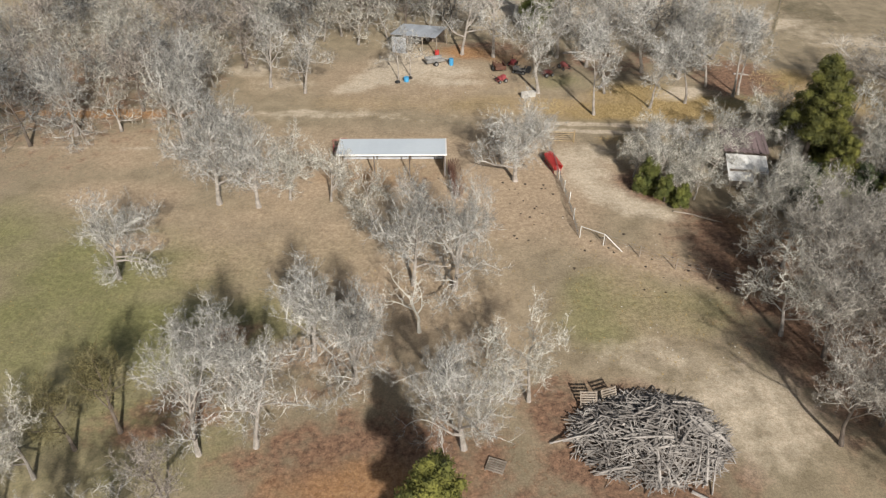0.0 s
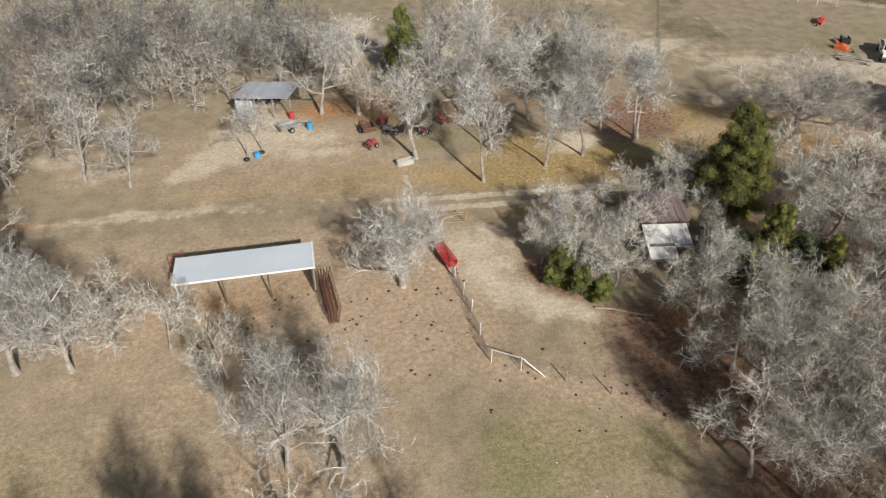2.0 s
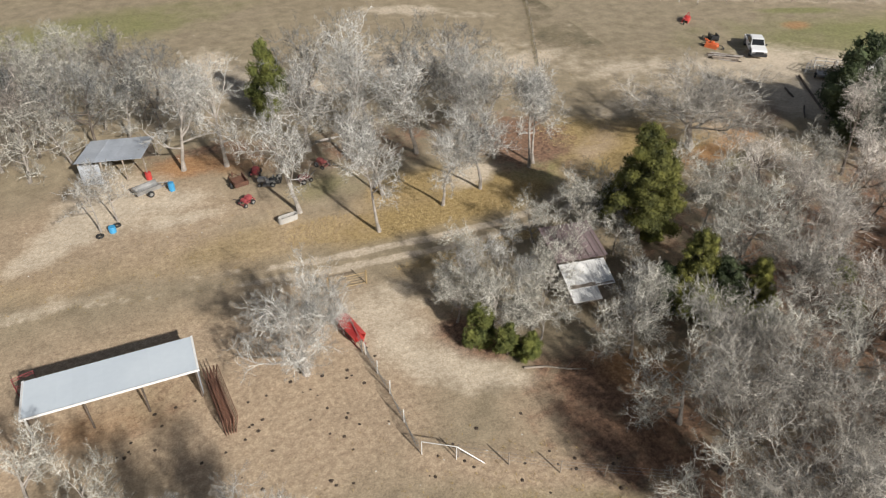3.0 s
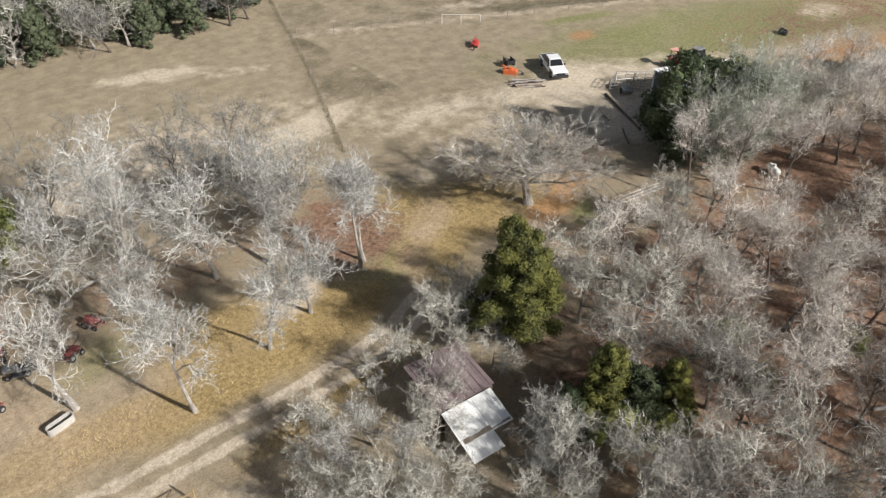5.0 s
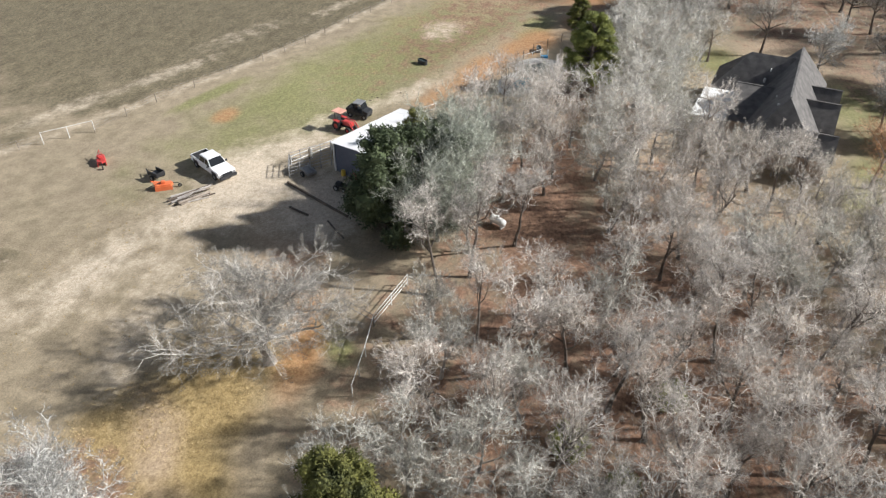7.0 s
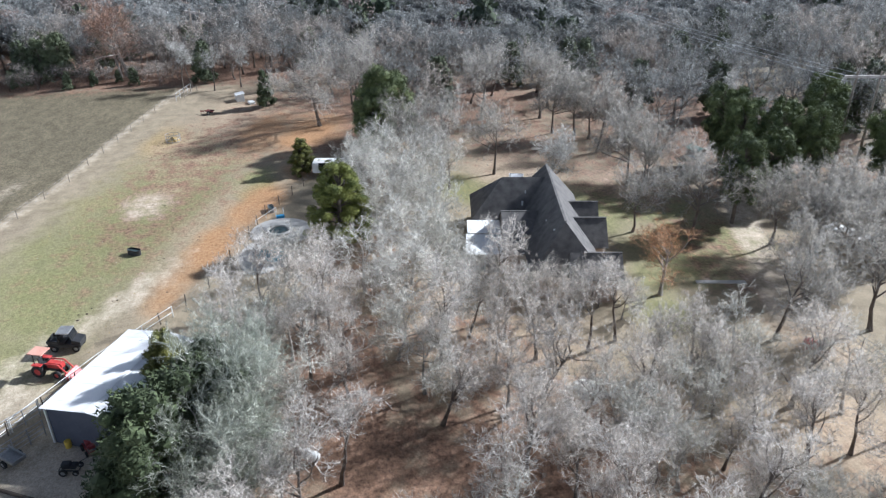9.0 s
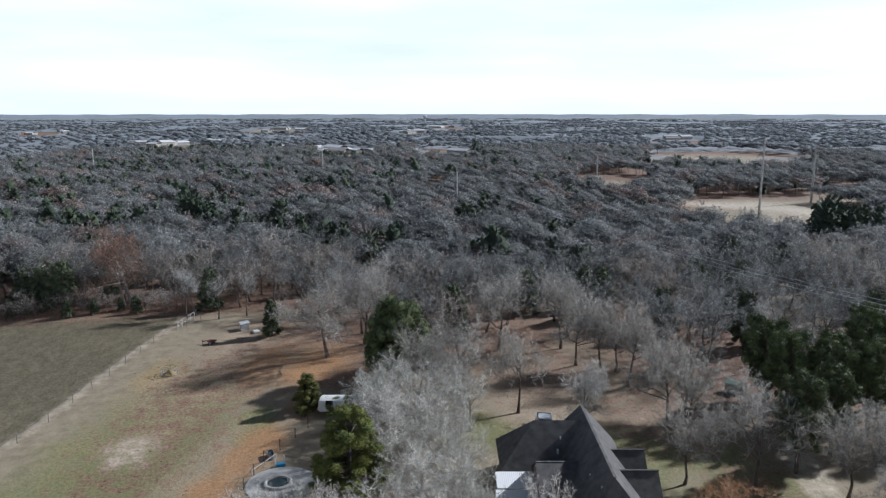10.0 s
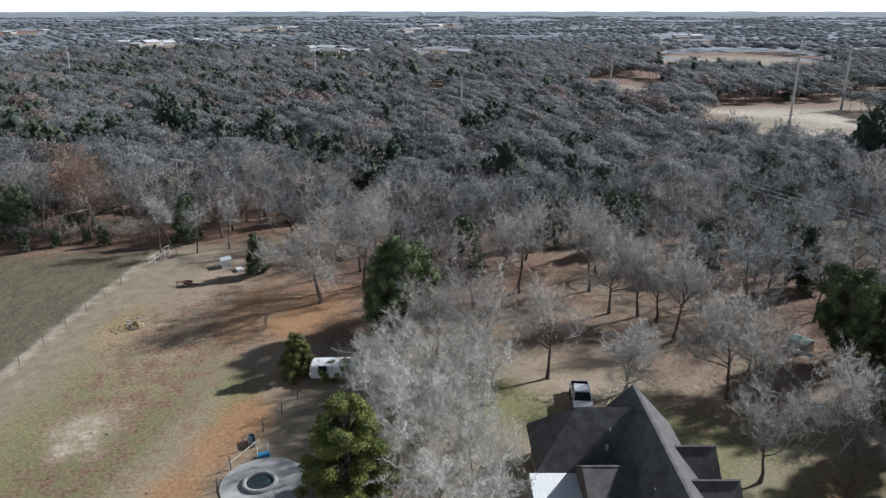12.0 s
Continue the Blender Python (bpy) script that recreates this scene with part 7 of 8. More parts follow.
# the field yard
pickup(pose(78.75, 94.3, 0, 0, 0, -121), "white extended-cab pickup parked on the sand")
tractor(pose(91.2, 84.3, 0, 0, 0, -112))
side_by_side(pose(94.8, 83.6, 0, 0, 0, -100))
rotary_mower(pose(74.6, 96.8, 0, 0, 0, 120), "bright orange rotary mower on the sand")
rotary_mower(pose(76.6, 106.4, 0, 0, 0, 40), "red rotary mower standing in the field", RED)
flat_trailer(pose(75.8, 99.2, 0, 0, 0, 70), "small black box trailer on the grass", BLACK, 1.4, 1.0, 0.4)
log_stack(pose(73.5, 93.8, 0, 0, 0, -42))
pipe_fence([(81.9, 86.9), (85.4, 83.6)], 1.5, 4, PIPE_GREY, "grey pipe pen panel beside the barn", 1.2)
pipe_fence([(81.9, 86.9), (79.4, 85.9), (83.0, 82.6)], 1.5, 4, PIPE_GREY, "grey pipe pen panels beside the barn", 1.2)
log_pm = pose(0, 0, 0)
for a, b, r in (((78.3, 85.6), (73.9, 77.4), 0.14), ((74.1, 83.5), (73.2, 81.2), 0.12), ((70.5, 76.5), (72.8, 79), 0.08)):
    s = Shape()
    s.tube([(0, 0, r), ((b[0] - a[0]) / 2, (b[1] - a[1]) / 2 + 0.08, r), (b[0] - a[0], b[1] - a[1], r)], r, 7)
    solid("timber_log", s, WOOD_DARK, pose(a[0], a[1], 0), "long dark timber log lying on the dirt", "log", "timber logs")
flat_trailer(pose(80.4, 84.2, 0, 0, 0, 50), "small grey boat trailer inside the pen", STEEL, 2.0, 1.0, 0.25)
barrel(pose(81.3, 80.6, 0), YELLOW, "yellow plastic drum by the barn wall", 0.24, 0.6)
implement(pose(80.6, 78.9, 0, 0, 0, 30), "red and blue machine by the barn wall", RED_OLD, 7)
implement(pose(78.6, 79.8, 0, 0, 0, 80), "small dark machine on the dirt", BLACK, 8)
propane_tank(pose(76.2, 63.1, 0, 0, 0, 60), "white propane tank in the woods", 1.9, 0.38)
pipe_fence([(81.6, 86.6), (86.1, 83.8), (91.5, 80.3), (95.2, 77.3), (98.1, 75.0)], 1.25, 2, PIPE_WHITE, "pale two-rail fence beside the metal barn", 3.0)
pipe_fence([(52.5, 69.0), (56.5, 69.4), (59.9, 69.9)], 1.2, 1, PIPE_WHITE, "white pipe rail along the wood's edge")
pipe_fence([(59.9, 69.9), (65.5, 68.8)], 1.2, 3, PIPE_WHITE, "white three-rail pipe gate by the woods")
pipe_fence([(59.9, 69.9), (61.1, 72.8)], 1.2, 2, PIPE_GREY, "short grey pipe fence by the grass")
pipe_fence([(79.2, 115.8), (83.2, 112.0)], 1.5, 1, PIPE_WHITE, "white pipe corner brace in the field")
wire_fence([(61.3, 126.5), (68.0, 122.4), (73.7, 120.9), (79.2, 115.8)], "wire fence with dark posts across the field", 3.0)
wire_fence([(83.2, 112), (92.2, 109.6), (107.5, 102.4), (119.4, 98.0), (136, 92.8), (142, 91.6), (171, 84.4)], "wire fence along the edge of the field", 5.0)
wire_fence(FENCE_LINE[:3], "wire fence line across the field", 4.0)
# pasture and house
trough(pose(112.3, 80.7, 0, 0, 0, 60), 1.6, 0.8, BLACK, "dark stock tank in the pasture", True)
wire_fence([(83.5, 85.4), (97.0, 76.0), (103, 72), (120, 66.5), (125.3, 63.1), (130.8, 60.0)], "wire fence on dark posts by the pasture", 3.0, 1.3, WOOD_DARK)
trough(pose(120.9, 65.8, 0, 0, 0, 10), 1.6, 0.7, STEEL, "galvanised oval stock tank by the fence", True)
pickup(pose(121.0, 33.9, 0, 0, 0, 163), "white pickup parked behind the house")
camper(pose(131.9, 57.4, 0, 0, 0, 80), 5.2, "long white travel trailer among the trees", 2.2, 1.9)
camper(pose(97.3, 1.6, 0, 0, 0, 25), 6.4, "white trailer parked under dark evergreens", 2.3, 1.9)
riding_mower(pose(81.2, 17.8, 0, 0, 0, 70), "red and black riding mower by the fence", RED)
pipe_fence([(85.3, 18.2), (82.6, 14.4), (77.5, 13.6)], 1.3, 3, PIPE_GREY, "grey three-rail fence by the drive", 2.4)

# ---- patio, far poles and town ----
def patio():
    t = thing("garden_patio", pose(114.6, 64.6, 0), "pale stone patio with a ring pit beside a small pool", "patio")
    s = Shape()
    s.tube([(0, 0, 0.004), (0, 0, 0.12)], 3.6, 28)
    part("paving", s, CONCRETE, t)
    s = Shape()
    s.tube([(1.3 * math.cos(a), 1.3 * math.sin(a) + 0.3, 0.25) for a in np.linspace(0, math.tau, 21)], 0.18, 6)
    part("pit_ring", s, CONCRETE, t, "ring of grey stones")
    part("pit_water", Shape().tube([(0, 0.3, 0.12), (0, 0.3, 0.2)], 1.2, 20), WATER, t, "dark standing water")
    # the lower deck and its pool
    bend = [(-6.0 + (3.7 + 0.35 * math.sin(3 * a)) * math.cos(a), 1.7 + (3.3 + 0.3 * math.cos(2 * a)) * math.sin(a)) for a in np.linspace(0, math.tau, 33)[:-1]]
    part("pool_deck", Shape().slab([(x, y, 0.11) for x, y in bend], 0.105), CONCRETE, t, "pale concrete deck round the pool")
    edge = [(-5.6 + (2.2 + 0.3 * math.sin(2 * a)) * math.cos(a), 1.1 + (1.8 + 0.25 * math.cos(3 * a)) * math.sin(a), 0.15) for a in np.linspace(0, math.tau, 33)]
    part("pool_coping", Shape().tube(edge, 0.14, 6), STONE_PALE, t, "rounded pale stone coping")
    part("pool", Shape().slab([(x, y, 0.14) for x, y, _ in edge[:-1]], 0.02), POOL_WATER, t, "clear turquoise pool water")


def power_pole(x, y, high, r, label, arms=True):
    t = thing("power_pole", pose(x, y, 0), label, "pole", "power poles")
    part("shaft", Shape().tube([(0, 0, 0), (0, 0, high * 0.5), (0, 0, high)], [r, r * 0.78, r * 0.55], 10), CONCRETE, t)
    if arms:
        for k, z in enumerate((high * 0.97, high * 0.87, high * 0.77)):
            part("arm", Shape().tube([(0, 0, z), (0.5, 1.8 * (-1) ** k, z + 0.2)], 0.1, 5), STEEL, t)
            part("insulator", Shape().tube([(0.5, 1.8 * (-1) ** k, z + 0.2), (0.5, 1.8 * (-1) ** k, z - 0.7)], 0.1, 6), STEEL, t)


def span(name, a, b, sag, label):
    pts = [Vector(a).lerp(Vector(b), k / 14) - Vector((0, 0, sag * 4 * (k / 14) * (1 - k / 14))) for k in range(15)]
    ob = new(name, Shape().tube(pts, 0.035, 4).mesh(name, WIRE))
    tagged(ob, label, "cable", "power lines")


def h_frame(x, y, high, turn):
    t = thing("timber_power_frame", pose(x, y, 0, 0, 0, turn), "timber two-pole power frame with a crossarm", "pole", "power poles")
    for s in (-1.6, 1.6):
        part("pole", Shape().tube([(s, 0, 0), (s, 0, high)], [0.2, 0.14], 8), WOOD_GREY, t)
    part("crossarm", Shape().box(-3.2, 3.2, -0.14, 0.14, high - 0.9, high - 0.55), BRUSH, t)
    for s in (-3.0, 0.0, 3.0):
        part("insulator", Shape().tube([(s, 0, high - 0.9), (s, 0, high - 1.6)], 0.08, 6), STEEL, t)


def far_building(x, y, long, wide, high, turn, roof, label):
    t = thing("far_building", pose(x, y, 0, 0, 0, turn), label, "building", "buildings of the distant town")
    part("wall", Shape().box(-long / 2, long / 2, -wide / 2, wide / 2, 0, high), FAR_WALL, t)
    s = Shape()
    s.slab([(-long / 2 - 0.4, -wide / 2 - 0.4, high), (long / 2 + 0.4, -wide / 2 - 0.4, high), (long / 2 + 0.4, 0, high + wide * 0.16), (-long / 2 - 0.4, 0, high + wide * 0.16)], 0.15)
    s.slab([(-long / 2 - 0.4, 0, high + wide * 0.16), (long / 2 + 0.4, 0, high + wide * 0.16), (long / 2 + 0.4, wide / 2 + 0.4, high), (-long / 2 - 0.4, wide / 2 + 0.4, high)], 0.15)
    part("roof", s, roof, t)


patio()
power_pole(264.2, -93.9, 29, 0.42, "tall pale steel power pole by the sandy lot")
power_pole(350.3, -71.7, 19, 0.48, "tall pale steel power pole above the woods")
power_pole(307.1, -148.1, 22, 0.48, "tall pale steel power pole near the road")
power_pole(478, 169, 17, 0.42, "slim pale pole above the far woods", False)
power_pole(460, 45, 18.5, 0.42, "slim pale pole above the far woods", False)
h_frame(201.7, 80.6, 11.3, 43)
h_frame(117.0, -12.4, 14.5, 80)
power_pole(300, 4, 16, 0.3, "slim power pole among the trees", False)
for off in (-2.6, 0.0, 2.6):
    span("power_cable", (117 + off * 0.17, -12.4 + off, 13.2), (300, 4 + off * 0.4, 15.6), 3.0, "thin power cable above the woods")
    span("power_cable", (300, 4 + off * 0.4, 15.6), (430, -4 + off * 0.4, 16), 3.0, "thin power cable above the woods")
span("power_cable", (264.7, -92, 28), (350.8, -70, 18.4), 3, "thin power cable between tall poles")
span("power_cable", (264.7, -95, 25), (350.8, -73, 16.5), 3, "thin power cable between tall poles")
span("power_cable", (264.7, -92, 28), (307.6, -146, 21), 2, "thin power cable between tall poles")
span("power_cable", (350.8, -70, 18.4), (520, 20, 22), 6, "thin power cable above the woods")
rnd = random.Random(8)
for cx, cy, n, sx, sy in ((752, 44, 9, 14, 16), (684, 20, 7, 12, 18), (676, -36, 9, 14, 24), (865, 203, 5, 14, 14), (900, 160, 7, 18, 22), (910, -424, 3, 14, 14), (1480, 100, 12, 50, 60), (1600, -290, 6, 40, 50), (1350, 450, 8, 40, 50), (1260, -130, 5, 30, 40), (560, -118, 4, 14, 22)):
    for i in range(n):
        far_building(cx + rnd.gauss(0, sx), cy + rnd.gauss(0, sy), rnd.uniform(10, 26), rnd.uniform(8, 13), rnd.uniform(2.6, 4.4), rnd.uniform(0, 180), FAR_PALE if rnd.random() < 0.6 else FAR_GREY, "distant low building with a pale roof among trees")
tower = thing("water_tower", pose(1965, -288, 0) @ Matrix.Scale(0.62, 4), "distant pale water tower on a tall stem", "water tower")
part("stem", Shape().tube([(0, 0, 0), (0, 0, 26)], [3.2, 2.0], 10), FAR_PALE, tower)
part("tank", Shape().tube([(0, 0, 25), (0, 0, 28), (0, 0, 33), (0, 0, 38), (0, 0, 40)], [2.5, 8, 10, 7.5, 1.5], 14), FAR_PALE, tower)


# ---- small things of the pasture and the yards ----
def concrete_walk(pts, half):
    s = Shape()
    for (x0, y0), (x1, y1) in zip(pts[:-1], pts[1:]):
        d = Vector((x1 - x0, y1 - y0, 0)).normalized() * 0.02
        n = Vector((-d.y, d.x, 0)).normalized() * half
        a, b = Vector((x0, y0, 0.05)) + d, Vector((x1, y1, 0.05)) - d
        s.slab([a - n, b - n, b + n, a + n], 0.045)
    solid("garden_path", s, CONCRETE, pose(0, 0, 0), "narrow pale concrete garden path by the house", "path")


concrete_walk([(113.4, 57.5), (112.0, 52.7), (110.0, 47.5), (108.6, 44.6)], 0.5)
concrete_walk([(94.0, 22.5), (92.9, 17.4)], 0.3)


def stock_shed():
    t = thing("calf_shelter", pose(171.0, 71.4, 0, 0, 0, 15) @ Matrix.Scale(0.72, 4), "small white and blue shelter by the cedar", "shed")
    part("back", Shape().box(-1.2, 1.2, 0.9, 1.0, 0, 1.7), PAINT_WHITE, t)
    part("side", Shape().box(-1.2, -1.1, -0.9, 0.9, 0, 1.7), PAINT_WHITE, t)
    part("side", Shape().box(1.1, 1.2, -0.9, 0.9, 0, 1.6), BLUE, t, "blue side panel")
    part("roof", Shape().slab([(-1.35, -1.1, 1.95), (1.35, -1.1, 1.95), (1.35, 1.15, 1.7), (-1.35, 1.15, 1.7)], 0.05), METAL_WHITE, t)
    tub = Shape().box(-0.7, 0.7, -0.5, 0.5, 0, 0.4, bevel=0.05)
    solid("feed_tub", tub, PAINT_WHITE, pose(168.6, 69.3, 0, 0, 0, 20), "white feed tub lying by the shelter", "tub")


def tarp_heap():
    """A pale sheet thrown over a low heap."""
    s, q, n = Shape(), random.Random(12), 11
    pts = []
    for i in range(n):
        for j in range(n):
            u, v = 2 * i / (n - 1) - 1, 2 * j / (n - 1) - 1
            hump = max(0.0, 1 - u ** 4) * max(0.0, 1 - v ** 4)
            pts.append((u * 1.5 + q.uniform(-.07, .07), v * 1.1 + q.uniform(-.07, .07), 0.02 + 0.55 * hump * q.uniform(0.75, 1.05)))
    s.add(pts, [(i * n + j, i * n + j + 1, (i + 1) * n + j + 1, (i + 1) * n + j) for i in range(n - 1) for j in range(n - 1)])
    t = thing("tarp_heap", pose(79.6, 40.1, 0, 0, 0, 25), "pale tarpaulin thrown over a low heap in the wood", "tarpaulin")
    part("sheet", s, STONE_PALE, t)
    part("heap", Shape().box(-1.2, 1.2, -0.85, 0.85, 0, 0.36, bevel=0.1), WOOD_DARK, t)


tarp_heap()
stock_shed()
pipe_fence([(173.0, 82.8), (176.5, 81.8), (179.5, 80.8)], 1.4, 2, PIPE_WHITE, "white pipe gateway at the corner of the field", 1.7)
pipe_fence([(173.8, 81.4), (178.5, 79.6)], 1.2, 2, WOOD_GREY, "grey timber rails at the corner of the field", 2.2)
flat_trailer(pose(163.6, 76.2, 0, 0, 0, 70), "low red implement frame on the pasture", RED_DARK, 1.3, 0.8, 0.1)


def hay_ring():
    t = thing("hay_ring_feeder", pose(150.3, 80.8, 0), "grey round hay ring with loose hay", "feeder")
    for z in (0.15, 0.6, 1.1):
        part("hoop", Shape().tube([(1.1 * math.cos(a), 1.1 * math.sin(a), z) for a in np.linspace(0, math.tau, 19)], 0.035, 5), PIPE_GREY, t)
    for k in range(8):
        a = math.tau * k / 8
        part("upright", Shape().tube([(1.1 * math.cos(a), 1.1 * math.sin(a), 0), (1.1 * math.cos(a), 1.1 * math.sin(a), 1.15)], 0.03, 5), PIPE_GREY, t)
    s, q = Shape(), random.Random(3)
    pts = [(0, 0, 0.8)] + [(r * math.cos(math.tau * k / 12), r * math.sin(math.tau * k / 12), (1.1 - r) * 0.7 * q.uniform(0.7, 1.2) + 0.02) for r in (0.5, 1.0) for k in range(12)]
    s.add(pts, [(0, 1 + k, 1 + (k + 1) % 12) for k in range(12)] + [(1 + k, 13 + k, 13 + (k + 1) % 12, 1 + (k + 1) % 12) for k in range(12)])
    part("hay_heap", s, HAY, t, "loose heap of old hay")


hay_ring()
green_t = thing("green_shed", pose(127.6, 4.2, 0, 0, 0, 20) @ Matrix.Scale(0.62, 4), "small shed with a faded green sheet roof", "shed")
part("wall", Shape().box(-1.8, 1.8, -1.4, 1.4, 0, 2.0), WOOD_GREY, green_t)
part("roof", Shape().slab([(-2.0, -1.6, 2.0), (2.0, -1.6, 2.0), (2.0, 0, 2.6), (-2.0, 0, 2.6)], 0.05), GREEN_SHEET, green_t)
part("roof", Shape().slab([(-2.0, 0, 2.6), (2.0, 0, 2.6), (2.0, 1.6, 2.0), (-2.0, 1.6, 2.0)], 0.05), GREEN_SHEET, green_t)
lean = thing("lean_to_shelter", pose(124.4, 6.2, 0, 0, 0, 25) @ Matrix.Scale(0.62, 4), "low white sheet roof on posts under the trees", "shelter")
part("roof_sheet", Shape().slab([(-1.6, -1.0, 1.9), (1.6, -1.0, 1.9), (1.6, 1.0, 2.15), (-1.6, 1.0, 2.15)], 0.04), METAL_WHITE, lean)
for px, py, pz in ((-1.5, -0.9, 1.87), (1.5, -0.9, 1.87), (-1.5, 0.9, 2.1), (1.5, 0.9, 2.1)):
    part("post", Shape().tube([(px, py, 0), (px, py, pz)], 0.05, 6), WOOD_GREY, lean)
sw = Shape().tube([(-0.5, 0, 0.1), (-0.5, 0, 1.0)], 0.05, 6)
solid("white_post", sw, PAINT_WHITE, pose(118.9, 65.2, 0), "short white post beside the patio", "post", "white posts")
solid("white_post", Shape().tube([(0, 0, 0), (0, 0, 1.0)], 0.05, 6), PAINT_WHITE, pose(119.2, 64.3, 0), "short white post beside the patio", "post", "white posts")
solid("blue_tub", Shape().box(-0.5, 0.5, -0.25, 0.25, 0, 0.35, bevel=0.04), BLUE, pose(118.6, 64.7, 0, 0, 0, 100), "low blue plastic tub by the patio", "tub")
pipe_fence([(120.5, 65.2), (117.2, 67.6)], 0.6, 1, PIPE_WHITE, "low white rail beside the stock tank", 2.0)


def fallen(x0, y0, x1, y1, r, label, material):
    s, q = Shape(), random.Random(int(x0 * 7 + y0))
    a, b = Vector((0, 0, r * 0.9)), Vector((x1 - x0, y1 - y0, r * 0.8))
    s.tube([a, a.lerp(b, 0.35) + Vector((0.1, 0.12, 0.02)), a.lerp(b, 0.7) + Vector((0, -0.06, 0.03)), b], [r, r * 0.85, r * 0.7, r * 0.4], 7)
    for k in range(4):
        p = a.lerp(b, q.uniform(0.4, 0.95))
        s.cone(p, p + Vector((q.gauss(0, .5), q.gauss(0, .5), q.uniform(0.1, 0.5))), r * 0.35, 4)
    solid("fallen_log", s, material, pose(x0, y0, 0), label, "log", "fallen logs")


fallen(23.1, 54.5, 27.2, 52.7, 0.09, "pale fallen log at the edge of the woods", WOOD_GREY)
fallen(17.5, 92.2, 20.2, 92.6, 0.17, "bleached fallen trunk among the trees", BRUSH)
fallen(20.6, 81.4, 22.4, 83.4, 0.18, "bleached fallen trunk under bare trees", BRUSH)
fallen(38.6, 85.6, 40.4, 85.2, 0.12, "thin pale fallen log in the grass", BRUSH)
fallen(52.8, 43.4, 55.2, 41.4, 0.14, "pale fallen log on the leaf litter", BRUSH)
fallen(60.0, 50.0, 63.0, 51.5, 0.12, "grey fallen log on the leaf litter", BRUSH)
fallen(51.6, 60.4, 48.2, 61.6, 0.12, "grey fallen log on the leaf litter", BRUSH)
fallen(16.6, 24.0, 19.4, 21.6, 0.12, "grey fallen log beside the brush pile", BRUSH)
fallen(-18.6, 62.6, -20.4, 62.8, 0.16, "dark timber log under the trees", WOOD_DARK)
fallen(-19.0, 63.2, -20.8, 63.3, 0.14, "dark timber log under the trees", WOOD_DARK)
pallet = Shape()
for k in range(6):
    pallet.box(-0.6, 0.6, -0.5 + k * 0.18, -0.38 + k * 0.18, 0.1, 0.125)
for x in (-0.55, 0, 0.55):
    pallet.box(x - 0.04, x + 0.04, -0.5, 0.52, 0, 0.1)
solid("timber_pallet", pallet, WOOD_GREY, pose(4.6, 25.9, 0, 0, 0, -20), "weathered timber pallet lying on the leaves", "pallet")


def strewn(name, label, material, seed, count, area, low, high, flat, blades=False):
    """Many small clods, stones or tufts over soft areas, in one mesh."""
    q, s = random.Random(seed), Shape()
    for _ in range(count):
        x, y, rx, ry = area[q.randrange(len(area))]
        a, r = q.uniform(0, math.tau), math.sqrt(q.random())
        x, y, d = x + rx * r * math.cos(a), y + ry * r * math.sin(a), q.uniform(low, high)
        if blades:
            for _ in range(4):
                b = q.uniform(0, math.tau)
                w = Vector((math.cos(b + 1.5), math.sin(b + 1.5), 0)) * d * 0.1
                p = Vector((x + math.cos(b) * d * 0.2, y + math.sin(b) * d * 0.2, 0))
                s.add([p - w, p + w, p + Vector((math.cos(b) * d * 0.6, math.sin(b) * d * 0.6, d * flat))], [(0, 1, 2)])
        else:
            ring = [(x + math.cos(math.tau * k / 5) * d * q.uniform(0.6, 1.1), y + math.sin(math.tau * k / 5) * d * q.uniform(0.6, 1.1), 0.0) for k in range(5)]
            s.add(ring + [(x + d * 0.1, y, d * flat)], [(k, (k + 1) % 5, 5) for k in range(5)])
    ob = new(name, s.mesh(name, material))
    tagged(ob, label, name.replace("_", " "), kind="stuff")


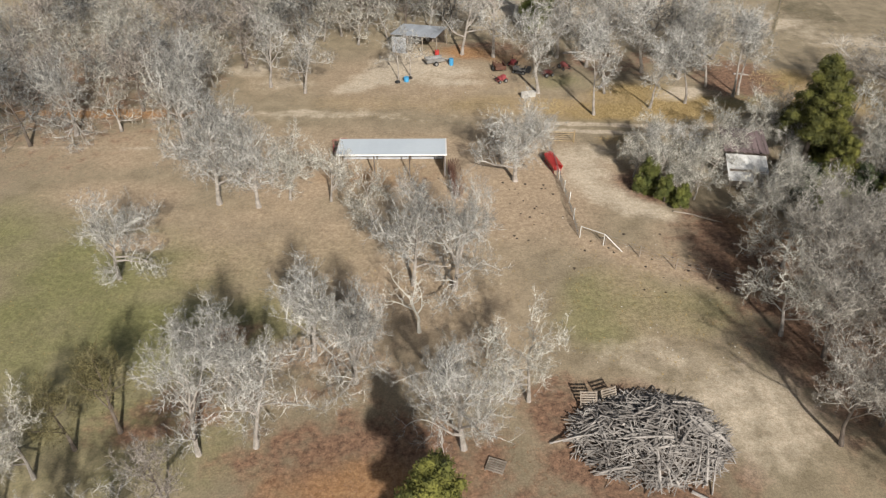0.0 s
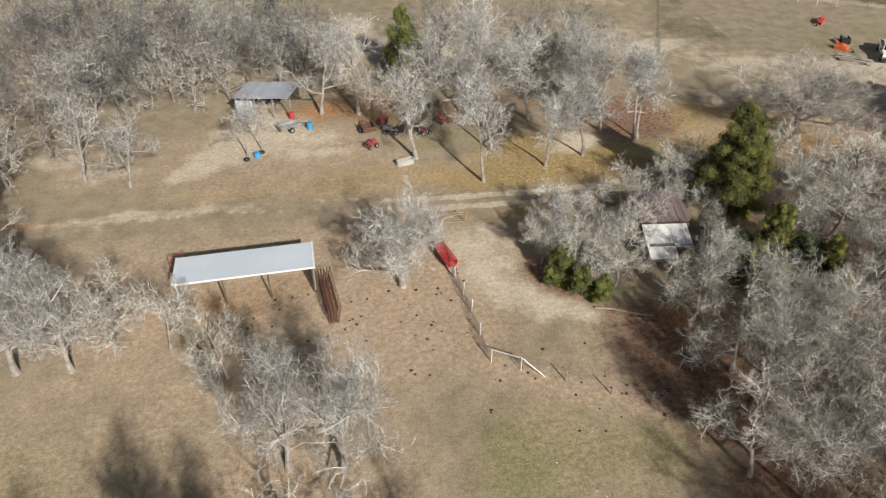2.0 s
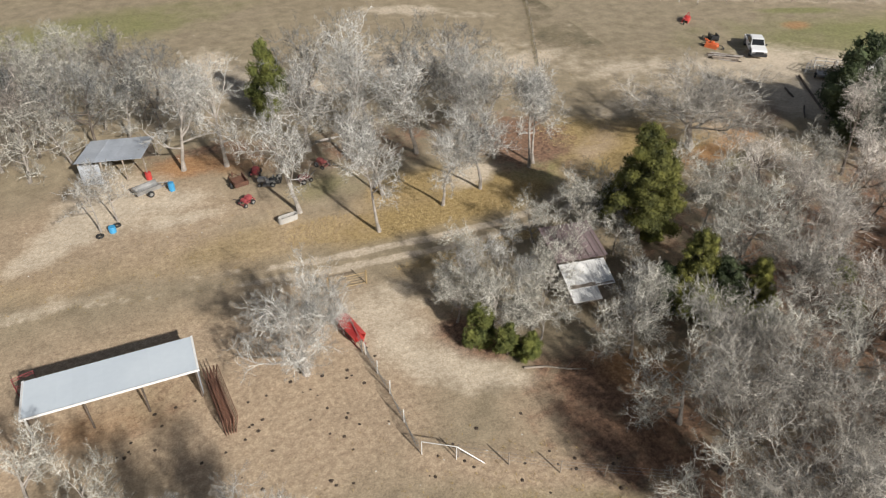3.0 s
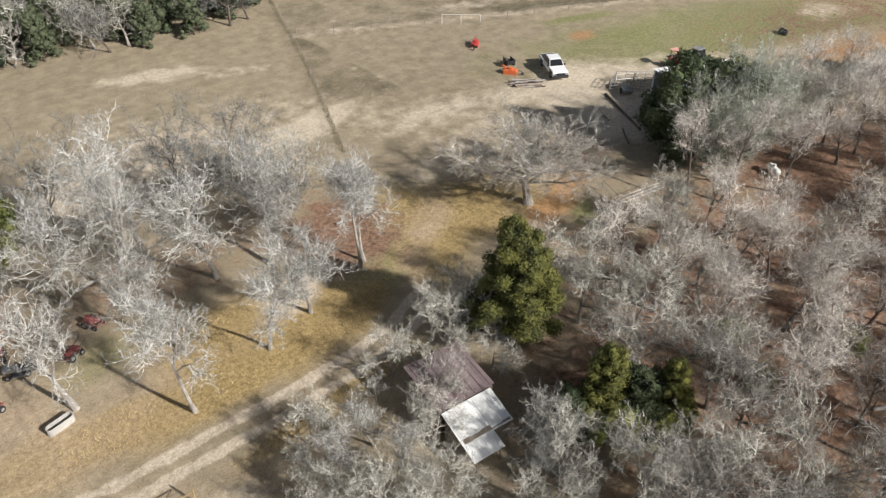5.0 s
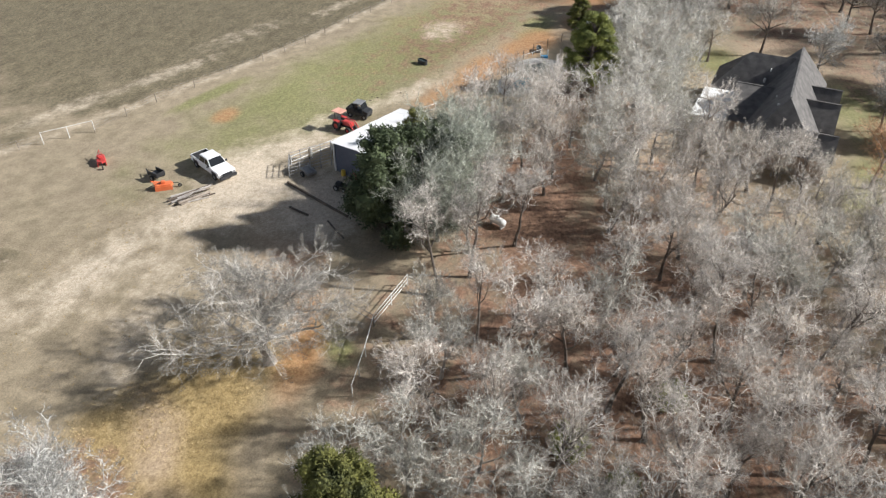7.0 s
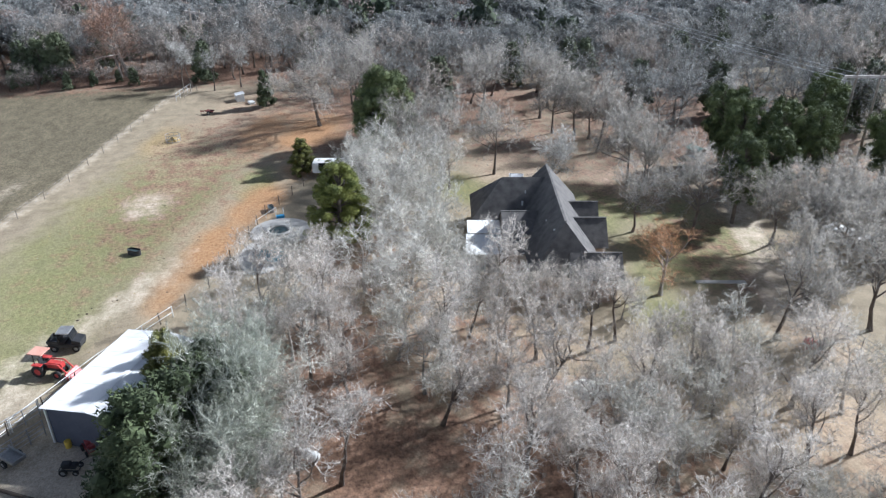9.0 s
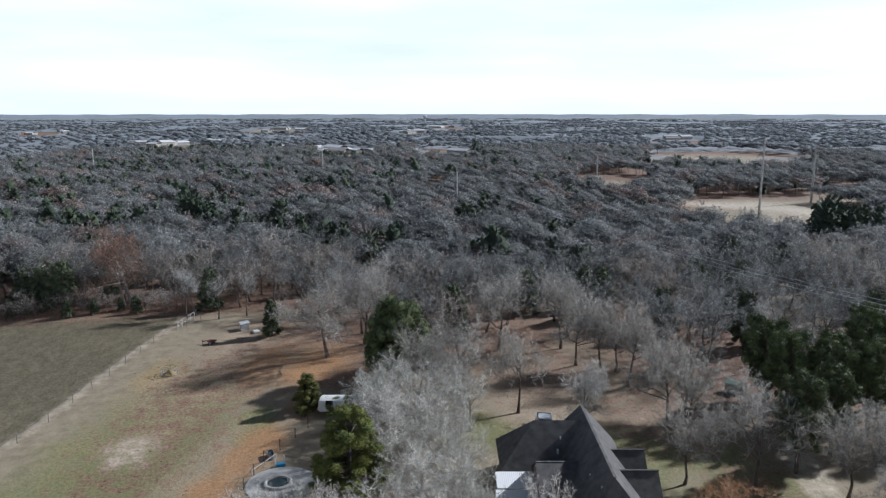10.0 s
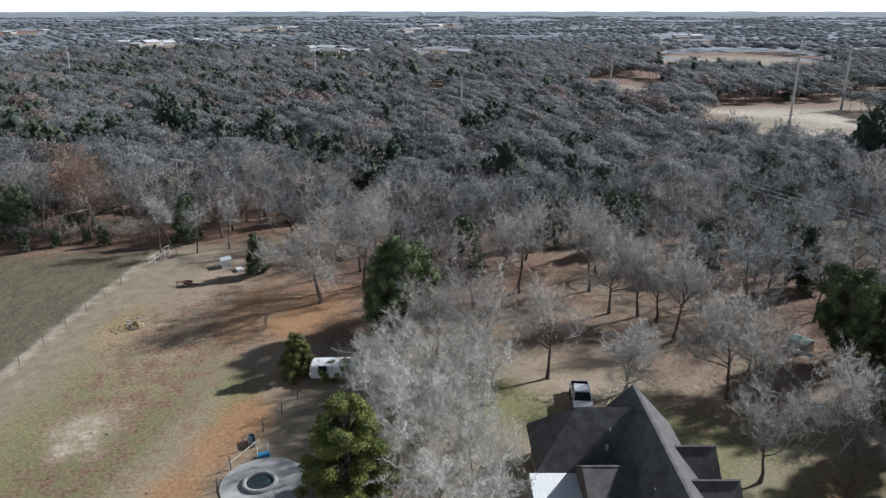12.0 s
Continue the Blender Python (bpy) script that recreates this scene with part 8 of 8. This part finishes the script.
strewn("dung_spots", "dark dried dung scattered on the bare ground", DUNG, 1, 130, ((8, 54, 7, 6), (0, 58, 6, 3), (20, 47, 8, 5), (10, 62, 4, 5), (112, 80, 16, 7), (150, 82, 8, 4)), 0.08, 0.2, 0.4)
strewn("pale_stones", "small pale stones strewn over the grass", STONE_PALE, 2, 200, ((17, 40, 9, 8), (16, 122, 22, 9), (-14, 83, 8, 4), (28, 112, 18, 8), (45, 106, 10, 6), (12, 48, 10, 6), (2, 84, 8, 4), (5, 97, 10, 4), (110, 86, 26, 8)), 0.03, 0.09, 0.5)
strewn("golden_tufts", "tufts of dry golden grass", STRAW, 3, 9000, ((22, 75.4, 9, 2.4), (29, 76.2, 6, 3.2), (45, 84, 5, 3.5), (50, 80, 6, 5), (14.5, 76.5, 4, 2), (26, 68.8, 8, 0.8), (24, 80, 5, 2.5), (33, 75, 4, 1.6)), 0.07, 0.17, 0.8, True)
strewn("dry_tufts", "tufts of dry bleached grass", HAY, 4, 4200, ((5, 77, 20, 5), (18, 41, 9, 8), (60, 95, 18, 8), (-20, 42, 16, 14), (57, 76, 6, 3), (35, 108, 24, 8), (120, 84, 30, 8), (8, 44, 14, 10), (120, 40, 8, 5)), 0.1, 0.22, 0.6, True)
weed_rows = []
for (wx0, wy0), (wx1, wy1) in zip(FENCE_LINE[:-1], FENCE_LINE[1:]):
    weed_rows += [(wx0 + (wx1 - wx0) * k / 40, wy0 + (wy1 - wy0) * k / 40, 0.28, 0.5) for k in range(40)]
strewn("dead_weeds", "strip of dead weeds along the field fence", mat("dead_weeds", (0.15, 0.13, 0.08), (0.27, 0.235, 0.15), 0.6, 0.95, 0.0), 8, 2600, weed_rows, 0.1, 0.22, 0.9, True)
strewn("leaf_drifts", "drifts of dry brown oak leaves on the wood's floor", mat("dry_oak_leaves", (0.17, 0.095, 0.055), (0.36, 0.225, 0.14), 0.8, 0.9, 0.0), 5, 9000, ((62, 50, 26, 18), (50, 36, 18, 14), (30, 47, 4, 3), (84, 62, 14, 6), (76, 59, 6, 4), (42, 57, 4, 3), (0, 25, 9, 4), (70, 54, 8, 6)), 0.1, 0.22, 0.35, True)
